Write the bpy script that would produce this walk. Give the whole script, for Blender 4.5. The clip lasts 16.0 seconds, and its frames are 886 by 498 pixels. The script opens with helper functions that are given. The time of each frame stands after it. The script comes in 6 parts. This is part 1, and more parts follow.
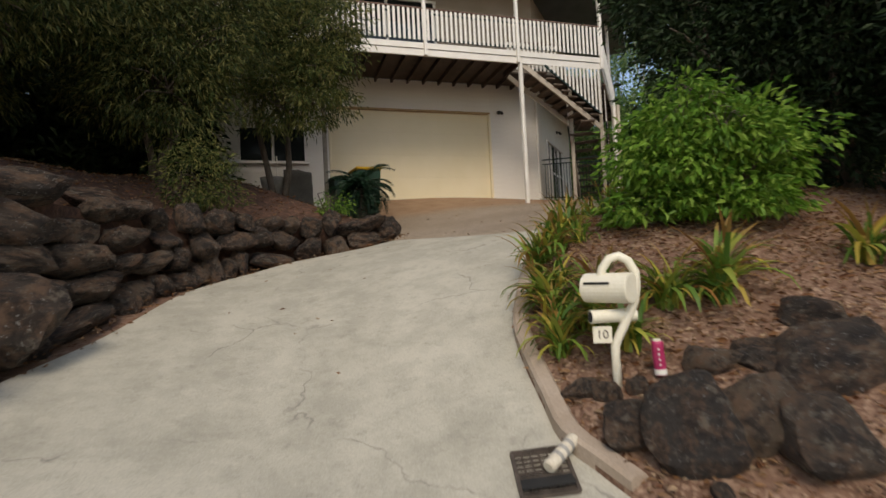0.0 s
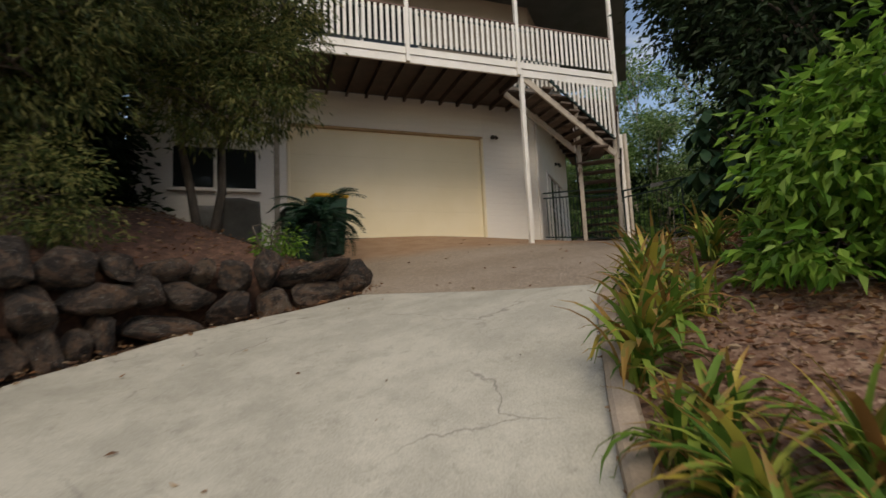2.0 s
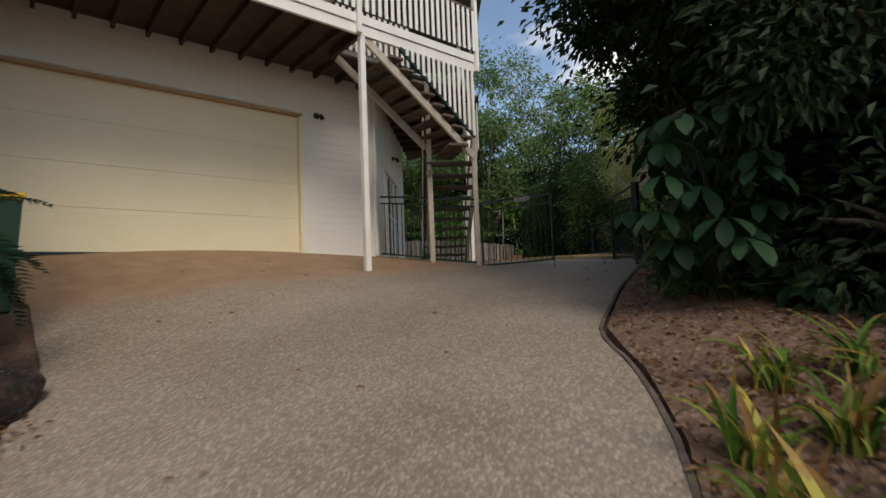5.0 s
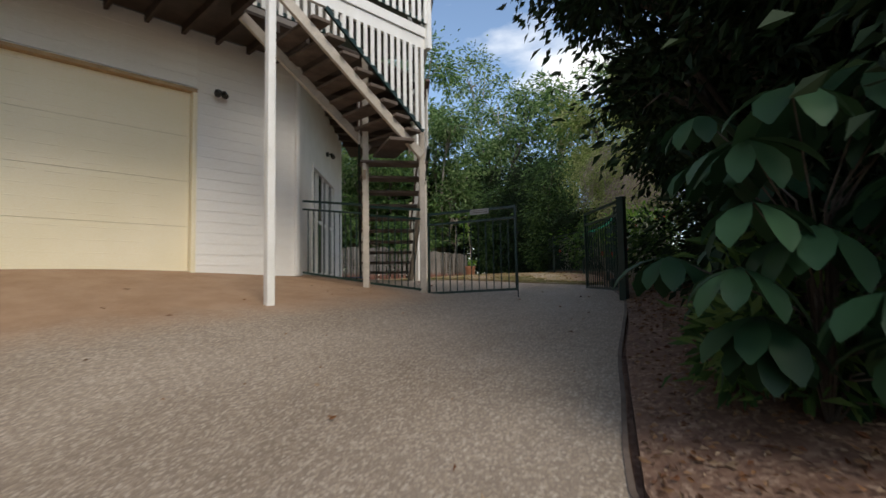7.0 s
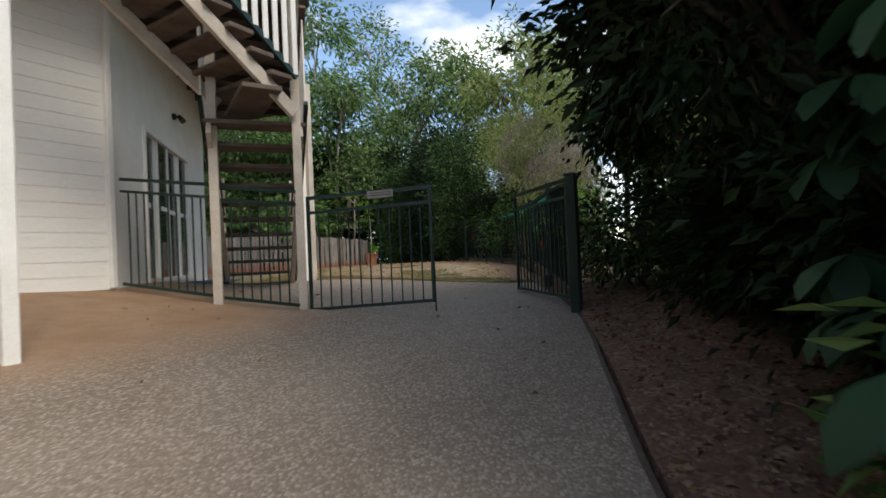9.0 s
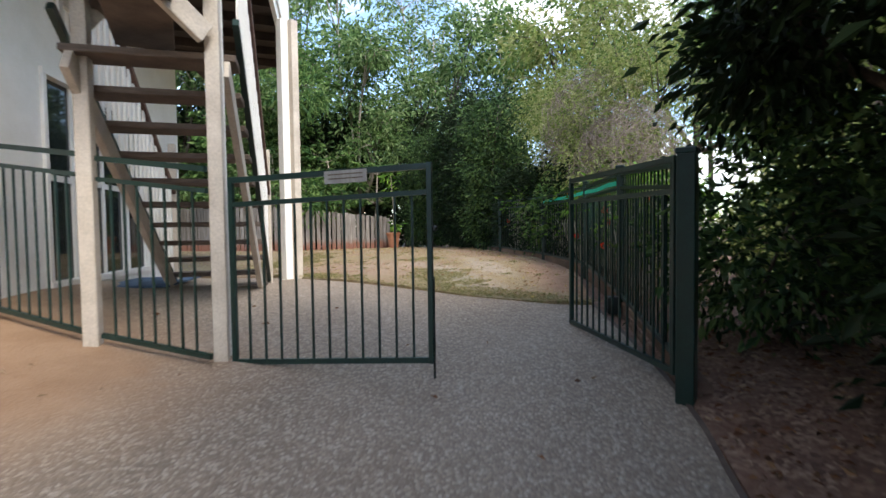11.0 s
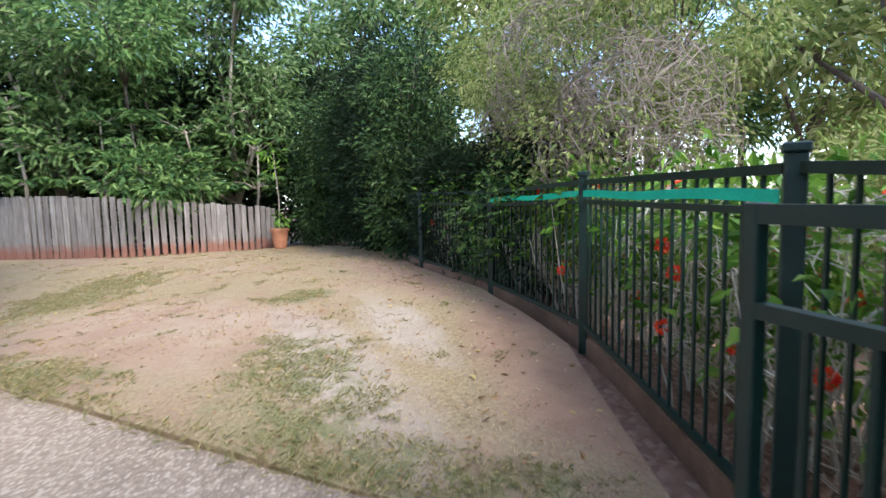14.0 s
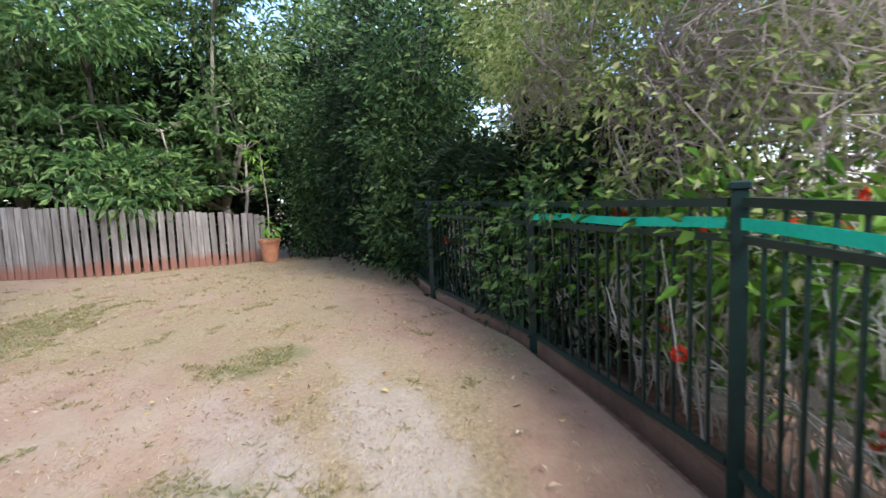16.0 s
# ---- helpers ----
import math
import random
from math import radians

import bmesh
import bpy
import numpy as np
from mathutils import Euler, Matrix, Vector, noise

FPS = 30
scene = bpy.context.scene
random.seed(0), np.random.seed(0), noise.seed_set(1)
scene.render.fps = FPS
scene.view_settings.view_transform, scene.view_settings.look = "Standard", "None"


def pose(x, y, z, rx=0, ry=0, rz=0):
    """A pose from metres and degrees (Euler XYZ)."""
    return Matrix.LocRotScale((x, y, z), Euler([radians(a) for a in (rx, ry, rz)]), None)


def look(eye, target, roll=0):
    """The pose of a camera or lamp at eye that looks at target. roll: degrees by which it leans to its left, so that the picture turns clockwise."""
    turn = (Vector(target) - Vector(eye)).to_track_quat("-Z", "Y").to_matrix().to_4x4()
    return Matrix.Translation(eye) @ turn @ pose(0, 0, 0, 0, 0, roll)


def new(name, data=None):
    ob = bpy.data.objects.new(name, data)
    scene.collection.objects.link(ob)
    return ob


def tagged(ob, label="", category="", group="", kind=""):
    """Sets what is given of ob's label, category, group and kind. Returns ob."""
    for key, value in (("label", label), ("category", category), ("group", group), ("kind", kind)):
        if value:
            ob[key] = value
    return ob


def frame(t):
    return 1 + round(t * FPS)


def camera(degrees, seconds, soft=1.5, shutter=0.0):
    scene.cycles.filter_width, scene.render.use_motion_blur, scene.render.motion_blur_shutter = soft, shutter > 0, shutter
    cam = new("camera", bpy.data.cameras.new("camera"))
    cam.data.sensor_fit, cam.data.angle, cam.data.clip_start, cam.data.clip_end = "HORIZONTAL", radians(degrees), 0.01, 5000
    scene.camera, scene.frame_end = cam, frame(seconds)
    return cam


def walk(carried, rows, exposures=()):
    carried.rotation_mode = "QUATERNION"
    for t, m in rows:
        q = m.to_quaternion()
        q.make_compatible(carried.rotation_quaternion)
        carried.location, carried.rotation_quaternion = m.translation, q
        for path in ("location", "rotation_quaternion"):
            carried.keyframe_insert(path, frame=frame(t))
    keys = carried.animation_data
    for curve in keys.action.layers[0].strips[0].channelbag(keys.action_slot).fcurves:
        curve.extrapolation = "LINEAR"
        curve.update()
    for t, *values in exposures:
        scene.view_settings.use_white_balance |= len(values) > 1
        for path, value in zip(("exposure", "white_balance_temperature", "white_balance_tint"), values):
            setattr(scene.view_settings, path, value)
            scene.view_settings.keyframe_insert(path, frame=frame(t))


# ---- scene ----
cam = camera(82.2, 16.0, shutter=0.5)
PATH = [
    (0, (0.641, -0.523, 1.25), (1.239, 1.385, 1.311), -2.9),
    (0.5, (0.862, 0.094, 1.317), (1.399, 2.018, 1.42), -1.9),
    (1, (1.009, 0.672, 1.379), (1.505, 2.606, 1.5), -1.4),
    (1.5, (1.11, 1.292, 1.463), (1.696, 3.197, 1.635), -1.9),
    (2, (1.294, 1.951, 1.533), (1.978, 3.818, 1.75), -2.7),
    (2.5, (1.413, 2.385, 1.603), (2.264, 4.176, 1.864), -3.8),
    (3, (1.571, 2.932, 1.712), (2.568, 4.645, 1.978), -2.6),
    (3.5, (1.708, 3.39, 1.857), (2.83, 5.032, 2.075), -2.8),
    (6, (3.212, 5.22, 2.786), (4.536, 6.716, 2.892), -1.5),
    (6.5, (3.514, 5.443, 2.828), (4.85, 6.928, 2.929), -0.9),
    (7, (3.968, 5.916, 2.937), (5.401, 7.306, 3.062), -0.9),
    (7.5, (4.274, 6.178, 3.033), (5.75, 7.522, 3.157), -0.4),
    (8, (4.684, 6.597, 3.1), (6.253, 7.833, 3.207), -1.0),
    (8.5, (5.1, 6.919, 3.132), (6.74, 8.059, 3.23), -0.8),
    (9, (5.471, 7.167, 3.234), (7.144, 8.262, 3.265), -2.6),
    (9.2, (5.644, 7.32, 3.242), (7.329, 8.396, 3.255), -2.4),
    (11.5, (7.869, 8.458, 3.665), (9.444, 9.688, 3.567), -0.5),
    (12, (8.4, 8.841, 3.719), (10.004, 10.029, 3.596), -0.8),
    (12.5, (8.848, 9.176, 3.805), (10.5, 10.292, 3.657), -0.8),
    (13, (9.36, 9.447, 3.885), (11.047, 10.507, 3.716), -0.9),
    (13.5, (9.795, 9.699, 3.944), (11.518, 10.697, 3.761), -1.3),
    (14, (10.199, 9.911, 3.977), (11.951, 10.858, 3.794), -1.3),
    (14.5, (10.476, 10.132, 4.051), (12.26, 11.011, 3.842), -2.1),
    (15, (10.904, 10.293, 4.085), (12.708, 11.12, 3.833), -2.6),
    (15.5, (11.313, 10.528, 4.135), (13.08, 11.435, 3.893), -2.7),
    (16, (11.636, 10.736, 4.152), (13.361, 11.726, 3.948), -2.4),
]
walk(cam, [(t, look(eye, target, roll)) for t, eye, target, roll in PATH], exposures=[(0.0, 0.27, 7700, 11), (3.5, -0.03, 7450, 11), (6.0, 0.37, 6850, 9), (9.2, 0.78, 6650, 8), (11.5, 1.85, 6350, 10), (12.5, 2.18, 6150, 11), (16.0, 1.92, 5950, 13)])

# ---- light ----
world = bpy.data.worlds.new("sky")
scene.world = world
world.use_nodes = True
_wn, _wl = world.node_tree.nodes, world.node_tree.links
_bg = _wn["Background"]
_sky = _wn.new("ShaderNodeTexSky")
_sky.sky_type, _sky.sun_disc = "NISHITA", False
SUN_ELEV, SUN_AZ = 47.0, 252.0      # degrees; azimuth of the sun seen from the place, from +x towards +y
_sky.sun_elevation, _sky.sun_rotation = radians(SUN_ELEV), radians(90 - SUN_AZ)
_sky.air_density, _sky.dust_density, _sky.ozone_density = 1.0, 0.8, 1.5
_tc = _wn.new("ShaderNodeTexCoord")
_map = _wn.new("ShaderNodeMapping")
_map.inputs["Scale"].default_value = (1.0, 1.0, 2.6)
_cl = _wn.new("ShaderNodeTexNoise")
_cl.inputs["Scale"].default_value, _cl.inputs["Detail"].default_value = 2.6, 7
_cr = _wn.new("ShaderNodeValToRGB")
_cr.color_ramp.elements[0].position, _cr.color_ramp.elements[1].position = 0.50, 0.66
_mx = _wn.new("ShaderNodeMix")
_mx.data_type = "RGBA"
_mx.inputs["B"].default_value = (6.6, 6.7, 6.9, 1)
_wl.new(_tc.outputs["Generated"], _map.inputs["Vector"])
_wl.new(_map.outputs["Vector"], _cl.inputs["Vector"])
_wl.new(_cl.outputs["Fac"], _cr.inputs["Fac"])
_wl.new(_cr.outputs["Color"], _mx.inputs["Factor"])
_wl.new(_sky.outputs["Color"], _mx.inputs["A"])
_wl.new(_mx.outputs["Result"], _bg.inputs["Color"])
_bg.inputs["Strength"].default_value = 0.15
sun = new("sun", bpy.data.lights.new("sun", "SUN"))
sun.data.energy, sun.data.angle, sun.data.color = 1.5, radians(24), (1.0, 0.94, 0.84)
sun.matrix_world = look((0, 0, 0), (-math.cos(radians(SUN_AZ)) * math.cos(radians(SUN_ELEV)), -math.sin(radians(SUN_AZ)) * math.cos(radians(SUN_ELEV)), -math.sin(radians(SUN_ELEV))))

# ---- materials ----
rng = np.random.default_rng(7)


def rgba(c):
    return (c[0], c[1], c[2], 1.0)


class Mat:
    """A small builder of node materials."""

    def __init__(self, name, rough=0.7, metal=0.0, spec=0.5):
        self.m = bpy.data.materials.new(name)
        self.m.use_nodes = True
        self.n, self.l = self.m.node_tree.nodes, self.m.node_tree.links
        self.p = self.n["Principled BSDF"]
        self.out = self.n["Material Output"]
        self.p.inputs["Roughness"].default_value = rough
        self.p.inputs["Metallic"].default_value = metal
        self.p.inputs["Specular IOR Level"].default_value = spec
        self.tc = self.n.new("ShaderNodeTexCoord").outputs["Object"]

    def scaled(self, s):
        m = self.n.new("ShaderNodeMapping")
        m.inputs["Scale"].default_value = s
        self.l.new(self.tc, m.inputs["Vector"])
        return m.outputs["Vector"]

    def noise(self, scale, detail=5, rough=0.6, vec=None):
        t = self.n.new("ShaderNodeTexNoise")
        t.inputs["Scale"].default_value, t.inputs["Detail"].default_value, t.inputs["Roughness"].default_value = scale, detail, rough
        self.l.new(vec or self.tc, t.inputs["Vector"])
        return t.outputs["Fac"]

    def voronoi(self, scale, out="Color", feature="F1"):
        t = self.n.new("ShaderNodeTexVoronoi")
        t.feature = feature
        t.inputs["Scale"].default_value = scale
        self.l.new(self.tc, t.inputs["Vector"])
        return t.outputs[out]

    def ramp(self, fac, stops):
        r = self.n.new("ShaderNodeValToRGB")
        e = r.color_ramp.elements
        while len(e) < len(stops):
            e.new(0.5)
        for k, (pos, c) in enumerate(stops):
            e[k].position, e[k].color = pos, rgba(c) if not isinstance(c, (int, float)) else (c, c, c, 1)
        self.l.new(fac, r.inputs["Fac"])
        return r.outputs["Color"]

    def mix(self, fac, a, b, mode="MIX"):
        m = self.n.new("ShaderNodeMix")
        m.data_type, m.blend_type = "RGBA", mode
        for key, v in (("Factor", fac), ("A", a), ("B", b)):
            if isinstance(v, bpy.types.NodeSocket):
                self.l.new(v, m.inputs[key])
            elif key == "Factor":
                m.inputs[0].default_value = v
            else:
                m.inputs[key].default_value = rgba(v)
        return m.outputs["Result"]

    def island(self):
        return self.n.new("ShaderNodeNewGeometry").outputs["Random Per Island"]

    def random(self):
        return self.n.new("ShaderNodeObjectInfo").outputs["Random"]

    def bump(self, fac, strength=0.3, distance=0.01):
        b = self.n.new("ShaderNodeBump")
        b.inputs["Strength"].default_value, b.inputs["Distance"].default_value = strength, distance
        self.l.new(fac, b.inputs["Height"])
        self.l.new(b.outputs["Normal"], self.p.inputs["Normal"])

    def colour(self, c):
        if isinstance(c, bpy.types.NodeSocket):
            self.l.new(c, self.p.inputs["Base Color"])
        else:
            self.p.inputs["Base Color"].default_value = rgba(c)
        return self

    def done(self):
        return self.m


def plain(name, a, b, scale=6, rough=0.6, bump=0.15, metal=0.0, fine=70, stretch=(1, 1, 1), dist=0.004, spec=0.5):
    """Two tones at a broad scale, a fine grain and relief."""
    k = Mat(name, rough, metal, spec)
    v = k.scaled(stretch)
    broad = k.ramp(k.noise(scale, vec=v), [(0.35, a), (0.68, b)])
    grain = k.noise(fine, 3, vec=v)
    k.colour(k.mix(0.35, broad, k.ramp(grain, [(0.3, 0.35), (0.7, 0.75)]), "OVERLAY"))
    k.bump(grain, bump, dist)
    return k.done()


def leafy(name, tones, rough=0.5, glow=0.3, single=False):
    k = Mat(name, rough, spec=0.2)
    n = len(tones)
    c = k.ramp(k.random() if single else k.island(), [((j + 0.5) / n, t) for j, t in enumerate(tones)])
    k.colour(c)
    tr = k.n.new("ShaderNodeBsdfTranslucent")
    k.l.new(c, tr.inputs["Color"])
    mx = k.n.new("ShaderNodeMixShader")
    mx.inputs["Fac"].default_value = glow
    k.l.new(k.p.outputs["BSDF"], mx.inputs[1])
    k.l.new(tr.outputs["BSDF"], mx.inputs[2])
    k.l.new(mx.outputs["Shader"], k.out.inputs["Surface"])
    return k.done()


def concrete_mat():
    k = Mat("broomed_concrete", 0.8)
    base = k.ramp(k.noise(0.7, 6), [(0.32, (0.35, 0.335, 0.275)), (0.5, (0.43, 0.41, 0.345)), (0.68, (0.49, 0.465, 0.395))])
    stain = k.ramp(k.noise(2.6, 8, 0.7), [(0.40, (0.26, 0.25, 0.21)), (0.58, (0.47, 0.445, 0.38))])
    c = k.mix(0.4, base, stain)
    grime = k.ramp(k.noise(7, 9, 0.8), [(0.54, 0.0), (0.68, 0.5)])
    c = k.mix(grime, c, (0.21, 0.20, 0.165))
    fine = k.noise(90, 4)
    c = k.mix(0.35, c, k.ramp(fine, [(0.3, 0.28), (0.7, 0.72)]), "OVERLAY")
    warp = k.n.new("ShaderNodeVectorMath")
    nz = k.n.new("ShaderNodeTexNoise")
    nz.inputs["Scale"].default_value, nz.inputs["Detail"].default_value = 1.7, 6
    k.l.new(k.tc, nz.inputs["Vector"])
    k.l.new(k.tc, warp.inputs[0])
    k.l.new(nz.outputs["Color"], warp.inputs[1])
    vt = k.n.new("ShaderNodeTexVoronoi")
    vt.feature = "DISTANCE_TO_EDGE"
    vt.inputs["Scale"].default_value = 0.55
    k.l.new(warp.outputs[0], vt.inputs["Vector"])
    crack = k.ramp(vt.outputs["Distance"], [(0.0, 1.0), (0.007, 0.0)])
    brk = k.ramp(k.noise(1.1, 3), [(0.47, 0.0), (0.57, 0.75)])
    mask = k.mix(1.0, crack, brk, "MULTIPLY")
    k.colour(k.mix(mask, c, (0.16, 0.15, 0.13)))
    k.bump(fine, 0.25, 0.004)
    return k.done()


def aggregate_mat():
    k = Mat("exposed_aggregate", 0.75)
    peb = k.voronoi(62)
    sep = k.n.new("ShaderNodeSeparateColor")
    k.l.new(peb, sep.inputs["Color"])
    stones = k.ramp(sep.outputs["Red"], [(0.1, (0.085, 0.067, 0.052)), (0.4, (0.22, 0.18, 0.135)), (0.68, (0.37, 0.295, 0.215)), (0.92, (0.62, 0.54, 0.44))])
    edge = k.voronoi(62, "Distance")
    joint = k.ramp(edge, [(0.35, 1.0), (0.65, 0.5)])
    c = k.mix(1.0, stones, joint, "MULTIPLY")
    c = k.mix(0.58, c, k.ramp(k.noise(0.5, 5), [(0.35, (0.25, 0.185, 0.13)), (0.65, (0.38, 0.30, 0.23))]))
    # film of ochre earth washed over the stones in front of the garage
    sep = k.n.new("ShaderNodeSeparateXYZ")
    k.l.new(k.tc, sep.inputs[0])

    def sums(op, a, b, d=0.0):
        m = k.n.new("ShaderNodeMath")
        m.operation = op
        for q, v in enumerate((a, b, d)):
            if isinstance(v, bpy.types.NodeSocket):
                k.l.new(v, m.inputs[q])
            else:
                m.inputs[q].default_value = v
        return m.outputs[0]
    reach = sums("MULTIPLY_ADD", k.noise(0.9, 8, 0.7), 0.55, sums("MULTIPLY_ADD", sep.outputs["Y"], 0.4, -4.25))
    side = k.ramp(sums("MULTIPLY_ADD", sep.outputs["X"], 0.1, sums("MULTIPLY", k.noise(1.1, 6), 0.12)), [(0.92, 1.0), (1.0, 0.0)])
    film = k.mix(1.0, k.ramp(reach, [(0.22, 0.0), (0.55, 0.92)]), side, "MULTIPLY")
    ochre = k.ramp(k.noise(3.0, 7), [(0.3, (0.24, 0.135, 0.07)), (0.7, (0.34, 0.215, 0.13))])
    k.colour(k.mix(film, c, ochre))
    k.bump(k.ramp(edge, [(0.1, 1.0), (0.7, 0.0)]), 0.6, 0.006)
    return k.done()


def soil_mat(name, tones, flakes, scale=28):
    k = Mat(name, 0.9)
    base = k.ramp(k.noise(3.2, 8, 0.7), [(0.3 + 0.2 * j, t) for j, t in enumerate(tones)])
    peb = k.n.new("ShaderNodeSeparateColor")
    k.l.new(k.voronoi(scale), peb.inputs["Color"])
    chips = k.ramp(peb.outputs["Red"], [(0.0, flakes[0]), (0.5, flakes[1]), (0.93, flakes[2])])
    k.colour(k.mix(k.ramp(k.noise(9, 4), [(0.4, 0.15), (0.6, 0.75)]), base, chips))
    k.bump(k.noise(scale * 1.5, 5), 0.6, 0.02)
    return k.done()


GREEN_SPOTS = ((12.35, 12.05, 0.45, 0.9, -0.6), (11.85, 11.2, 0.25, 0.8, 0.1), (11.7, 13.6, 0.3, 0.8, 0.0), (11.95, 10.35, 0.25, 0.4, 0.0), (13.6, 16.8, 1.6, 0.7, 0.5), (14.0, 13.6, 0.4, 0.3, 0.0))


def lawn_mat():
    k = Mat("worn_lawn", 0.95)
    dirt = k.ramp(k.noise(1.6, 8, 0.65), [(0.3, (0.25, 0.15, 0.10)), (0.5, (0.32, 0.215, 0.15)), (0.68, (0.37, 0.285, 0.215))])
    dry = k.ramp(k.noise(38, 5), [(0.3, (0.14, 0.10, 0.045)), (0.55, (0.26, 0.20, 0.095)), (0.75, (0.36, 0.30, 0.16))])
    green = k.ramp(k.noise(45, 5), [(0.3, (0.055, 0.075, 0.02)), (0.7, (0.17, 0.18, 0.06))])
    sand = k.ramp(k.noise(5, 6), [(0.3, (0.31, 0.25, 0.20)), (0.7, (0.38, 0.325, 0.27))])
    red = k.ramp(k.noise(4, 7), [(0.3, (0.23, 0.12, 0.078)), (0.7, (0.34, 0.20, 0.135))])

    def spot(x, y, rx, ry, turn=0.0):
        """1 inside a ragged oval of the plan, 0 outside."""
        m = k.n.new("ShaderNodeMapping")
        m.vector_type = "TEXTURE"
        m.inputs["Location"].default_value = (x, y, 2.97)
        m.inputs["Rotation"].default_value = (0, 0, turn)
        m.inputs["Scale"].default_value = (rx, ry, 3)
        k.l.new(k.tc, m.inputs["Vector"])
        far = k.n.new("ShaderNodeVectorMath")
        far.operation = "LENGTH"
        k.l.new(m.outputs["Vector"], far.inputs[0])
        w = k.n.new("ShaderNodeMath")
        w.operation = "MULTIPLY_ADD"
        w.inputs[1].default_value = 1.7
        k.l.new(k.noise(2.2, 9, 0.78), w.inputs[0])
        k.l.new(far.outputs["Value"], w.inputs[2])
        h = k.n.new("ShaderNodeMath")
        h.operation = "MULTIPLY"
        h.inputs[1].default_value = 0.5
        k.l.new(w.outputs[0], h.inputs[0])
        return k.ramp(h.outputs[0], [(0.72, 0.75), (1.05, 0.0)])
    c = k.mix(k.ramp(k.noise(0.8, 8, 0.7), [(0.36, 0.0), (0.52, 0.8)]), dirt, dry)
    c = k.mix(spot(12.6, 14.2, 1.2, 1.9), c, dirt)
    c = k.mix(spot(12.6, 12.0, 0.35, 1.5, -0.6), c, sand)
    c = k.mix(spot(13.5, 12.1, 0.3, 1.0, -0.7), c, sand)
    for x, y, rx, ry, turn in GREEN_SPOTS:
        c = k.mix(spot(x, y, rx, ry, turn), c, k.mix(k.ramp(k.noise(7, 5), [(0.42, 0.0), (0.56, 1.0)]), c, green))
    c = k.mix(spot(13.4, 11.0, 1.7, 0.42, 0.62), c, red)
    c = k.mix(spot(15.9, 13.6, 1.9, 0.55, 0.85), c, red)
    flecks = k.ramp(k.noise(30, 6, 0.7), [(0.5, 0.0), (0.62, 0.55)])
    c = k.mix(flecks, c, k.ramp(k.noise(4, 6), [(0.35, (0.13, 0.095, 0.05)), (0.65, (0.34, 0.28, 0.17))]))
    k.colour(c)
    k.bump(k.noise(50, 5), 0.7, 0.025)
    return k.done()


def rock_mat():
    k = Mat("basalt_boulder", 0.85)
    rnd = k.random()
    off = k.n.new("ShaderNodeVectorMath")
    off.operation = "ADD"
    k.l.new(k.tc, off.inputs[0])
    _sc = k.n.new("ShaderNodeMath")
    _sc.operation = "MULTIPLY"
    _sc.inputs[1].default_value = 37.0
    k.l.new(rnd, _sc.inputs[0])
    k.l.new(_sc.outputs[0], off.inputs[1])
    tone = k.ramp(rnd, [(0.0, (0.05, 0.04, 0.036)), (0.35, (0.085, 0.062, 0.05)), (0.65, (0.13, 0.092, 0.068)), (1.0, (0.23, 0.165, 0.115))])
    c = k.mix(k.ramp(k.noise(1.8, 7, 0.7, off.outputs[0]), [(0.46, 0.0), (0.58, 0.75)]), tone, (0.27, 0.155, 0.095))
    c = k.mix(k.ramp(k.noise(1.9, 9, 0.72, off.outputs[0]), [(0.46, 0.0), (0.58, 0.85)]), c, (0.014, 0.009, 0.009))
    c = k.mix(k.ramp(k.noise(2.7, 9, 0.75, off.outputs[0]), [(0.55, 0.0), (0.63, 0.6)]), c, (0.33, 0.28, 0.22))
    c = k.mix(k.ramp(k.noise(10, 6, 0.8, off.outputs[0]), [(0.61, 0.0), (0.645, 0.85)]), c, (0.60, 0.58, 0.54))
    k.colour(c)
    k.bump(k.noise(5, 12, 0.8), 1.0, 0.22)
    return k.done()


M_CONC = concrete_mat()
M_AGG = aggregate_mat()
M_LAWN = lawn_mat()
M_ROCK = rock_mat()
M_MULCH = soil_mat("bark_mulch", [(0.10, 0.052, 0.033), (0.16, 0.085, 0.054), (0.22, 0.125, 0.083)], [(0.07, 0.036, 0.024), (0.21, 0.12, 0.08), (0.40, 0.28, 0.20)], 46)
# red-brown soil, its tones lowered for the shade under the bank trees
M_BANK = soil_mat("shaded_bank_soil", [(0.03, 0.015, 0.010), (0.055, 0.026, 0.017), (0.09, 0.042, 0.027)], [(0.04, 0.02, 0.014), (0.10, 0.048, 0.032), (0.18, 0.095, 0.062)], 22)
M_DIRT = soil_mat("red_earth", [(0.13, 0.065, 0.04), (0.18, 0.095, 0.06), (0.23, 0.13, 0.085)], [(0.10, 0.05, 0.03), (0.2, 0.12, 0.08), (0.28, 0.19, 0.14)], 30)
M_KERB = plain("kerb_concrete", (0.30, 0.235, 0.18), (0.38, 0.31, 0.25), 2.5, 0.85, 0.4)
M_SILL = plain("earth_stained_timber", (0.13, 0.075, 0.05), (0.22, 0.135, 0.09), 3, 0.85, 0.4)
M_WHITE = plain("white_paint", (0.76, 0.73, 0.67), (0.84, 0.81, 0.76), 3, 0.5, 0.08)
M_BOARD = plain("white_weatherboard", (0.77, 0.73, 0.67), (0.85, 0.82, 0.76), 1.2, 0.55, 0.1, stretch=(0.3, 0.3, 2))
M_CREAM = plain("cream_steel", (0.79, 0.69, 0.46), (0.84, 0.74, 0.52), 1.0, 0.45, 0.05)
M_TRIMB = plain("tan_trim", (0.36, 0.24, 0.12), (0.45, 0.31, 0.17), 4, 0.6)
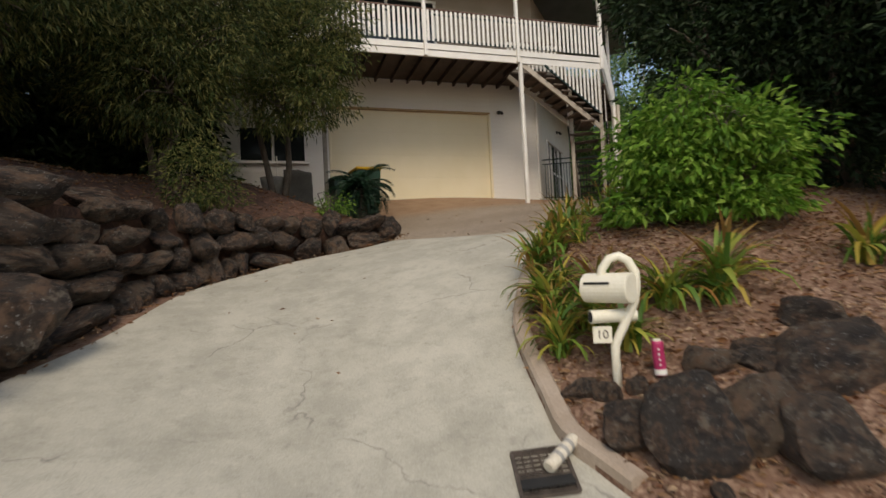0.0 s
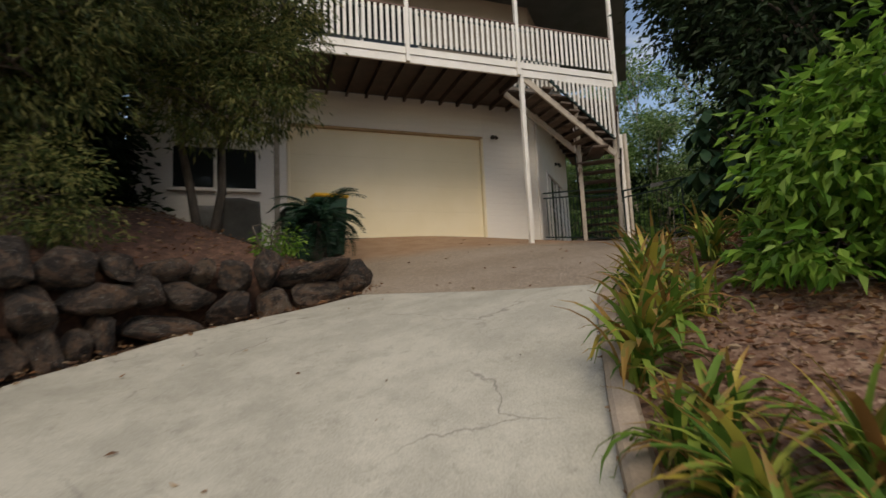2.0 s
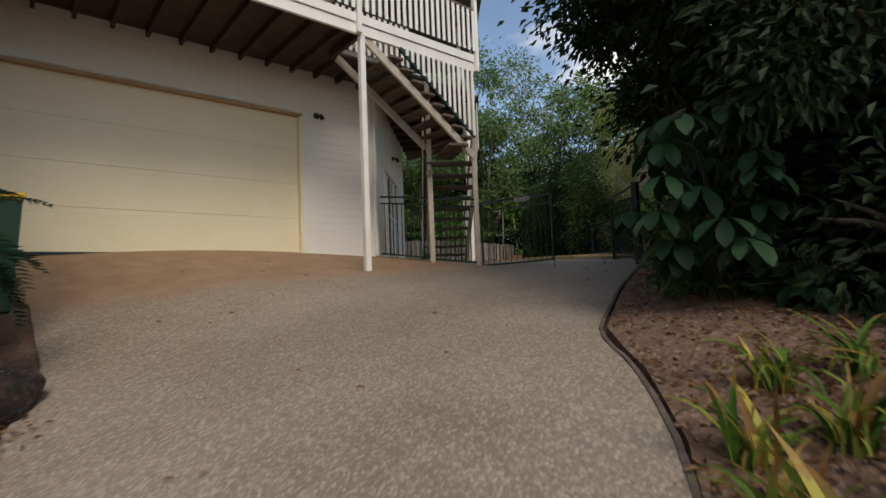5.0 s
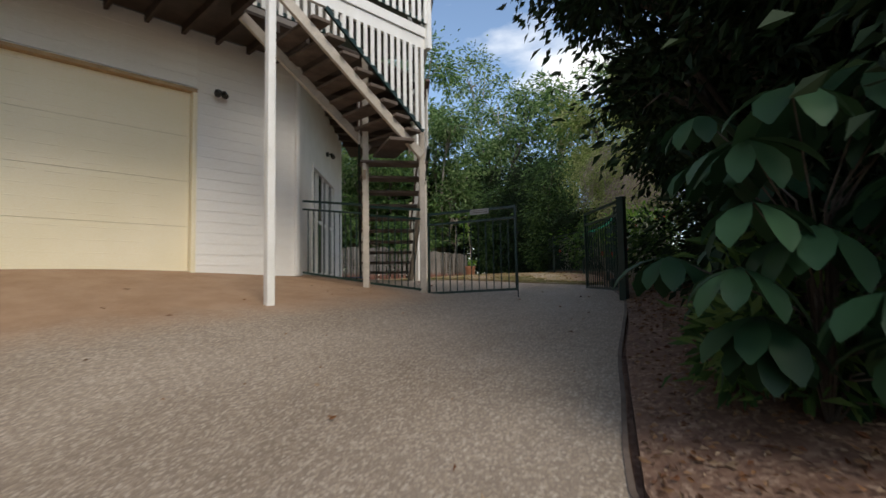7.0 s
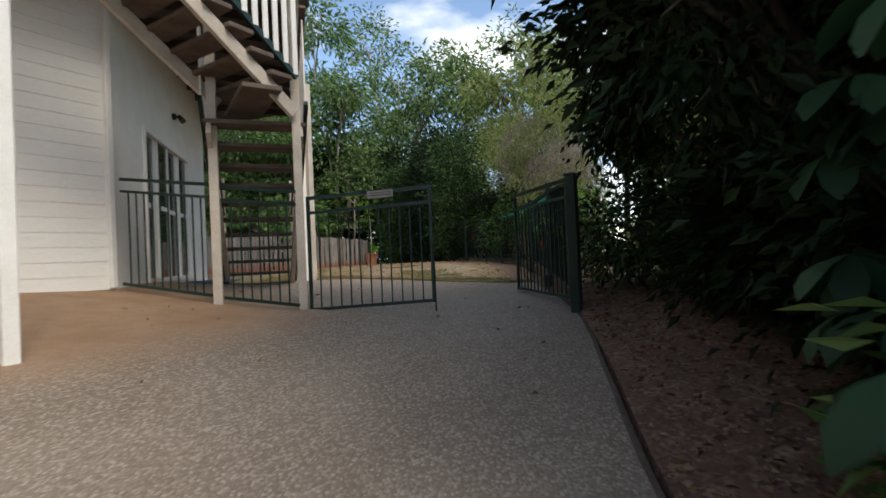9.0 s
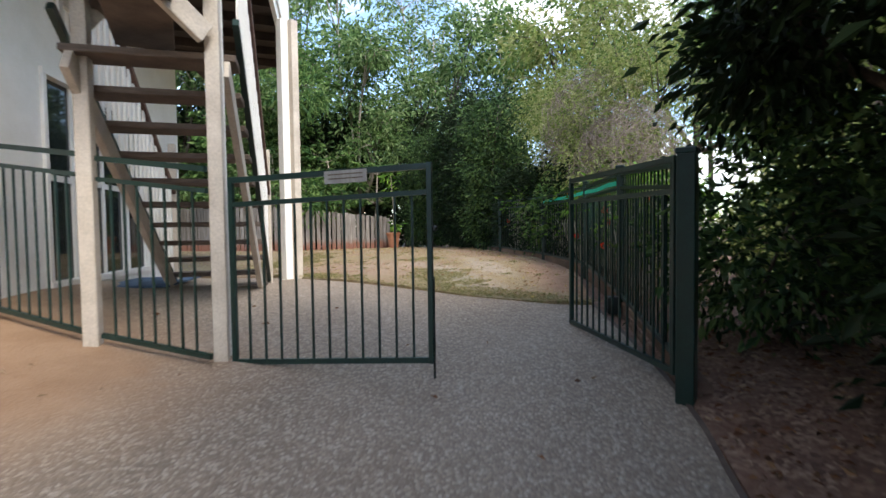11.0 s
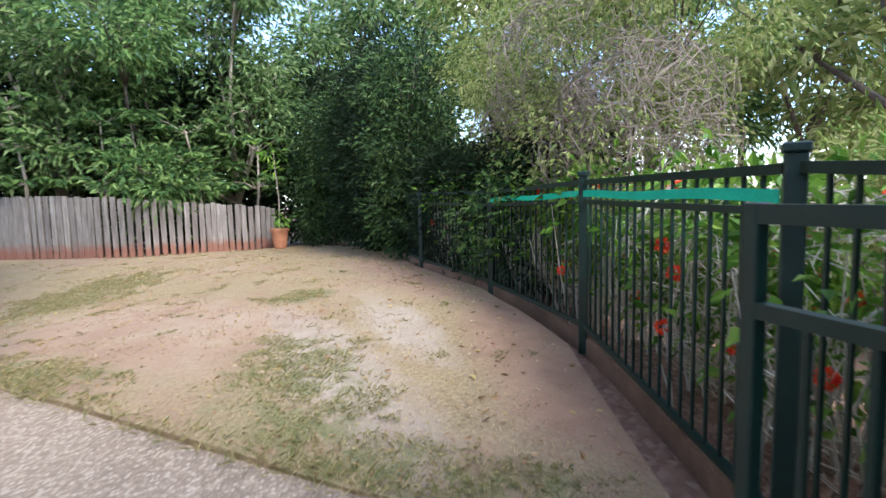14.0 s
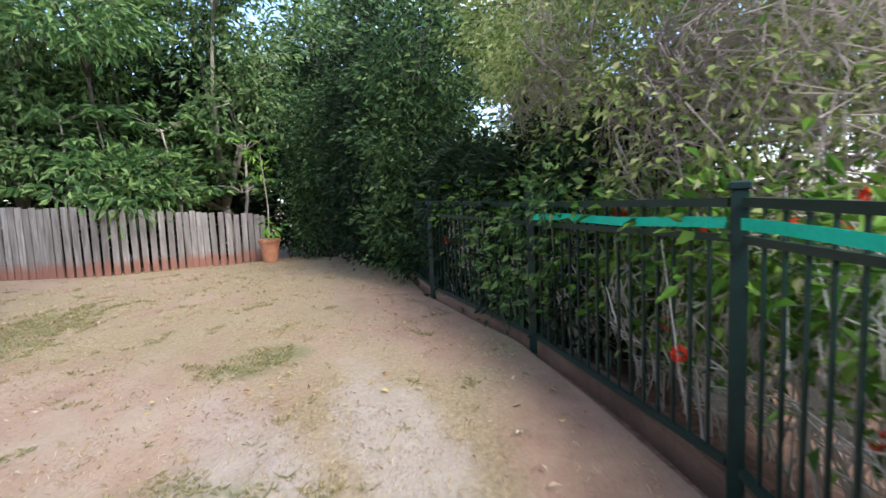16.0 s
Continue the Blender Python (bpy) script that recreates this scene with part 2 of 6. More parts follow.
M_TIMBER = plain("weathered_timber", (0.085, 0.06, 0.045), (0.15, 0.11, 0.085), 5, 0.8, 0.4, stretch=(1, 1, 6))
# dark timber, darkened further for the sunless underside of the deck
M_JOIST = plain("shaded_dark_timber", (0.04, 0.027, 0.02), (0.07, 0.047, 0.035), 4, 0.75, 0.3)
M_STRING = plain("beige_paint", (0.42, 0.36, 0.29), (0.55, 0.48, 0.40), 4, 0.65, 0.2)
M_RAILB = plain("brown_handrail", (0.11, 0.06, 0.045), (0.17, 0.095, 0.07), 4, 0.6, 0.2)
M_GREEN = plain("dark_green_powder_coat", (0.004, 0.020, 0.016), (0.007, 0.030, 0.024), 6, 0.4, 0.05)
M_BLACK = plain("near_black_steel", (0.010, 0.014, 0.013), (0.016, 0.022, 0.02), 6, 0.45, 0.05)
M_TEAL = plain("turquoise_band", (0.0, 0.47, 0.30), (0.01, 0.60, 0.40), 5, 0.5, 0.2)
M_BEIGE = plain("beige_cladding", (0.33, 0.27, 0.21), (0.38, 0.31, 0.25), 1.5, 0.7, 0.1)
M_ROOF = plain("steel_roof", (0.10, 0.11, 0.11), (0.14, 0.15, 0.15), 2, 0.5, 0.05)
M_TERRA = plain("terracotta", (0.38, 0.15, 0.075), (0.48, 0.21, 0.11), 8, 0.8, 0.2)
M_BARK = plain("tree_bark", (0.07, 0.055, 0.042), (0.15, 0.12, 0.095), 5, 0.9, 0.7, fine=30, stretch=(3, 3, 0.7), dist=0.02)
M_PALEB = plain("pale_bark", (0.26, 0.22, 0.17), (0.38, 0.33, 0.27), 6, 0.9, 0.5, fine=30, dist=0.01)
M_STEM = plain("pale_shrub_stems", (0.38, 0.35, 0.29), (0.54, 0.50, 0.43), 6, 0.85, 0.4, fine=30)
M_TWIG = plain("dry_twigs", (0.17, 0.135, 0.11), (0.33, 0.27, 0.22), 4, 0.9, 0.3)
M_ENAMEL = plain("cream_enamel", (0.72, 0.68, 0.55), (0.78, 0.74, 0.62), 5, 0.35, 0.05)
M_DARK = plain("dark_void", (0.012, 0.012, 0.012), (0.02, 0.02, 0.02), 5, 0.7, 0.05)
M_CURTAIN = plain("grey_curtain", (0.26, 0.25, 0.24), (0.36, 0.35, 0.33), 3, 0.9, 0.3, stretch=(12, 12, 0.3))
M_BINGRN = plain("bin_green", (0.008, 0.036, 0.02), (0.012, 0.05, 0.028), 5, 0.5, 0.1)
M_YELLOW = plain("bin_lid_yellow", (0.62, 0.33, 0.01), (0.70, 0.40, 0.02), 5, 0.45, 0.05)
M_PAPER = plain("newsprint", (0.52, 0.47, 0.38), (0.62, 0.57, 0.48), 9, 0.8, 0.1)
M_PINK = plain("magenta_print", (0.36, 0.02, 0.09), (0.44, 0.04, 0.13), 9, 0.35, 0.02)
M_RED = leafy("red_flowers", [(0.80, 0.07, 0.025), (0.88, 0.15, 0.05), (0.68, 0.03, 0.02)], 0.6, 0.2)
M_STEEL = plain("rusted_grate", (0.06, 0.048, 0.04), (0.12, 0.095, 0.08), 14, 0.7, 0.3, 0.5)
M_CANVAS = plain("grey_tarpaulin", (0.09, 0.082, 0.07), (0.14, 0.13, 0.11), 3, 0.75, 0.4)
M_TUB = plain("chalky_plastic", (0.26, 0.25, 0.23), (0.36, 0.35, 0.33), 4, 0.7, 0.2)
M_MAT = plain("blue_mat", (0.05, 0.09, 0.16), (0.08, 0.13, 0.21), 5, 0.9, 0.3)
_g = Mat("window_glass", 0.03)
_g.colour((0.02, 0.025, 0.025))
_g.p.inputs["IOR"].default_value = 1.5
M_GLASS = _g.done()

# near black: the shade inside dense crowns is put into the leaf colour
L_DARK = leafy("shade_dark_leaves", [(0.010, 0.022, 0.008), (0.017, 0.036, 0.013), (0.028, 0.055, 0.019), (0.022, 0.034, 0.013)], 0.6, 0.12)
L_FINE = leafy("fine_olive_leaves", [(0.03, 0.05, 0.014), (0.07, 0.10, 0.03), (0.13, 0.15, 0.045), (0.23, 0.22, 0.08)], 0.6, 0.35)
# L_FINE with lower tones: shade put into the leaves of two bank trees
L_FINE_SHADED = leafy("shaded_olive_leaves", [(0.02, 0.034, 0.010), (0.048, 0.07, 0.02), (0.085, 0.10, 0.03), (0.16, 0.155, 0.055)], 0.6, 0.3)
L_BRIGHT = leafy("bright_green_leaves", [(0.06, 0.15, 0.016), (0.10, 0.22, 0.028), (0.16, 0.30, 0.04), (0.23, 0.36, 0.065)], 0.45, 0.35)
L_MID = leafy("mid_green_leaves", [(0.05, 0.11, 0.036), (0.09, 0.17, 0.055), (0.14, 0.25, 0.072), (0.24, 0.35, 0.115)], 0.5, 0.45)
L_WOOD = leafy("woodland_leaves", [(0.05, 0.10, 0.035), (0.12, 0.20, 0.06), (0.18, 0.28, 0.10), (0.29, 0.38, 0.16)], 0.55, 0.48)
L_HEDGE = leafy("hedge_leaves", [(0.018, 0.042, 0.016), (0.04, 0.08, 0.028), (0.07, 0.13, 0.04), (0.12, 0.19, 0.06)], 0.5, 0.3)
L_VINE = leafy("yellow_green_vine", [(0.12, 0.18, 0.045), (0.21, 0.27, 0.07), (0.30, 0.34, 0.11), (0.36, 0.37, 0.16)], 0.6, 0.45)


def strap_mat():
    """Strap leaves: green to yellow leaf by leaf, browning towards the tips of some."""
    k = Mat("strap_leaves", 0.5, spec=0.3)
    rnd = k.random()
    tones = [(0.06, 0.13, 0.02), (0.10, 0.20, 0.03), (0.19, 0.28, 0.045), (0.50, 0.42, 0.075), (0.24, 0.10, 0.035), (0.13, 0.22, 0.035), (0.36, 0.37, 0.07), (0.16, 0.25, 0.04), (0.09, 0.17, 0.028)]
    c = k.ramp(rnd, [((j + 0.5) / len(tones), t) for j, t in enumerate(tones)])
    far = k.n.new("ShaderNodeVectorMath")
    far.operation = "LENGTH"
    k.l.new(k.tc, far.inputs[0])
    wob = k.n.new("ShaderNodeMath")
    wob.operation = "MULTIPLY_ADD"
    wob.inputs[1].default_value = 0.5
    k.l.new(k.noise(6, 3), wob.inputs[0])
    k.l.new(far.outputs["Value"], wob.inputs[2])
    c = k.mix(k.ramp(wob.outputs[0], [(0.98, 0.0), (1.2, 0.8)]), c, (0.34, 0.18, 0.06))
    k.colour(c)
    tr = k.n.new("ShaderNodeBsdfTranslucent")
    k.l.new(c, tr.inputs["Color"])
    mx = k.n.new("ShaderNodeMixShader")
    mx.inputs["Fac"].default_value = 0.3
    k.l.new(k.p.outputs["BSDF"], mx.inputs[1])
    k.l.new(tr.outputs["BSDF"], mx.inputs[2])
    k.l.new(mx.outputs["Shader"], k.out.inputs["Surface"])
    return k.done()


L_IRIS = strap_mat()
L_BIG = leafy("broad_glossy_leaves", [(0.017, 0.044, 0.020), (0.030, 0.072, 0.034), (0.048, 0.105, 0.048)], 0.5, 0.15, True)
L_CYCAD = leafy("cycad_fronds", [(0.008, 0.03, 0.018), (0.014, 0.045, 0.026), (0.025, 0.06, 0.03)], 0.4, 0.15)
L_LITTER = leafy("fallen_leaves", [(0.14, 0.06, 0.03), (0.22, 0.11, 0.05), (0.30, 0.18, 0.10), (0.08, 0.04, 0.025), (0.36, 0.26, 0.17)], 0.8, 0.1)
L_STRAW = leafy("pale_dry_leaves", [(0.30, 0.17, 0.09), (0.42, 0.30, 0.17), (0.50, 0.42, 0.28), (0.20, 0.11, 0.06), (0.46, 0.36, 0.14)], 0.8, 0.1)
L_GRASS = leafy("grass_blades", [(0.15, 0.165, 0.055), (0.22, 0.205, 0.08), (0.30, 0.26, 0.12), (0.38, 0.31, 0.17)], 0.7, 0.25)

# ---- building helpers ----
def part(name, bm, material, parent=None, label="", smooth=False):
    """Links a bmesh given in world coordinates as one mesh, under a thing or a part if one is given."""
    if parent is not None:
        at, up = Vector(parent.location), parent.parent
        while up is not None:
            at, up = at + Vector(up.location), up.parent
        bmesh.ops.translate(bm, verts=bm.verts, vec=-at)
    me = bpy.data.meshes.new(name)
    bm.to_mesh(me)
    bm.free()
    me.materials.append(material)
    if smooth:
        me.polygons.foreach_set("use_smooth", [True] * len(me.polygons))
    ob = new(name, me)
    if parent is not None:
        ob.parent = parent
    if label:
        tagged(ob, label)
    return ob


def thing(name, at, label, category, group="", kind=""):
    ob = new(name)
    ob.location = at
    ob.empty_display_size = 0.1
    return tagged(ob, label, category, group, kind)


def box(bm, c, s, rz=0.0, tilt=None, bevel=0.0):
    m = Matrix.Translation(c) @ Matrix.Rotation(rz, 4, "Z")
    if tilt is not None:
        m = m @ tilt
    r = bmesh.ops.create_cube(bm, size=1.0, matrix=m @ Matrix.Diagonal((s[0], s[1], s[2], 1)))
    if bevel:
        es = {e for v in r["verts"] for e in v.link_edges}
        bmesh.ops.bevel(bm, geom=list(es), offset=bevel, segments=1, affect="EDGES")
    return bm


def beam(bm, p, q, w, h, bevel=0.0):
    """A bar from p to q, w wide sideways and h deep."""
    p, q = Vector(p), Vector(q)
    d = q - p
    x = d.normalized()
    y = Vector((0, 0, 1)).cross(x)
    y = y.normalized() if y.length > 1e-4 else Vector((0, 1, 0))
    z = x.cross(y)
    m = Matrix((x, y, z)).transposed().to_4x4()
    m.translation = (p + q) / 2
    r = bmesh.ops.create_cube(bm, size=1.0, matrix=m @ Matrix.Diagonal((d.length, w, h, 1)))
    if bevel:
        es = {e for v in r["verts"] for e in v.link_edges}
        bmesh.ops.bevel(bm, geom=list(es), offset=bevel, segments=1, affect="EDGES")
    return bm


def tube(bm, pts, radii, sides=8):
    pts = [Vector(p) for p in pts]
    rings = []
    for k, p in enumerate(pts):
        d = (pts[min(k + 1, len(pts) - 1)] - pts[max(k - 1, 0)]).normalized()
        a = d.orthogonal().normalized() if k == 0 else (rings[-1][1] - d * rings[-1][1].dot(d)).normalized()
        b = d.cross(a)
        r = radii[k] if not isinstance(radii, (int, float)) else radii
        rings.append(([bm.verts.new(p + (a * math.cos(2 * math.pi * j / sides) + b * math.sin(2 * math.pi * j / sides)) * r) for j in range(sides)], a))
    for (r0, _), (r1, _) in zip(rings, rings[1:]):
        for j in range(sides):
            bm.faces.new((r0[j], r0[(j + 1) % sides], r1[(j + 1) % sides], r1[j]))
    bm.faces.new(list(reversed(rings[0][0])))
    bm.faces.new(rings[-1][0])
    return bm


def raw_mesh(name, verts, faces, material, smooth=False):
    """A mesh from numpy arrays: verts (n, 3), faces (m, 3 or 4)."""
    me = bpy.data.meshes.new(name)
    n, k = faces.shape
    me.vertices.add(len(verts))
    me.vertices.foreach_set("co", verts.astype(np.float32).ravel())
    me.loops.add(n * k)
    me.loops.foreach_set("vertex_index", faces.astype(np.int32).ravel())
    me.polygons.add(n)
    me.polygons.foreach_set("loop_start", np.arange(0, n * k, k, dtype=np.int32))
    me.polygons.foreach_set("use_smooth", np.full(n, smooth))
    me.update(calc_edges=True)
    me.materials.append(material)
    return me


# ---- the lie of the land ----
LAND = (
    (-4.58, -3.83, -3.00, -2.24, -1.38, -0.25, 1.09, 2.53, 3.96, 5.33),
    (-2.90, -2.11, -1.17, -0.62, -0.15, 0.54, 1.76, 3.10, 4.36, 5.54),
    (-1.32, -0.34, 0.62, 1.07, 1.27, 1.10, 2.41, 3.66, 4.69, 5.61),
    (-0.55, 0.10, -0.53, -0.61, 1.52, 1.46, 3.12, 4.14, 4.82, 5.43),
    (-0.98, -0.90, -1.10, 2.14, 1.87, 2.38, 3.33, 4.12, 4.52, 4.90),
    (-1.57, -1.20, -0.48, 1.60, 2.35, 2.46, 3.18, 3.51, 3.80, 4.12),
    (-1.87, -1.11, -0.06, 1.51, 2.89, 2.78, 2.99, 2.37, 3.00, 3.36),
    (-1.87, -0.88, 0.21, 1.36, 2.34, 3.00, 3.20, 3.19, 2.95, 2.92),
    (-1.68, -0.58, 0.54, 1.63, 2.58, 3.01, 2.93, 3.02, 2.91, 2.90),
    (-1.42, -0.25, 0.91, 1.99, 2.86, 3.22, 3.09, 2.97, 2.97, 3.00))


def _weights(u):
    i = min(max(int(math.floor(u)), 0), 6)
    t = u - i
    return i, ((1 - t) ** 3 / 6, (3 * t ** 3 - 6 * t * t + 4) / 6, (-3 * t ** 3 + 3 * t * t + 3 * t + 1) / 6, t ** 3 / 6)


def land(x, y):
    """Height of the sloping ground, a smooth surface over a coarse net of heights."""
    i, a = _weights(min(max((x + 6) / 3.5, 0), 6.9999))
    j, b = _weights(min(max((y + 4) / 3.5, 0), 6.9999))
    return sum(a[p] * sum(b[q] * LAND[i + p][j + q] for q in range(4)) for p in range(4))


def seg_dist(x, y, line):
    best = 1e9
    for (ax, ay), (bx, by) in zip(line, line[1:]):
        dx, dy = bx - ax, by - ay
        t = min(max(((x - ax) * dx + (y - ay) * dy) / (dx * dx + dy * dy), 0), 1)
        best = min(best, math.hypot(x - ax - t * dx, y - ay - t * dy))
    return best


def smooth_line(pts, step=0.12):
    """A smooth curve through plan points, resampled."""
    out = []
    n = len(pts)
    for k in range(n - 1):
        p0, p1, p2, p3 = (Vector((*pts[min(max(k + d, 0), n - 1)], 0)) for d in (-1, 0, 1, 2))
        m = max(2, int((p2 - p1).length / step))
        for j in range(m):
            t = j / m
            p = 0.5 * ((2 * p1) + (p2 - p0) * t + (2 * p0 - 5 * p1 + 4 * p2 - p3) * t * t + (3 * p1 - p0 - 3 * p2 + p3) * t ** 3)
            out.append((p.x, p.y))
    out.append(tuple(pts[-1]))
    return out


def clip_to_cell(poly, x0, y0, x1, y1):
    for axis, lim, sign in ((0, x0, 1), (0, x1, -1), (1, y0, 1), (1, y1, -1)):
        res = []
        for k in range(len(poly)):
            a, b = poly[k - 1], poly[k]
            da, db = sign * (a[axis] - lim), sign * (b[axis] - lim)
            if (da >= 0) != (db >= 0):
                t = da / (da - db)
                res.append((a[0] + t * (b[0] - a[0]), a[1] + t * (b[1] - a[1])))
            if db >= 0:
                res.append(b)
        poly = res
        if len(poly) < 3:
            return []
    return poly


def sheet(name, outline, height, material, label, category, step=0.3, skirt=0.15):
    """A paved or planted surface that follows the ground inside an outline."""
    bm = bmesh.new()
    xs, ys = [p[0] for p in outline], [p[1] for p in outline]
    made = {}

    def vert(x, y):
        key = (round(x, 3), round(y, 3))
        if key not in made:
            made[key] = bm.verts.new((x, y, height(x, y)))
        return made[key]
    for i in range(int((max(xs) - min(xs)) / step) + 1):
        for j in range(int((max(ys) - min(ys)) / step) + 1):
            x, y = min(xs) + i * step, min(ys) + j * step
            cell = clip_to_cell(list(outline), x, y, x + step, y + step)
            vs = []
            for p in cell:
                v = vert(*p)
                if v not in vs:
                    vs.append(v)
            if len(vs) >= 3:
                try:
                    bm.faces.new(vs)
                except ValueError:
                    pass
    bmesh.ops.recalc_face_normals(bm, faces=bm.faces)
    if sum(f.normal.z for f in bm.faces) < 0:
        bmesh.ops.reverse_faces(bm, faces=bm.faces)
    rim = [e for e in bm.edges if len(e.link_faces) == 1]
    ext = bmesh.ops.extrude_edge_only(bm, edges=rim)
    for v in ext["geom"]:
        if isinstance(v, bmesh.types.BMVert):
            v.co.z -= skirt
    return tagged(part(name, bm, material, None, smooth=False), label, category, kind="structure")


def ground_sheet():
    n = 130
    xs = np.concatenate([[-400, -120, -40, -16], np.linspace(-9, 27, n), [34, 60, 140, 420]])
    ys = np.concatenate([[-400, -120, -40, -14], np.linspace(-7, 30, n), [37, 60, 140, 420]])
    vs = np.array([(x, y, land(x, y) - 0.06) for x in xs for y in ys])
    w = len(ys)
    i, j = np.meshgrid(np.arange(len(xs) - 1), np.arange(w - 1), indexing="ij")
    a = (i * w + j).ravel()
    fs = np.stack([a, a + w, a + w + 1, a + 1], 1)
    ob = new("ground", raw_mesh("ground", vs, fs, M_DIRT, True))
    return tagged(ob, "reddish bare earth scattered with leaf litter", "ground", kind="structure")


ground_sheet()

KERB = smooth_line([(4.6, -0.25), (3.3, 0.5), (2.6, 1.08), (2.27, 1.5), (2.17, 1.84), (2.12, 2.1), (2.19, 2.45), (2.28, 2.87), (2.41, 3.3), (2.68, 3.77), (3.06, 4.32), (3.46, 4.86), (3.7, 5.06), (3.93, 5.21)], 0.1)
LEFT = smooth_line([(-3.4, -6.0), (-2.3, 0.0), (-1.55, 2.4), (-1.25, 3.64), (-0.87, 4.6), (-0.44, 5.92), (0.2, 6.6), (0.85, 7.25), (1.8, 7.45), (2.38, 7.7)], 0.25)
DRIVE_END = [(2.38, 7.7), (3.25, 6.23), (3.93, 5.21)]
sheet("driveway", [(7.0, -6.0), (7.0, 0.2)] + KERB + [DRIVE_END[1]] + LEFT[::-1], lambda x, y: land(x, y), M_CONC, "pale broomed concrete driveway with hairline cracks", "driveway", 0.3)
AGG_L = [(2.4, 7.75), (2.69, 8.84), (2.75, 9.5), (2.72, 11.3), (2.3, 12.2), (1.6, 13.2)]
AGG_R = smooth_line([(12.05, 9.98), (10.22, 8.8), (8.75, 8.13), (7.7, 7.69), (6.9, 7.3), (5.93, 6.82), (5.53, 6.47), (5.22, 6.15), (4.6, 5.65), (3.95, 5.22)], 0.3)
YARD = [(11.35, 16.6), (11.5, 14.4), (11.5, 13.4), (11.58, 12.0), (11.66, 11.1), (11.86, 10.3), (12.05, 9.98)]
sheet("paving", AGG_L + [(8.1, 13.2)] + YARD + AGG_R[1:] + [(3.26, 6.25)], lambda x, y: land(x, y) - 0.004, M_AGG, "brown exposed-aggregate concrete paving in front of the garage", "paving", 0.3)


def bed_height(x, y):
    edge = max(0.0, min(1, (seg_dist(x, y, AGG_R[::2]) - 0.08) / 0.8))
    return land(x, y) + 0.012 + 0.018 * edge + 0.10 * edge * min(1, seg_dist(x, y, KERB[::4]) / 0.8)


sheet("garden_bed", KERB[::2] + [(4.6, 5.6), (5.25, 6.11), (5.56, 6.42), (5.95, 6.77), (6.92, 7.25), (7.72, 7.64), (8.77, 8.08), (10.2, 8.75), (12.0, 9.7), (13.7, 10.6), (13.7, 2.0), (9.0, -1.0), (5.2, 0.2)], bed_height, M_MULCH, "garden bed of dry brown bark mulch", "garden bed", 0.35, 0.2)
sheet("lawn", YARD + [(13.72, 10.82), (15.02, 12.05), (16.28, 13.65), (19.2, 16.1), (19.6, 19.0), (18.9, 19.15), (17.6, 20.2), (16.3, 21.3), (15.2, 23.0), (14.6, 26.0), (11.6, 26.0)], lambda x, y: land(x, y) + 0.02 + 0.025 * noise.noise((x * 1.3, y * 1.3, 0)), M_LAWN, "worn patchy lawn with bare reddish dirt", "lawn", 0.25)


def kerb_strip(name, line, w, h, material, label, side=1, offset=0.0):
    """An edging with rounded top laid along a plan curve, on the ground."""
    bm = bmesh.new()
    prof = [(0, -0.12), (0, h - 0.02), (0.02, h), (w - 0.025, h), (w, h - 0.025), (w, -0.12)]
    rows = []
    for k, (x, y) in enumerate(line):
        a, b = line[max(k - 1, 0)], line[min(k + 1, len(line) - 1)]
        d = Vector((b[0] - a[0], b[1] - a[1])).normalized()
        nx, ny = d.y * side, -d.x * side
        z = land(x, y) + offset
        wob = 0.006 * noise.noise((x * 5, y * 5, 1))
        rows.append([bm.verts.new((x + nx * (u + wob), y + ny * (u + wob), z + v + wob)) for u, v in prof])
    for r0, r1 in zip(rows, rows[1:]):
        for j in range(len(prof) - 1):
            bm.faces.new((r0[j], r0[j + 1], r1[j + 1], r1[j]))
    bm.faces.new(rows[0])
    bm.faces.new(rows[-1])
    bmesh.ops.recalc_face_normals(bm, faces=bm.faces)
    return tagged(part(name, bm, material), label, "kerb", kind="structure")


kerb_strip("kerb", [p for p in KERB if p[1] > 1.62], 0.13, 0.10, M_KERB, "low curved sandy concrete kerb")
kerb_strip("edging", [p for p in AGG_R if p[0] > 4.1], 0.018, 0.006, M_TIMBER, "thin dark edging strip beside the paving", -1)

# ---- the bank on the uphill side ----
WALL_LINE = smooth_line([(-2.2, 1.4), (-1.85, 2.6), (-1.5, 3.7), (-1.12, 4.65), (-0.7, 6.0), (0.05, 6.8), (0.8, 7.42), (1.75, 7.7), (2.3, 8.0), (2.55, 8.6)], 0.08)


def set_back(line, d):
    out = []
    for k, (x, y) in enumerate(line):
        a, b = line[max(k - 2, 0)], line[min(k + 2, len(line) - 1)]
        l = math.hypot(b[0] - a[0], b[1] - a[1])
        out.append((x - (b[1] - a[1]) / l * d, y + (b[0] - a[0]) / l * d))
    return out


BANK_EDGE = set_back(WALL_LINE[::4], 0.42) + [(1.98, 9.3), (1.75, 9.8), (1.65, 10.8), (1.5, 11.6), (1.2, 12.3)]


def bank_top(x, y):
    d = seg_dist(x, y, BANK_EDGE)
    t = min(d / 2.0, 1)
    end = min(max((y - 8.2) / 3.0, 0), 1) * 0.45
    z = 2.02 + end + 0.85 * t * t * (3 - 2 * t) * (1 - 0.45 * end) + 0.06 * noise.noise((x * 0.9, y * 0.9, 2))
    return max(z, land(x, y) + 0.02)


sheet("bank", BANK_EDGE + [(1.3, 13.3), (-9.0, 13.3), (-9.0, 1.5)], bank_top, M_BANK, "earth bank with tree shade in its dark colour, covered with red-brown leaf litter", "bank", 0.35, 1.6)


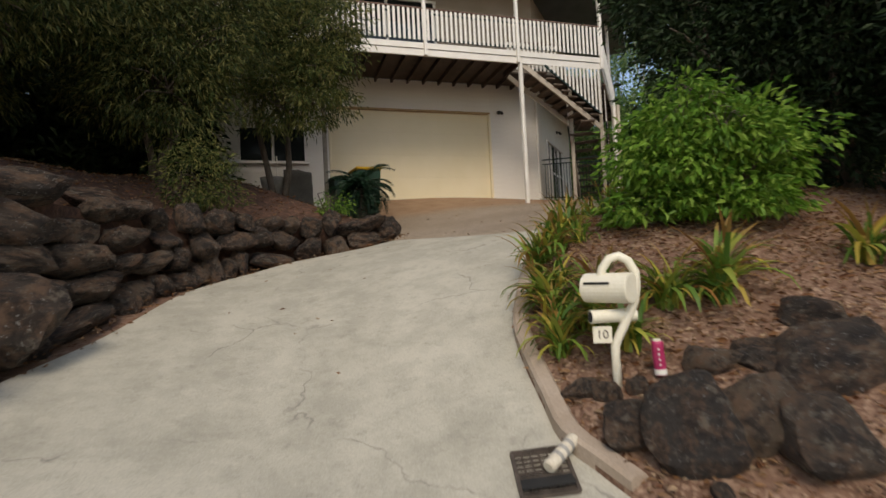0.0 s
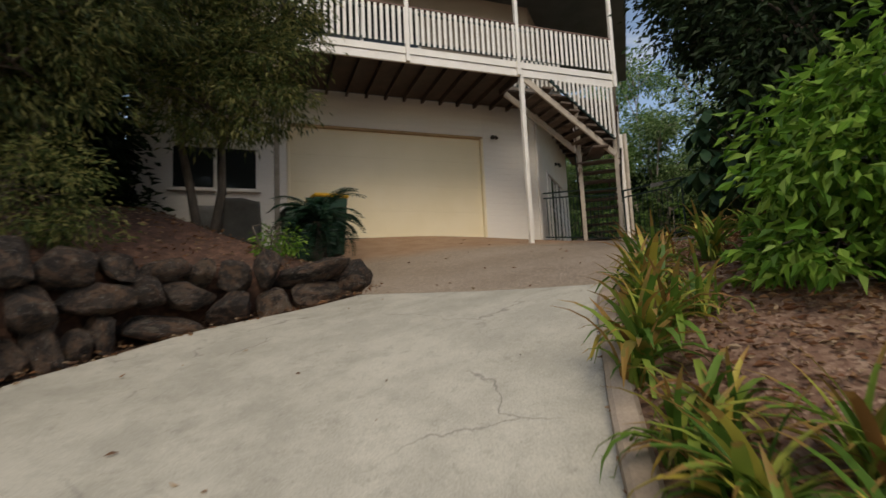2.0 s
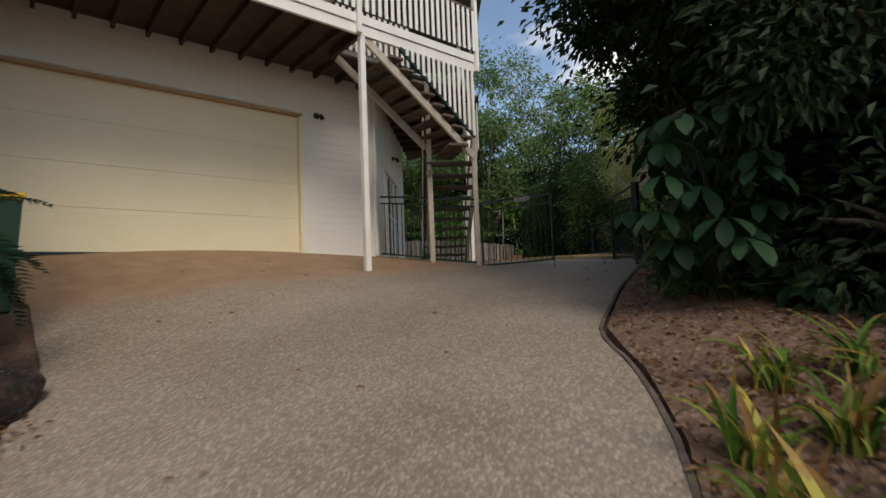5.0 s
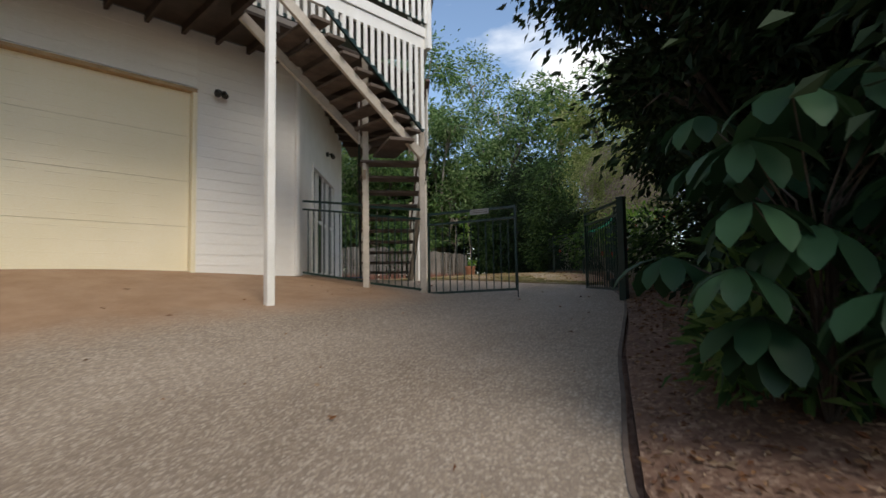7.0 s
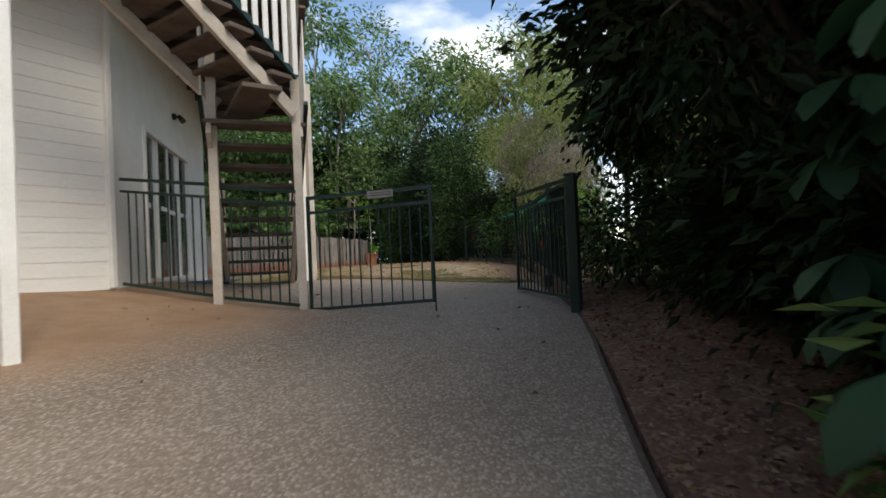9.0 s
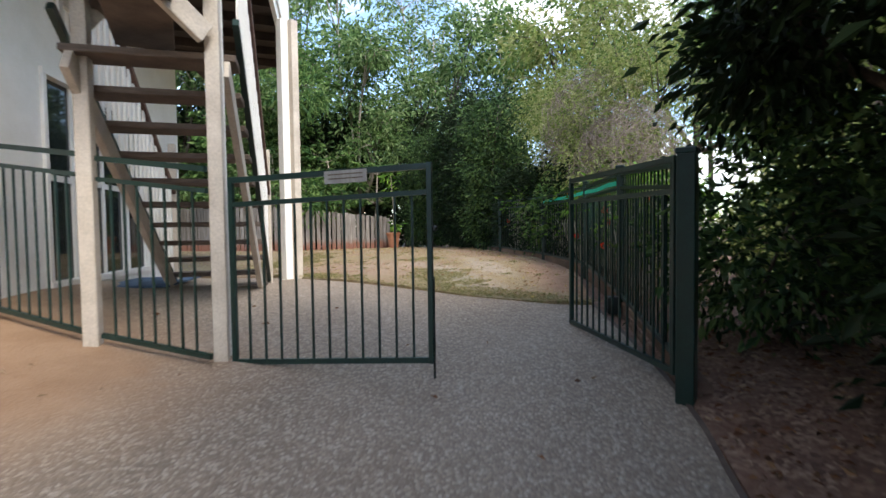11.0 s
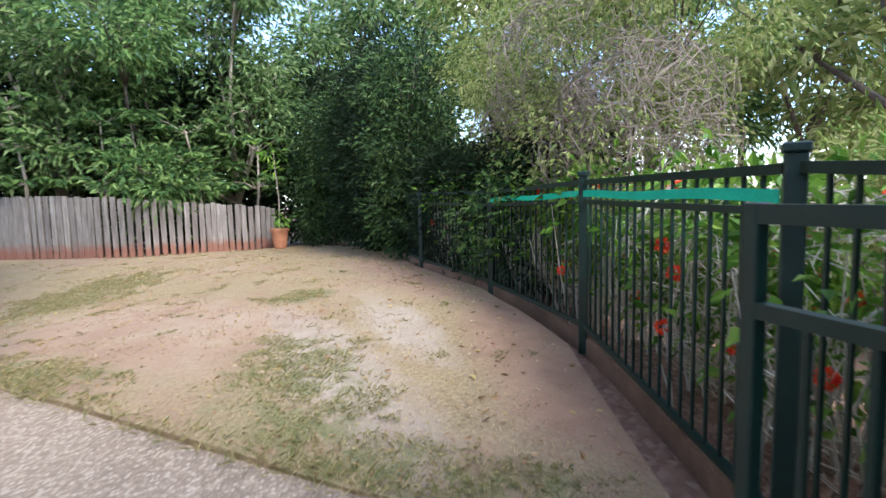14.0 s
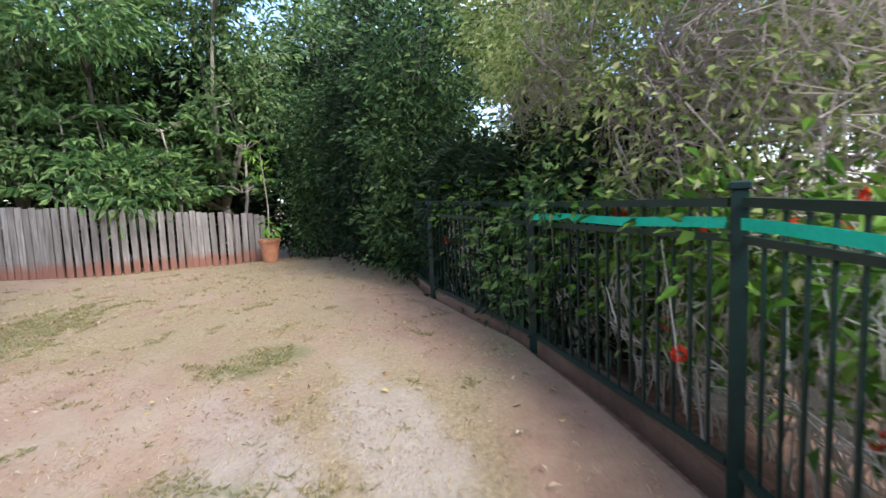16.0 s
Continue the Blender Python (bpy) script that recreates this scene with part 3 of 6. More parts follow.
def boulder_mesh(seed, sub=3):
    r = np.random.default_rng(seed)
    bm = bmesh.new()
    bmesh.ops.create_icosphere(bm, subdivisions=sub, radius=1.0)
    normals = r.normal(size=(13, 3))
    normals /= np.linalg.norm(normals, axis=1)[:, None]
    depth = r.uniform(0.60, 1.0, 13)
    for v in bm.verts:
        p = np.array(v.co)
        p = p / (np.abs(p) ** 2.9).sum() ** (1 / 2.9)
        dots = normals @ p
        cut = np.where(dots > 0.05, depth / np.maximum(dots, 0.05), 9).min()
        k = min(1.0, cut) * (1.0 + 0.10 * noise.noise(Vector(p) * 1.7 + Vector((seed, 0, 0))) + 0.05 * noise.noise(Vector(p) * 5 + Vector((0, seed, 0))) + 0.03 * noise.noise(Vector(p) * 11 + Vector((0, seed, 0))))
        v.co = Vector(p * k)
    me = bpy.data.meshes.new("rock")
    bm.to_mesh(me)
    bm.free()
    me.polygons.foreach_set("use_smooth", [True] * len(me.polygons))
    me.set_sharp_from_angle(angle=radians(30))
    me.materials.append(M_ROCK)
    return me


BOULDERS = [boulder_mesh(40 + k) for k in range(10)]


def rock(name, parent, c, s, rz, tilt=0.0, k=0):
    ob = new(name, BOULDERS[k % len(BOULDERS)])
    if parent is not None:
        ob.parent = parent
        c = Vector(c) - Vector(parent.location)
    ob.location, ob.scale = c, s
    ob.rotation_euler = (tilt, tilt * 0.6, rz)
    return ob


def retaining_wall():
    root = thing("retaining_wall", (-0.5, 6.5, land(-0.5, 6.5)), "dry-stacked dark basalt boulder retaining wall below the bank", "retaining wall", kind="structure")
    r = random.Random(4)
    run = [0.0]
    for a, b in zip(WALL_LINE, WALL_LINE[1:]):
        run.append(run[-1] + math.hypot(b[0] - a[0], b[1] - a[1]))
    total = run[-1]

    def at(s):
        k = max(0, min(len(run) - 2, next((q for q, v in enumerate(run) if v >= s), len(run)) - 1))
        (ax, ay), (bx, by) = WALL_LINE[k], WALL_LINE[k + 1]
        t = (s - run[k]) / max(run[k + 1] - run[k], 1e-6)
        return ax + t * (bx - ax), ay + t * (by - ay), math.atan2(by - ay, bx - ax)
    k = 0
    for course in range(5):
        s = r.uniform(-0.1, 0.1)
        while s < total - 0.1:
            x, y, az = at(max(s, 0))
            base = land(x, y) - 0.04
            rise = max(2.14 + 0.22 * max(0.0, min(1.0, (5.0 - y) / 1.5)) + 0.25 * max(0, (y - 8.2)) - base, 0.3)
            n = max(1, min(5, round(rise / 0.30)))
            big = 1.25 if s < 3.6 else 1.0
            L = r.choice((0.2, 0.26, 0.36, 0.46, 0.58, 0.72)) * r.uniform(0.9, 1.1) * big
            if course < n:
                x, y, az = at(min(max(s + L / 2, 0), total - 0.01))
                h = rise / n
                back = 0.14 + 0.07 * course
                nx, ny = -math.sin(az), math.cos(az)
                rock("rock", root, (x + nx * back, y + ny * back, base + h * (course + 0.5) + r.uniform(-0.05, 0.05)), (L * r.uniform(0.50, 0.62), r.uniform(0.22, 0.32), h * r.uniform(0.46, 0.72)), az + r.uniform(-0.25, 0.25) + (math.pi if k % 2 else 0), r.uniform(-0.28, 0.28), k * 7 + course)
                k += 1
            s += L
    rock("rock", root, (-1.32, 3.85, 0.98), (0.42, 0.34, 0.44), 1.0, 0.1, 3)
    rock("rock", root, (-1.65, 3.0, 0.95), (0.52, 0.40, 0.56), 1.2, -0.1, 5)
    for x, y, z, sx, sz, rz in ((-2.25, 4.3, 2.28, 0.55, 0.14, 1.1), (-1.75, 5.1, 2.24, 0.45, 0.13, 1.2), (-2.5, 3.3, 2.3, 0.6, 0.2, 1.3), (-1.4, 6.1, 2.2, 0.4, 0.12, 1.0)):
        rock("rock", root, (x, y, z), (sx, 0.3, sz), rz, 0.05, int(x * -10))
    return root


retaining_wall()

# ---- the house ----
WALL_Y, FLOOR_Z = 13.1, 3.07
DOOR_X0, DOOR_X1, DOOR_TOP = 1.95, 6.49, 5.57
WIN_X0, WIN_X1, WIN_Z0, WIN_Z1 = -0.36, 1.31, 4.08, 5.03


def wall_piece(name, x0, x1, z0, z1, label):
    bm = box(bmesh.new(), ((x0 + x1) / 2, WALL_Y + 0.12, (z0 + z1) / 2), (x1 - x0, 0.2, z1 - z0))
    return tagged(part(name, bm, M_WHITE), label, "wall", kind="structure")


LBL = "white-painted weatherboard wall of the lower storey"
front_walls = [
    (wall_piece("wall_front_1", DOOR_X1 + 0.06, 8.09, 2.4, 6.45, LBL), DOOR_X1 + 0.06, 8.09, 3.05, 6.42),
    (wall_piece("wall_front_2", DOOR_X0 - 0.06, DOOR_X1 + 0.06, DOOR_TOP + 0.05, 6.45, LBL), DOOR_X0 - 0.06, DOOR_X1 + 0.06, DOOR_TOP + 0.08, 6.42),
    (wall_piece("wall_front_3", WIN_X1, DOOR_X0 - 0.06, 2.0, 6.45, LBL), WIN_X1, DOOR_X0 - 0.06, 2.9, 6.42),
    (wall_piece("wall_front_4", WIN_X0, WIN_X1, WIN_Z1, 6.45, LBL), WIN_X0, WIN_X1, WIN_Z1 + 0.02, 6.42),
    (wall_piece("wall_front_5", WIN_X0, WIN_X1, 2.0, WIN_Z0, LBL), WIN_X0, WIN_X1, 2.6, WIN_Z0 - 0.02),
    (wall_piece("wall_front_6", -1.1, WIN_X0, 2.0, 6.45, LBL), -1.1, WIN_X0, 2.6, 6.42),
]


def slab_between(name, p, q, z0, z1, thick, material, label, category="wall"):
    """An upright slab along a plan line, its face on the line and its body to the left of it."""
    d = Vector((q[0] - p[0], q[1] - p[1]))
    n = Vector((-d.y, d.x)).normalized()
    c = ((p[0] + q[0]) / 2 + n.x * thick / 2, (p[1] + q[1]) / 2 + n.y * thick / 2, (z0 + z1) / 2)
    bm = box(bmesh.new(), c, (d.length, thick, z1 - z0), math.atan2(d.y, d.x))
    return tagged(part(name, bm, material), label, category, kind="structure")


C0, CAZ = Vector((8.09, 13.1, 0)), radians(47)
CU = Vector((math.cos(CAZ), math.sin(CAZ), 0))
CN = Vector((math.sin(CAZ), -math.cos(CAZ), 0))


def cpt(s, out=0.0):
    p = C0 + CU * s + CN * out
    return (p.x, p.y)


for k, (s0, s1, z0, z1) in enumerate(((0.0, 1.08, 2.3, 6.45), (1.08, 3.4, 5.1, 6.45), (3.4, 4.68, 2.3, 6.45), (1.08, 3.4, 2.3, 3.06))):
    slab_between("wall_side_%d" % (k + 1), cpt(s0), cpt(s1), z0, z1, 0.2, M_WHITE, "smooth off-white angled wall beside the glass sliding door")
slab_between("wall_back_1", cpt(4.68), (8.0, 20.5), 2.0, 9.0, 0.2, M_WHITE, "plain off-white rear wall of the house")
slab_between("wall_back_2", (8.0, 20.5), (-1.1, 20.5), 2.0, 9.0, 0.2, M_WHITE, "plain off-white rear wall of the house")
slab_between("wall_end", (-1.1, 20.5), (-1.1, 13.1), 2.0, 9.0, 0.2, M_WHITE, "plain off-white end wall of the house")
bm = box(bmesh.new(), (8.075, 13.085, 4.75), (0.07, 0.05, 3.38), 0.4, bevel=0.006)
tagged(part("trim_corner", bm, M_WHITE), "white corner trim board of the house", "trim", kind="structure")


def garage_door():
    root = thing("garage_door", ((DOOR_X0 + DOOR_X1) / 2, WALL_Y, FLOOR_Z), "closed cream sectional steel garage door with embossed dashes", "garage door")
    w = DOOR_X1 - DOOR_X0
    h = (DOOR_TOP - FLOOR_Z - 0.02) / 4
    for r in range(4):
        z = FLOOR_Z + 0.03 + h * (r + 0.5)
        bm = box(bmesh.new(), ((DOOR_X0 + DOOR_X1) / 2, WALL_Y + 0.09, z), (w - 0.01, 0.04, h - 0.003), bevel=0.0015)
        pn = part("panel", bm, M_CREAM, root)
        bm = bmesh.new()
        for q in (-0.22, -0.07, 0.08, 0.23):
            for i in range(9):
                x = DOOR_X0 + 0.3 + 0.11 * ((r + int(q * 10)) % 2) + i * (w - 0.5) / 9
                box(bm, (x + 0.02 * ((r + i) % 2), WALL_Y + 0.068, z + q * h / 0.6), (0.30, 0.004, 0.010), bevel=0.001)
        part("embossing", bm, M_CREAM, pn)
    for n, c, s in (("jamb", (DOOR_X1 + 0.03, WALL_Y + 0.03, 4.32), (0.06, 0.12, 2.52)), ("jamb", (DOOR_X0 - 0.03, WALL_Y + 0.03, 4.32), (0.06, 0.12, 2.52)), ("head", ((DOOR_X0 + DOOR_X1) / 2, WALL_Y + 0.03, DOOR_TOP + 0.025), (w + 0.12, 0.13, 0.05))):
        part(n, box(bmesh.new(), c, s, bevel=0.006), M_TRIMB if n == "head" else M_CREAM, root)
    part("bottom_seal", box(bmesh.new(), ((DOOR_X0 + DOOR_X1) / 2, WALL_Y + 0.09, FLOOR_Z + 0.012), (w - 0.01, 0.03, 0.036)), M_BLACK, root, "black rubber strip")


garage_door()


def window(name, x0, x1, z0, z1):
    root = thing(name, ((x0 + x1) / 2, WALL_Y, z0), "dark sliding window in a pale frame under the deck", "window", kind="structure")
    bm = bmesh.new()
    for c, s in ((((x0 + x1) / 2, WALL_Y + 0.05, z1 - 0.025), (x1 - x0, 0.09, 0.05)), (((x0 + x1) / 2, WALL_Y + 0.05, z0 + 0.025), (x1 - x0, 0.09, 0.05)), ((x0 + 0.025, WALL_Y + 0.05, (z0 + z1) / 2), (0.05, 0.088, z1 - z0 - 0.1)), ((x1 - 0.025, WALL_Y + 0.05, (z0 + z1) / 2), (0.05, 0.088, z1 - z0 - 0.1)), (((x0 + x1) / 2, WALL_Y + 0.05, (z0 + z1) / 2), (0.045, 0.08, z1 - z0 - 0.1))):
        box(bm, c, s)
    part("window_frame", bm, M_WHITE, root)
    for x in ((3 * x0 + x1) / 4, (x0 + 3 * x1) / 4):
        part("pane", box(bmesh.new(), (x, WALL_Y + 0.06, (z0 + z1) / 2), ((x1 - x0) / 2 - 0.08, 0.006, z1 - z0 - 0.1)), M_GLASS, root)
    part("window_sill", box(bmesh.new(), ((x0 + x1) / 2, WALL_Y - 0.02, z0 - 0.02), (x1 - x0 + 0.1, 0.12, 0.04), bevel=0.006), M_WHITE, root)


window("window_1", WIN_X0, WIN_X1, WIN_Z0, WIN_Z1)


def sliding_door():
    s0, s1, z0, z1 = 1.08, 3.4, 3.06, 5.1
    root = thing("sliding_door", (*cpt((s0 + s1) / 2), z0), "white-framed glass sliding door with grey curtains inside", "sliding door")

    def bar(name, sa, sb, za, zb, t=0.07, mat=M_WHITE, off=-0.03, parent=root):
        p = C0 + CU * ((sa + sb) / 2) + CN * off
        return part(name, box(bmesh.new(), (p.x, p.y, (za + zb) / 2), (sb - sa, t, zb - za), CAZ, bevel=0.004 if t > 0.02 else 0), mat, parent)
    bar("door_frame", s0, s1, z1 - 0.06, z1, 0.12)
    bar("sill", s0, s1, z0, z0 + 0.06, 0.14)
    bar("door_frame", s0, s0 + 0.06, z0 + 0.06, z1 - 0.06, 0.12)
    bar("door_frame", s1 - 0.06, s1, z0 + 0.06, z1 - 0.06, 0.12)
    n = 4
    w = (s1 - s0 - 0.12) / n
    for k in range(n):
        a = s0 + 0.06 + k * w
        off = -0.03 if k % 2 else -0.06
        lf = bar("stile", a, a + 0.055, z0 + 0.06, z1 - 0.06, 0.045, off=off)
        bar("stile", a + w - 0.055, a + w, z0 + 0.06, z1 - 0.06, 0.045, off=off)
        bar("mid_rail", a + 0.055, a + w - 0.055, 4.08, 4.14, 0.04, off=off)
        for za, zb in ((z0 + 0.06, 4.08), (4.14, z1 - 0.06)):
            bar("pane", a + 0.055, a + w - 0.055, za, zb, 0.006, M_GLASS, off)
    bar("curtain", s0 + 0.08, s0 + 0.5, z0 + 0.08, z1 - 0.1, 0.03, M_CURTAIN, -0.14)


sliding_door()


def wall_lamp(p, n, label):
    root = thing("wall_lamp", p, label, "wall lamp")
    n = Vector(n)
    part("base", tube(bmesh.new(), [Vector(p), Vector(p) + n * 0.05], 0.05, 10), M_BLACK, root)
    q = Vector(p) + n * 0.1
    for d in (-0.05, 0.05):
        side = Vector((-n.y, n.x, 0)) * d
        part("head", tube(bmesh.new(), [q + side, q + side + n * 0.05 + Vector((0, 0, -0.07))], [0.03, 0.045], 10), M_BLACK, root)
    part("bracket", tube(bmesh.new(), [Vector(p), q], 0.014, 6), M_BLACK, root)


wall_lamp((6.82, 13.08, 5.63), (0, -1, 0), "small dark twin spotlight on the white wall")
wall_lamp((*cpt(2.55, 0.0), 5.62), tuple(CN), "small dark twin spotlight above the sliding door")

# upper storey and deck
DECK_Y, FAS_Z0, FAS_Z1 = 11.07, 6.29, 6.60
DAZ = radians(50.3)
DU = Vector((math.cos(DAZ), math.sin(DAZ), 0))
CORNER = Vector((9.02, DECK_Y, 0))


def dpt(s, z, off=0.0):
    p = CORNER + DU * s + Vector((-DU.y, DU.x, 0)) * off
    return (p.x, p.y, z)


slab_between("wall_upper_1", (-1.1, 13.1), (8.09, 13.1), 6.62, 9.3, 0.2, M_BEIGE, "beige-clad upper storey wall behind the deck")
slab_between("wall_upper_2", cpt(0), cpt(4.68), 6.62, 9.3, 0.2, M_BEIGE, "beige-clad upper storey wall behind the deck")
bm = bmesh.new()
vs = [bm.verts.new(p) for p in ((-1.9, 10.6, 9.3), (9.25, 10.6, 9.3), (13.9, 16.2, 9.3), (11.6, 18.2, 9.3), (8.5, 21.0, 9.3), (-1.9, 21.0, 9.3))]
f = bm.faces.new(vs)
r = bmesh.ops.extrude_face_region(bm, geom=[f])
bmesh.ops.translate(bm, verts=[v for v in r["geom"] if isinstance(v, bmesh.types.BMVert)], vec=(0, 0, 0.22))
bmesh.ops.recalc_face_normals(bm, faces=bm.faces)
tagged(part("roof", bm, M_ROOF), "low dark steel roof over the upper deck", "roof", kind="structure")


def upper_door():
    root = thing("upper_door", (3.6, WALL_Y, 6.64), "dark glass sliding door opening onto the deck", "sliding door")
    part("door_frame", box(bmesh.new(), (3.6, WALL_Y - 0.02, 8.72), (2.9, 0.05, 0.07)), M_WHITE, root)
    for x in (2.2, 3.6, 5.0):
        part("stile", box(bmesh.new(), (x, WALL_Y - 0.02, 7.66), (0.07, 0.05, 2.04)), M_WHITE, root)
    for x in (2.9, 4.3):
        part("pane", box(bmesh.new(), (x, WALL_Y - 0.015, 7.66), (1.33, 0.01, 2.04)), M_GLASS, root)


upper_door()


def deck():
    root = thing("deck", (4.0, DECK_Y, FAS_Z0), "raised timber deck with white fascia above the garage", "deck", kind="structure")
    for a, b in (((-1.5, DECK_Y + 0.025), (8.995, DECK_Y + 0.025)), ):
        part("fascia", box(bmesh.new(), ((a[0] + b[0]) / 2, a[1], 6.372), (b[0] - a[0], 0.05, 0.164), bevel=0.004), M_WHITE, root)
        part("fascia", box(bmesh.new(), ((a[0] + b[0]) / 2, a[1] - 0.015, 6.53), (b[0] - a[0] + 0.02, 0.07, 0.14), bevel=0.004), M_WHITE, root)
    part("fascia", beam(bmesh.new(), dpt(0.03, 6.372, 0.025), dpt(6.0, 6.372, 0.025), 0.05, 0.164), M_WHITE, root)
    part("fascia", beam(bmesh.new(), dpt(0.03, 6.53, 0.015), dpt(6.0, 6.53, 0.015), 0.07, 0.14), M_WHITE, root)
    for x0, x1, y0, y1 in ((-1.5, 6.6, DECK_Y + 0.06, 13.08), (6.6, 8.0, 12.15, 13.08)):
        part("decking", box(bmesh.new(), ((x0 + x1) / 2, (y0 + y1) / 2, 6.47), (x1 - x0, y1 - y0, 0.04)), M_JOIST, root, "dark boards with the under-deck shade in their colour")
    bm = bmesh.new()
    pts = [(8.0, 12.15), (9.75, 12.15), dpt(6.0, 0, 0.05)[:2], cpt(6.2, 0.02), cpt(0.0, 0.02), (8.0, 13.08)]
    f = bm.faces.new([bm.verts.new((x, y, 6.45)) for x, y in pts])
    r = bmesh.ops.extrude_face_region(bm, geom=[f])
    bmesh.ops.translate(bm, verts=[v for v in r["geom"] if isinstance(v, bmesh.types.BMVert)], vec=(0, 0, 0.04))
    bmesh.ops.recalc_face_normals(bm, faces=bm.faces)
    part("decking", bm, M_JOIST, root, "dark boards with the under-deck shade in their colour")
    x = -1.3
    while x < 8.0:
        y0 = 12.15 if x > 6.62 else DECK_Y + 0.06
        part("joist", box(bmesh.new(), (x, (y0 + 13.07) / 2, 6.39), (0.05, 13.07 - y0, 0.118)), M_JOIST, root)
        x += 0.45
    for s in range(1, 9):
        a, b = Vector(dpt(0.6 * s + 1.0, 6.39, 0.06)), Vector((*cpt(0.6 * s - 0.2, 0.03), 6.39))
        part("joist", beam(bmesh.new(), a, b, 0.05, 0.12), M_JOIST, root)
    part("bearer", box(bmesh.new(), (6.62, (DECK_Y + 12.1) / 2 + 0.05, 6.375), (0.06, 0.95, 0.15)), M_JOIST, root)
    for p, z0, w, m in (((1.61, 11.0), bank_top(1.61, 11.0) - 0.1, 0.09, M_PALEB), ((6.61, 11.09), land(6.61, 11.09) - 0.05, 0.09, M_WHITE), (dpt(3.62, 0, -0.06)[:2], 2.85, 0.11, M_WHITE), (dpt(3.62, 0, -0.19)[:2], 2.85, 0.10, M_STRING)):
        part("post", box(bmesh.new(), (p[0], p[1] + 0.02, (z0 + 6.285) / 2), (w, w, 6.285 - z0), bevel=0.006), m, root)
    for x in (-1.2, 1.63, 4.08, 6.53, 9.0):
        part("post", box(bmesh.new(), (x, DECK_Y - 0.035, 7.78), (0.08, 0.08, 2.98), bevel=0.006), M_WHITE, root)
    p = dpt(4.16, 7.95, 0.05)
    part("post", box(bmesh.new(), p, (0.1, 0.1, 2.7), DAZ, bevel=0.006), M_WHITE, root)


deck()


def balustrade(name, a, b, z0, skip=None):
    """White upright slats between a dark bottom rail and a brown handrail, from a to b at the deck's level."""
    a, b = Vector(a), Vector(b)
    root = thing(name, (a.x, a.y, z0), "deck railing with white slats, dark green bottom rail and brown handrail", "railing")
    d = b - a
    az = math.atan2(d.y, d.x)
    part("bottom_rail", beam(bmesh.new(), a + Vector((0, 0, z0 + 0.09)), b + Vector((0, 0, z0 + 0.09)), 0.04, 0.05), M_GREEN, root, "dark green rail")
    part("handrail", beam(bmesh.new(), a + Vector((0, 0, z0 + 0.83)), b + Vector((0, 0, z0 + 0.83)), 0.085, 0.045, 0.008), M_RAILB, root, "brown rail")
    part("bottom_rail", beam(bmesh.new(), a + Vector((0, 0, z0 + 0.72)), b + Vector((0, 0, z0 + 0.72)), 0.035, 0.04), M_GREEN, root, "dark green rail")
    n = int(d.length / 0.118)
    me = None
    for k in range(n):
        p = a + d * ((k + 0.5) / n)
        if me is None:
            bm = box(bmesh.new(), (0, 0, 0), (0.062, 0.018, 0.76), az, bevel=0.004)
            me = bpy.data.meshes.new("slat")
            bm.to_mesh(me)
            bm.free()
            me.materials.append(M_WHITE)
        ob = new("slat", me)
        ob.parent = root
        out = Vector((d.y, -d.x, 0)).normalized() * 0.03
        ob.location = Vector((p.x + out.x, p.y + out.y, z0 + 0.43)) - root.location


balustrade("deck_railing", (-1.5, DECK_Y - 0.02, 0), (9.0, DECK_Y - 0.02, 0), FAS_Z1)
balustrade("deck_railing", Vector(dpt(0.06, 0, 0.03)), Vector(dpt(5.9, 0, 0.03)), FAS_Z1)
balustrade("deck_railing", (6.7, 12.12, 0), (8.3, 12.12, 0), 6.5)


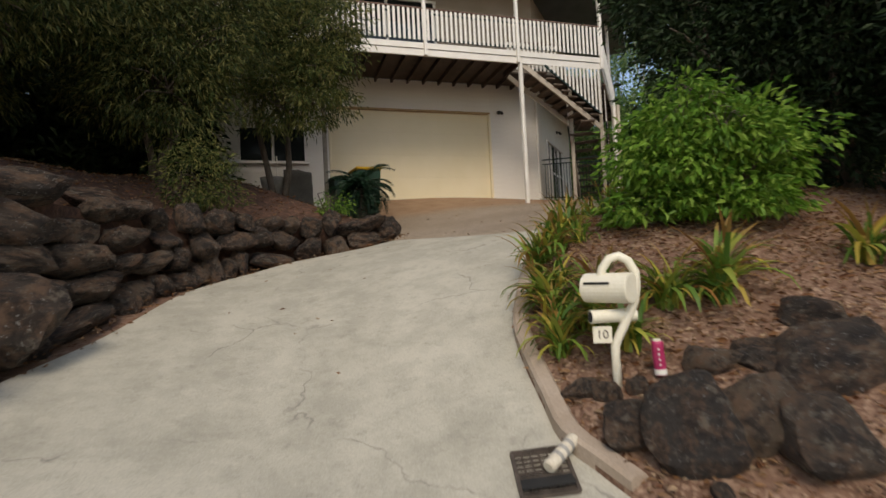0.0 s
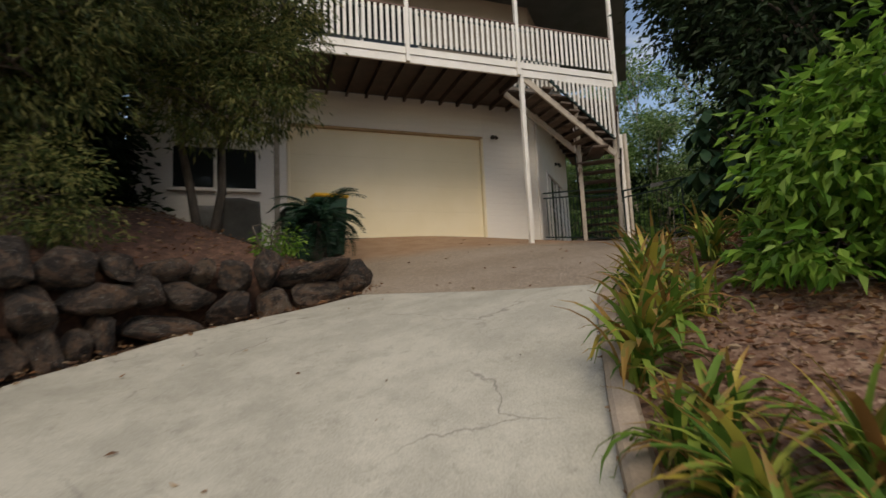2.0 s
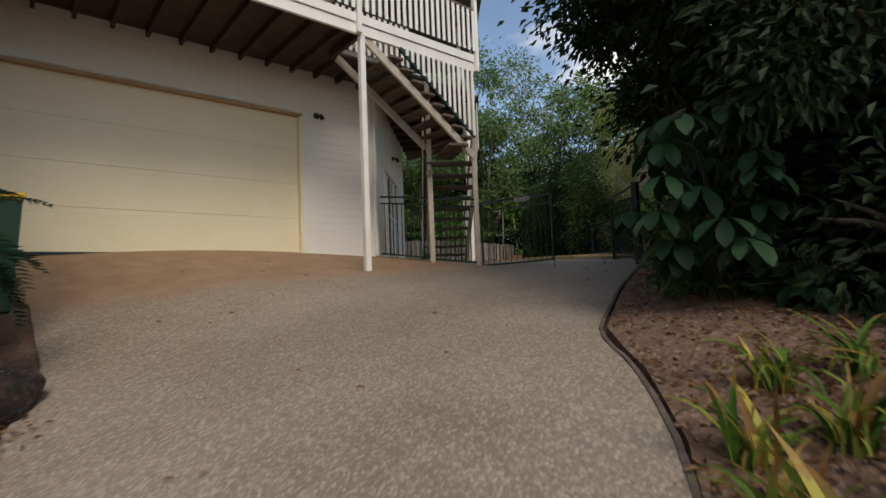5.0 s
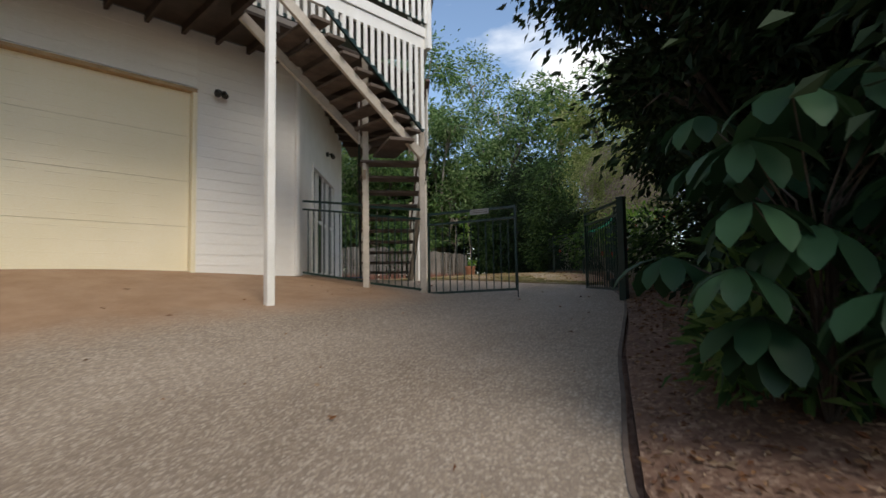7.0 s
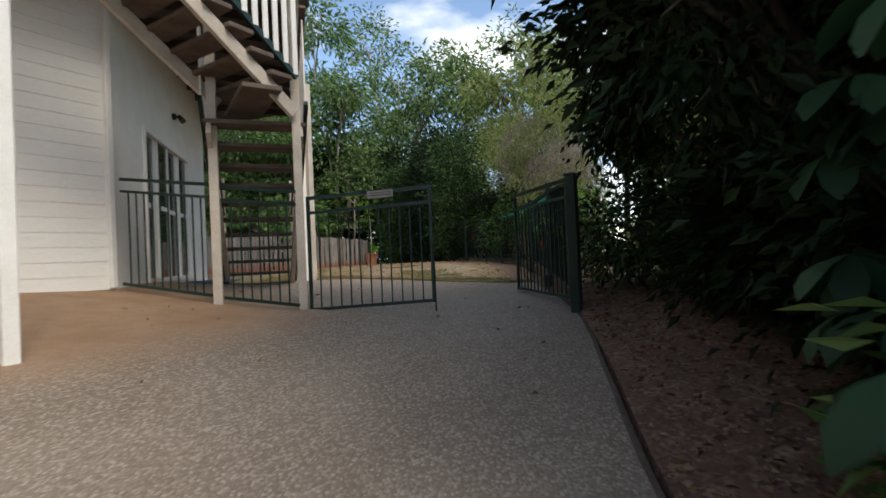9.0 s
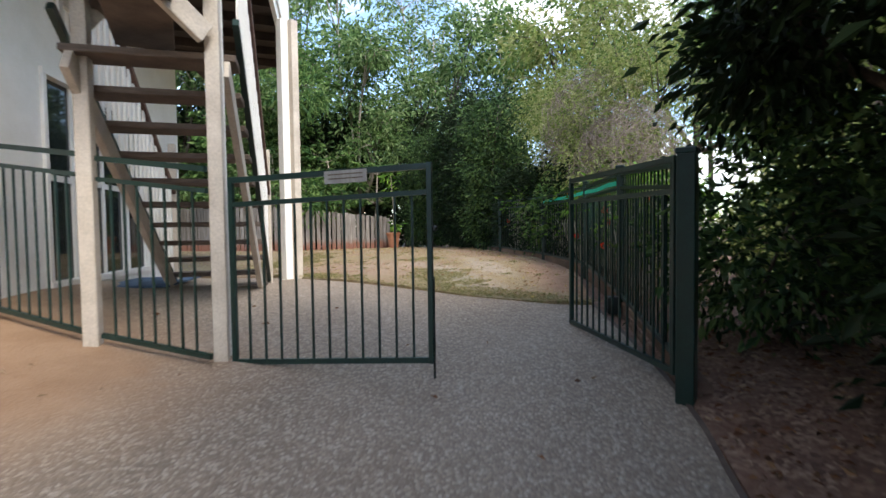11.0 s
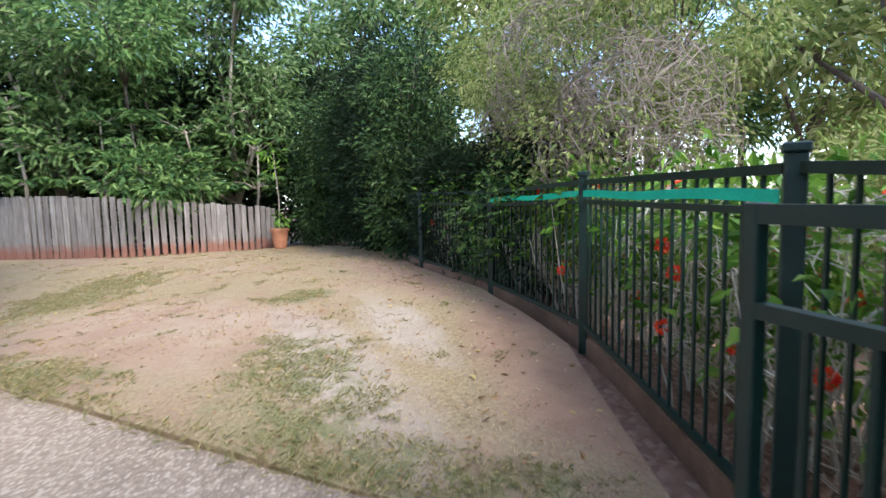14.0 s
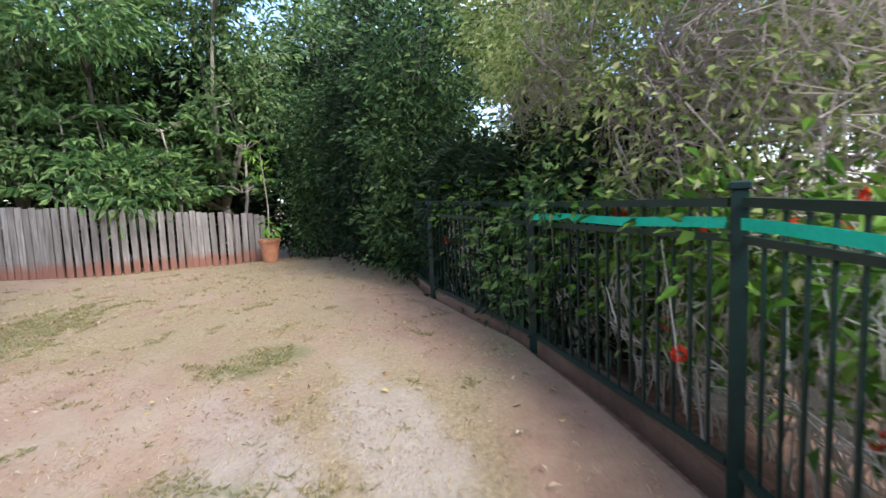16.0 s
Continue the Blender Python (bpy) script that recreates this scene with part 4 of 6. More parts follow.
def staircase():
    root = thing("staircase", (8.8, 11.5, land(8.8, 11.5)), "two-flight outdoor timber stair with open treads, turning up to the deck", "staircase")
    # upper flight, rising along the front of the deck
    for y, (xa, za), (xb, zb) in ((11.13, (8.92, 4.74), (6.68, 6.28)), (12.0, (8.66, 4.94), (6.68, 6.30))):
        part("stringer", beam(bmesh.new(), (xa, y, za), (xb, y, zb), 0.05, 0.13, 0.004), M_STRING, root)
    for k in range(8):
        part("tread", box(bmesh.new(), (8.71 - 0.213 * k, 11.56, 5.045 + 0.149 * k), (0.25, 1.06, 0.045), bevel=0.005), M_TIMBER, root)
    part("tread", box(bmesh.new(), (8.72, 11.52, 4.88), (0.36, 1.05, 0.045), -0.45, bevel=0.005), M_TIMBER, root)
    part("rail", beam(bmesh.new(), (7.30, DECK_Y, 6.28), (8.92, DECK_Y, 5.08), 0.035, 0.06), M_GREEN, root, "dark green sloping rail")
    for k in range(14):
        x = 7.44 + k * 0.112
        zb = 6.28 - (x - 7.30) * 0.741
        part("slat", box(bmesh.new(), (x, DECK_Y - 0.012, (6.29 + zb) / 2), (0.058, 0.018, 6.28 - zb), bevel=0.003), M_WHITE, root)
    # posts at the turn
    z0 = land(9.0, 11.2)
    part("post", box(bmesh.new(), (9.0, 11.2, (z0 - 0.05 + 6.285) / 2), (0.085, 0.085, 6.285 - z0 + 0.05), 0.9, bevel=0.005), M_STRING, root)
    part("post", box(bmesh.new(), (9.07, 11.26, (z0 - 0.05 + 6.285) / 2), (0.05, 0.05, 6.285 - z0 + 0.05), 0.9, bevel=0.005), M_WHITE, root)
    z0 = land(8.53, 11.92)
    part("post", box(bmesh.new(), (8.54, 11.93, (z0 - 0.05 + 6.44) / 2), (0.09, 0.09, 6.44 - z0), 0.9, bevel=0.005), M_STRING, root)
    # lower flight, falling away from the turn
    u, v = Vector((0.6, 0.8, 0)), Vector((0.8, -0.6, 0))
    top = Vector((8.74, 11.5, 0))
    n, go = 11, 0.262
    for k in range(n):
        p = top + u * (0.22 + go * k)
        part("tread", box(bmesh.new(), (p.x, p.y, 4.70 - 0.176 * k), (0.27, 1.0, 0.045), math.atan2(u.y, u.x), bevel=0.006), M_TIMBER, root)
    sl = -0.176 / go
    for side in (-0.44, 0.44):
        a = top + u * 0.05 + v * side
        b = top + u * (0.3 + go * (n - 1)) + v * side
        L = (b - a).length
        za = 4.76 - 0.14
        part("stringer", beam(bmesh.new(), (a.x, a.y, za), (b.x, b.y, za + sl * L), 0.05, 0.15, 0.004), M_STRING, root)
        a2, b2 = a + v * (0.07 if side > 0 else -0.07), b + v * (0.07 if side > 0 else -0.07)
        part("rail", beam(bmesh.new(), (a2.x, a2.y, 4.92), (b2.x, b2.y, 4.92 + sl * L), 0.04, 0.06), M_GREEN, root, "dark green rail")
        part("handrail", beam(bmesh.new(), (a2.x, a2.y, 5.95), (b2.x, b2.y, 5.95 + sl * L), 0.07, 0.05, 0.008), M_RAILB, root, "brown handrail")
        m = int(L / 0.13)
        for k in range(1, m):
            q = a2 + (b2 - a2) * (k / m)
            zc = 5.43 + sl * L * k / m
            part("slat", box(bmesh.new(), (q.x, q.y, zc), (0.058, 0.018, 1.04), math.atan2(u.y, u.x), bevel=0.003), M_WHITE, root)
        q = b2 + u * 0.03
        part("newel", box(bmesh.new(), (q.x, q.y, land(q.x, q.y) + 0.78), (0.075, 0.075, 1.62), math.atan2(u.y, u.x), bevel=0.006), M_STRING, root)


staircase()


# ---- fences and gates ----
def fence_panel(name, p, q, z0p, z0q, height, label, group, category="fence", full=False, band=False, sag=0.13, far=None):
    """Metal panel with three rails and upright bars; bars stop at the second rail unless full. far: the height at q."""
    p, q = Vector((*p, 0)), Vector((*q, 0))
    root = thing(name, (p.x, p.y, z0p), label, category, group)
    up = Vector((0, 0, 1))
    a, b = p + up * z0p, q + up * z0q
    ha, hb = height, height if far is None else far
    for da, db, t in ((0.02, 0.02, 0.032), (ha - sag - 0.02, hb - sag - 0.02, 0.028), (ha - 0.02, hb - 0.02, 0.034)):
        part("rail", beam(bmesh.new(), a + up * da, b + up * db, 0.028, t), M_GREEN, root)
    d = b - a
    n = max(4, int(d.length / 0.098))
    for k in range(1, n):
        s = a + d * (k / n)
        e = ha + (hb - ha) * k / n - (0.03 if full else sag + 0.03)
        part("bar", box(bmesh.new(), (s.x, s.y, s.z + 0.03 + (e - 0.03) / 2), (0.0125, 0.0125, e - 0.03), math.atan2(d.y, d.x)), M_GREEN, root)
    if category == "gate":
        for s in (a, b):
            part("stile", box(bmesh.new(), (s.x, s.y, s.z + height / 2), (0.032, 0.032, height), math.atan2(d.y, d.x), bevel=0.003), M_GREEN, root)
    if band:
        o = Vector((-d.y, d.x, 0)).normalized() * 0.018
        steps = 10
        bm = bmesh.new()
        rows = []
        for k in range(steps + 1):
            f = k / steps
            c = a.lerp(b, f) + up * (ha + (hb - ha) * f - 0.10 + 0.006 * math.sin(9 * f + a.x)) + o
            rows.append([bm.verts.new(c + o * w + up * h) for w, h in ((-0.1, -0.021), (0.1, -0.021), (0.1, 0.021), (-0.1, 0.021))])
        for r0, r1 in zip(rows, rows[1:]):
            for j in range(4):
                bm.faces.new((r0[j], r0[(j + 1) % 4], r1[(j + 1) % 4], r1[j]))
        bm.faces.new(rows[0])
        bm.faces.new(rows[-1][::-1])
        bmesh.ops.recalc_face_normals(bm, faces=bm.faces)
        part("band", bm, M_TEAL, root, "turquoise webbing band along the rail")
    return root


def fence_post(p, z0, h, w=0.06):
    root = thing("fence_post", (p[0], p[1], z0), "dark green square steel fence post with a flat cap", "fence post", "pool fence posts")
    part("shaft", box(bmesh.new(), (p[0], p[1], z0 + h / 2 - 0.02), (w, w, h), bevel=0.004), M_GREEN, root)
    part("cap", box(bmesh.new(), (p[0], p[1], z0 + h - 0.005), (w + 0.014, w + 0.014, 0.03), bevel=0.005), M_GREEN, root)


PF = "dark green tubular steel pool fence panel"
fence_panel("pool_fence", (8.16, 13.05), (8.5, 11.97), 3.08, 2.93, 1.17, PF, "pool fence")
fence_panel("pool_fence", (8.58, 11.88), (8.9, 11.14), 2.9, 2.8, 1.17, PF + " below the stair", "pool fence")
g1 = fence_panel("gate", (9.05, 11.13), (9.63, 10.02), 2.74, 2.79, 1.17, "dark green steel gate leaf with a pale sign", "driveway gates", "gate", sag=0.15)
part("drop_bolt", tube(bmesh.new(), [(9.645, 10.01, 3.3), (9.645, 10.01, land(9.64, 10.01) + 0.01)], 0.008, 6), M_BLACK, g1)
part("latch", box(bmesh.new(), (9.645, 9.995, 3.58), (0.03, 0.035, 0.035), -1.1, bevel=0.01), M_BLACK, g1, "black latch block")
_d = Vector((9.63 - 9.05, 10.02 - 11.13, 0.05))
_a = Vector((9.05, 11.13, 2.76))
_n = Vector((_d.y, -_d.x, 0)).normalized() * 0.03
sg = part("sign", beam(bmesh.new(), _a + _d * 0.50 + _n + Vector((0, 0, 1.10)), _a + _d * 0.71 + _n + Vector((0, 0, 1.10)), 0.006, 0.075), M_CURTAIN, g1, "pale grey plastic sign")
for zz in (1.115, 1.09):
    part("lettering", beam(bmesh.new(), _a + _d * 0.52 + _n * 1.2 + Vector((0, 0, zz)), _a + _d * 0.69 + _n * 1.2 + Vector((0, 0, zz)), 0.004, 0.006), M_TIMBER, g1, "dark unreadable line of print")
fence_panel("gate", (10.25, 8.84), (11.25, 9.85), 2.77, 2.785, 1.18, "dark green steel gate leaf standing open", "driveway gates", "gate", sag=0.17)
fence_post((10.17, 8.76), land(10.17, 8.76), 1.30, 0.09)
F = [(10.24, 8.74), (12.03, 9.71), (13.73, 10.715), (15.06, 11.97), (16.32, 13.56), (17.75, 14.85), (19.15, 16.0)]
F_LOW = (2.77, 2.93, 3.08, 3.12, 3.16, 3.14, 3.12)       # underside of the panels at each post
F_TOP = (3.93, 4.075, 4.11, 4.09, 4.12, 4.12, 4.12)      # top rail at each post
for k, (p, q) in enumerate(zip(F, F[1:])):
    if k:
        fence_post(p, land(*p) - 0.02, F_TOP[k] + 0.065 - land(*p))
    d = (Vector(q) - Vector(p)).normalized() * 0.04
    fence_panel("pool_fence", Vector(p) + d, Vector(q) - d, F_LOW[k], F_LOW[k + 1], F_TOP[k] - F_LOW[k], PF + (" with a turquoise band" if k in (1, 2) else " beside the lawn"), "pool fence", full=True, band=k in (1, 2), far=F_TOP[k + 1] - F_LOW[k + 1])
fence_post(F[-1], land(*F[-1]) - 0.02, 1.2)
bm = box(bmesh.new(), (11.98, 9.76, land(11.98, 9.76) + 0.04), (0.13, 0.11, 0.16), 0.5, bevel=0.01)
tagged(part("fence_block", bm, M_BLACK), "dark block at the foot of the fence post", "block")
kerb_strip("fence_kerb", smooth_line(F, 0.3), 0.10, 0.085, M_SILL, "low earth-stained timber strip under the fence", 1)


def paling_fence():
    line = smooth_line([(14.4, 26.0), (15.0, 23.4), (15.75, 21.6), (16.56, 20.65), (17.6, 19.95), (18.45, 19.4), (18.95, 19.1)], 0.05)
    root = thing("paling_fence", (*line[len(line) // 2], land(*line[len(line) // 2])), "low curved fence of silver-grey timber palings, red-stained at the foot", "paling fence")
    r = random.Random(9)
    k = 0
    run = 0.0
    last = line[0]
    for k in range(1, len(line)):
        a, b = last, line[k]
        if math.hypot(b[0] - a[0], b[1] - a[1]) < 0.105:
            continue
        x, y = (a[0] + b[0]) / 2, (a[1] + b[1]) / 2
        t = k / len(line)
        top = 4.28 - 0.36 * max(0, (t - 0.45) / 0.55) ** 1.6 + r.uniform(-0.025, 0.025)
        z0 = land(x, y) - 0.03
        bm = box(bmesh.new(), (x, y, (z0 + top) / 2), (0.104, r.uniform(0.03, 0.055), top - z0), math.atan2(b[1] - a[1], b[0] - a[0]) + r.uniform(-0.06, 0.06), Matrix.Rotation(r.uniform(-0.012, 0.012), 4, "Y"), bevel=0.006)
        part("paling", bm, M_PALING, root)
        last = b
    return line


def paling_mat():
    k = Mat("silver_paling", 0.9)
    v = k.scaled((7, 7, 0.7))
    c = k.ramp(k.noise(3, 6, vec=v), [(0.3, (0.13, 0.11, 0.095)), (0.55, (0.25, 0.225, 0.20)), (0.75, (0.38, 0.35, 0.32))])
    c = k.mix(k.ramp(k.random(), [(0.0, 0.0), (1.0, 0.55)]), c, (0.09, 0.075, 0.065))
    sep = k.n.new("ShaderNodeSeparateXYZ")
    k.l.new(k.tc, sep.inputs[0])
    wob = k.n.new("ShaderNodeMath")
    wob.operation = "MULTIPLY_ADD"
    wob.inputs[1].default_value = 0.35
    k.l.new(k.noise(5), wob.inputs[0])
    k.l.new(sep.outputs["Z"], wob.inputs[2])
    k.colour(k.mix(k.ramp(wob.outputs[0], [(0.33, 0.85), (0.50, 0.0)]), c, (0.22, 0.085, 0.05)))
    k.bump(k.noise(20, 5, vec=v), 0.5, 0.008)
    return k.done()


M_PALING = paling_mat()
paling_fence()

# ---- plants ----
def leaf_mesh(name, pos, way, length, width, material, fold=0.25, seed=0):
    """Many small folded leaves as one mesh: each a pair of triangles from its stalk to its tip."""
    r = np.random.default_rng(seed)
    n = len(pos)
    way = way / np.maximum(np.linalg.norm(way, axis=1), 1e-6)[:, None]
    rnd = r.normal(size=(n, 3)) + np.array((0, 0, 0.8))
    side = np.cross(way, rnd)
    side /= np.maximum(np.linalg.norm(side, axis=1), 1e-6)[:, None]
    up = np.cross(side, way)
    L, W = length[:, None], width[:, None]
    mid = pos + way * L * 0.45
    v = np.stack([pos, mid + side * W * 0.5 + up * W * fold, pos + way * L - up * L * 0.12, mid - side * W * 0.5 + up * W * fold], 1).reshape(-1, 3)
    b = np.arange(n) * 4
    f = np.stack([b, b + 1, b + 2, b, b + 2, b + 3], 1).reshape(-1, 3)
    return raw_mesh(name, v, f, material)


def foliage(ellipsoids, count, size, clump=0.32, per=55, droop=0.3, shell=0.55, seed=0):
    """Leaf places and directions, in clumps spread through ellipsoids (centre, radii)."""
    r = np.random.default_rng(seed)
    vol = np.array([e[3] * e[4] * e[5] for e in ellipsoids]) ** 0.8
    share = vol / vol.sum()
    P, W = [], []
    for e, s in zip(ellipsoids, share):
        k = max(2, int(count * s / per))
        d = r.normal(size=(k, 3))
        d /= np.linalg.norm(d, axis=1)[:, None]
        rad = r.uniform(shell, 1.05, (k, 1)) * (0.85 + 0.3 * r.random((k, 1)))
        c = np.array(e[:3]) + d * rad * np.array(e[3:])
        m = np.repeat(np.arange(k), per)
        sizes = clump * r.uniform(0.55, 1.35, (k, 1))
        off = r.normal(size=(k * per, 3)) * sizes[m] * np.array((0.62, 0.62, 0.48))
        P.append(c[m] + off)
        w = off / np.maximum(np.linalg.norm(off, axis=1), 1e-6)[:, None] + 0.5 * d[m] + r.normal(size=off.shape) * 0.45
        w[:, 2] -= droop
        W.append(w)
    P, W = np.concatenate(P), np.concatenate(W)
    return P, W, r.uniform(0.65, 1.3, len(P)) * size


def plant(name, base, ellipsoids, count, size, ratio, material, label, category, trunk=0.08, stems=1, bark=M_BARK, clump=0.32, per=55, droop=0.3, shell=0.55, seed=0, group="", lean=0.1):
    """A tree or shrub: tapered trunks with limbs to each part of the crown, and a crown of many leaves."""
    root = thing(name, base, label, category, group)
    r = random.Random(seed)
    bm = bmesh.new()
    for k in range(stems):
        az = 2 * math.pi * k / stems + r.random()
        b0 = Vector(base) + Vector((math.cos(az), math.sin(az), 0)) * trunk * (1.2 if stems > 1 else 0) - Vector((0, 0, 0.1))
        lo = min(e[2] - 0.5 * e[5] for e in ellipsoids)
        fork = Vector((b0.x + r.uniform(-lean, lean) * 3, b0.y + r.uniform(-lean, lean) * 3, max(lo, base[2] + 0.35)))
        mid = (b0 + fork) / 2 + Vector((r.uniform(-lean, lean), r.uniform(-lean, lean), 0))
        tube(bm, [b0, mid, fork], [trunk, trunk * 0.85, trunk * 0.72], 8)
        for j, e in enumerate(ellipsoids):
            if stems > 1 and j % stems != k % max(1, min(stems, len(ellipsoids))):
                continue
            c = Vector(e[:3])
            bend = (fork + c) / 2 + Vector((r.uniform(-0.25, 0.25), r.uniform(-0.25, 0.25), 0.15))
            tube(bm, [fork, bend, c], [trunk * 0.6, trunk * 0.4, trunk * 0.15], 6)
            for q in range(5):
                d = Vector((r.gauss(0, 1), r.gauss(0, 1), r.gauss(0.2, 0.7))).normalized()
                tip = c + Vector((d.x * e[3], d.y * e[4], d.z * e[5])) * 0.85
                tube(bm, [bend.lerp(c, r.uniform(0.2, 0.9)), (c + tip) / 2 + Vector((0, 0, 0.08)), tip], [trunk * 0.28, trunk * 0.16, 0.006], 5)
    part("trunk", bm, bark, root, smooth=True)
    P, W, S = foliage(ellipsoids, count, size, clump, per, droop, shell, seed)
    keep = P[:, 2] > base[2] + 0.02
    P, W, S = P[keep], W[keep], S[keep]
    ob = new("crown", leaf_mesh("crown", P - np.array(base), W, S, S * ratio, material, seed=seed))
    ob.parent = root
    return root


# bank: fine-leaved weeping trees
def bank_base(x, y):
    return (x, y, bank_top(x, y))


plant("bottlebrush_tree", bank_base(-2.9, 6.7), [(-3.2, 6.4, 5.0, 1.6, 1.4, 1.1), (-2.3, 7.2, 5.9, 1.5, 1.4, 1.2), (-4.4, 6.0, 5.4, 1.6, 1.4, 1.4), (-2.6, 5.6, 4.3, 0.9, 0.9, 0.9), (-3.8, 7.6, 4.2, 1.2, 1.0, 0.9), (-3.0, 4.6, 5.2, 1.3, 1.2, 1.2), (-2.0, 6.4, 4.9, 1.1, 1.0, 0.9)], 42000, 0.115, 0.21, L_FINE_SHADED, "weeping fine-leaved bottlebrush tree on the bank", "tree", 0.075, 3, clump=0.2, droop=0.9, per=40, seed=11, group="bank trees")
plant("bottlebrush_tree", bank_base(-1.2, 8.4), [(-1.3, 8.0, 4.9, 1.3, 1.1, 1.1), (-0.5, 8.3, 5.6, 1.3, 1.2, 1.1), (-0.9, 7.5, 4.0, 0.9, 0.7, 0.8), (-2.0, 8.8, 5.3, 1.3, 1.1, 1.2), (-0.6, 7.6, 4.6, 0.9, 0.8, 0.7), (-1.6, 8.2, 3.9, 0.7, 0.6, 0.5)], 34000, 0.11, 0.21, L_FINE_SHADED, "weeping fine-leaved bottlebrush tree on the bank", "tree", 0.07, 3, clump=0.2, droop=0.9, per=40, seed=12, group="bank trees")
plant("bottlebrush_tree", bank_base(0.6, 9.8), [(0.5, 9.3, 5.3, 1.1, 1.0, 1.0), (1.2, 9.2, 5.9, 1.1, 1.0, 0.9), (1.5, 9.0, 4.9, 0.7, 0.7, 0.75), (0.0, 9.4, 6.3, 1.2, 1.1, 0.9), (0.9, 9.9, 6.8, 1.0, 0.9, 0.7), (1.3, 8.9, 4.3, 0.6, 0.5, 0.5), (0.6, 9.0, 4.3, 0.7, 0.6, 0.6), (1.75, 9.0, 5.9, 0.5, 0.5, 0.8)], 34000, 0.105, 0.22, L_FINE, "weeping fine-leaved bottlebrush tree beside the deck", "tree", 0.07, 2, clump=0.19, droop=0.9, per=40, seed=13, group="bank trees")
plant("shrub", bank_base(-0.6, 7.5), [(-0.45, 7.2, 2.6, 0.5, 0.4, 0.6), (-0.2, 7.1, 2.2, 0.3, 0.25, 0.35)], 3500, 0.07, 0.3, L_FINE, "leafy green shrub hanging over the rock wall", "shrub", 0.02, 3, clump=0.16, droop=0.7, seed=14, group="bank shrubs")
plant("shrub", bank_base(-3.4, 5.2), [(-3.3, 5.0, 3.3, 0.9, 0.7, 0.6)], 5000, 0.075, 0.25, L_FINE, "low olive shrub on the bank", "shrub", 0.02, 3, clump=0.2, droop=0.5, seed=15, group="bank shrubs")
plant("shrub", bank_base(1.45, 8.55), [(1.5, 8.45, 2.38, 0.26, 0.22, 0.16), (1.6, 8.2, 2.05, 0.12, 0.12, 0.22)], 700, 0.07, 0.35, L_BRIGHT, "small fresh-green creeper trailing over the rocks", "shrub", 0.012, 3, clump=0.12, droop=0.7, seed=16, group="bank shrubs")
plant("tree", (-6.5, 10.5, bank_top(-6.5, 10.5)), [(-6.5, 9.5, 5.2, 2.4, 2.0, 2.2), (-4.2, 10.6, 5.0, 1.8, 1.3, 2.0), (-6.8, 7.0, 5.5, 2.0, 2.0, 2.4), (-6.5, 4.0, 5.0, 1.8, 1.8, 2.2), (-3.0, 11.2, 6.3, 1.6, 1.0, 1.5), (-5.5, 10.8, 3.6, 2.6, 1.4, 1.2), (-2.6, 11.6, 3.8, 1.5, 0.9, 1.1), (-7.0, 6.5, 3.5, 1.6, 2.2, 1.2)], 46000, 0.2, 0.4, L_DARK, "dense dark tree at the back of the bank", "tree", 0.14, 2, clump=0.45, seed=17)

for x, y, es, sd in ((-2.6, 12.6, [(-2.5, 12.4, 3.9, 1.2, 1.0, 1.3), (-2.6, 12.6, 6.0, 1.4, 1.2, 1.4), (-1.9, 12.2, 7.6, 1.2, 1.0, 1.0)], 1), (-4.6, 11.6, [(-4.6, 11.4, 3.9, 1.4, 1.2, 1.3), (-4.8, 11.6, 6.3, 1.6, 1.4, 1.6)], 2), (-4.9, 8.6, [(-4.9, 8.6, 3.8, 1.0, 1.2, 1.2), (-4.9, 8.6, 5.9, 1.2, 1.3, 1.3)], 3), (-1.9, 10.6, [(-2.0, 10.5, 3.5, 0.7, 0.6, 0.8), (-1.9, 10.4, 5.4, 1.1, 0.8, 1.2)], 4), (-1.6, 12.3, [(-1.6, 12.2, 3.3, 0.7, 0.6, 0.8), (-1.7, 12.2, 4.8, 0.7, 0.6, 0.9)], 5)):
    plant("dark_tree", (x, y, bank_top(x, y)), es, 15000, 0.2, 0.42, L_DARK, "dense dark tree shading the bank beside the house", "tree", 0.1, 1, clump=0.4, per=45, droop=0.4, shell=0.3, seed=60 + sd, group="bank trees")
# garden side
_mq = random.Random(5)
_me = [(4.24, 3.42, 2.15, 0.55, 0.55, 0.45), (4.64, 3.05, 2.15, 0.52, 0.52, 0.45), (4.07, 3.57, 1.68, 0.42, 0.42, 0.42), (4.57, 3.02, 1.62, 0.5, 0.46, 0.42), (4.3, 3.35, 1.42, 0.58, 0.52, 0.3), (4.15, 3.3, 1.2, 0.5, 0.45, 0.22), (4.55, 3.1, 1.22, 0.5, 0.4, 0.22)]
for k in range(17):
    a, e = 2 * math.pi * k / 17 * 2.4, _mq.uniform(-0.5, 1.35)
    d = _mq.uniform(0.72, 1.0)
    _me.append((4.42 + math.cos(a) * math.cos(e) * 0.74 * d, 3.27 + math.sin(a) * math.cos(e) * 0.74 * d, 1.92 + math.sin(e) * 0.92 * d, 0.2, 0.2, 0.15))
_me = [(x * 1.06 - 0.04, y * 1.06 + 0.03, z * 1.06 - 0.075, rx * 1.06, ry * 1.06, rz * 1.06) for x, y, z, rx, ry, rz in _me]
plant("murraya_bush", (4.64, 3.5, bed_height(4.64, 3.5)), _me, 14500, 0.1, 0.42, L_BRIGHT, "rounded bush with glossy bright green leaves", "bush", 0.03, 5, clump=0.14, per=26, droop=0.75, shell=0.6, seed=21)
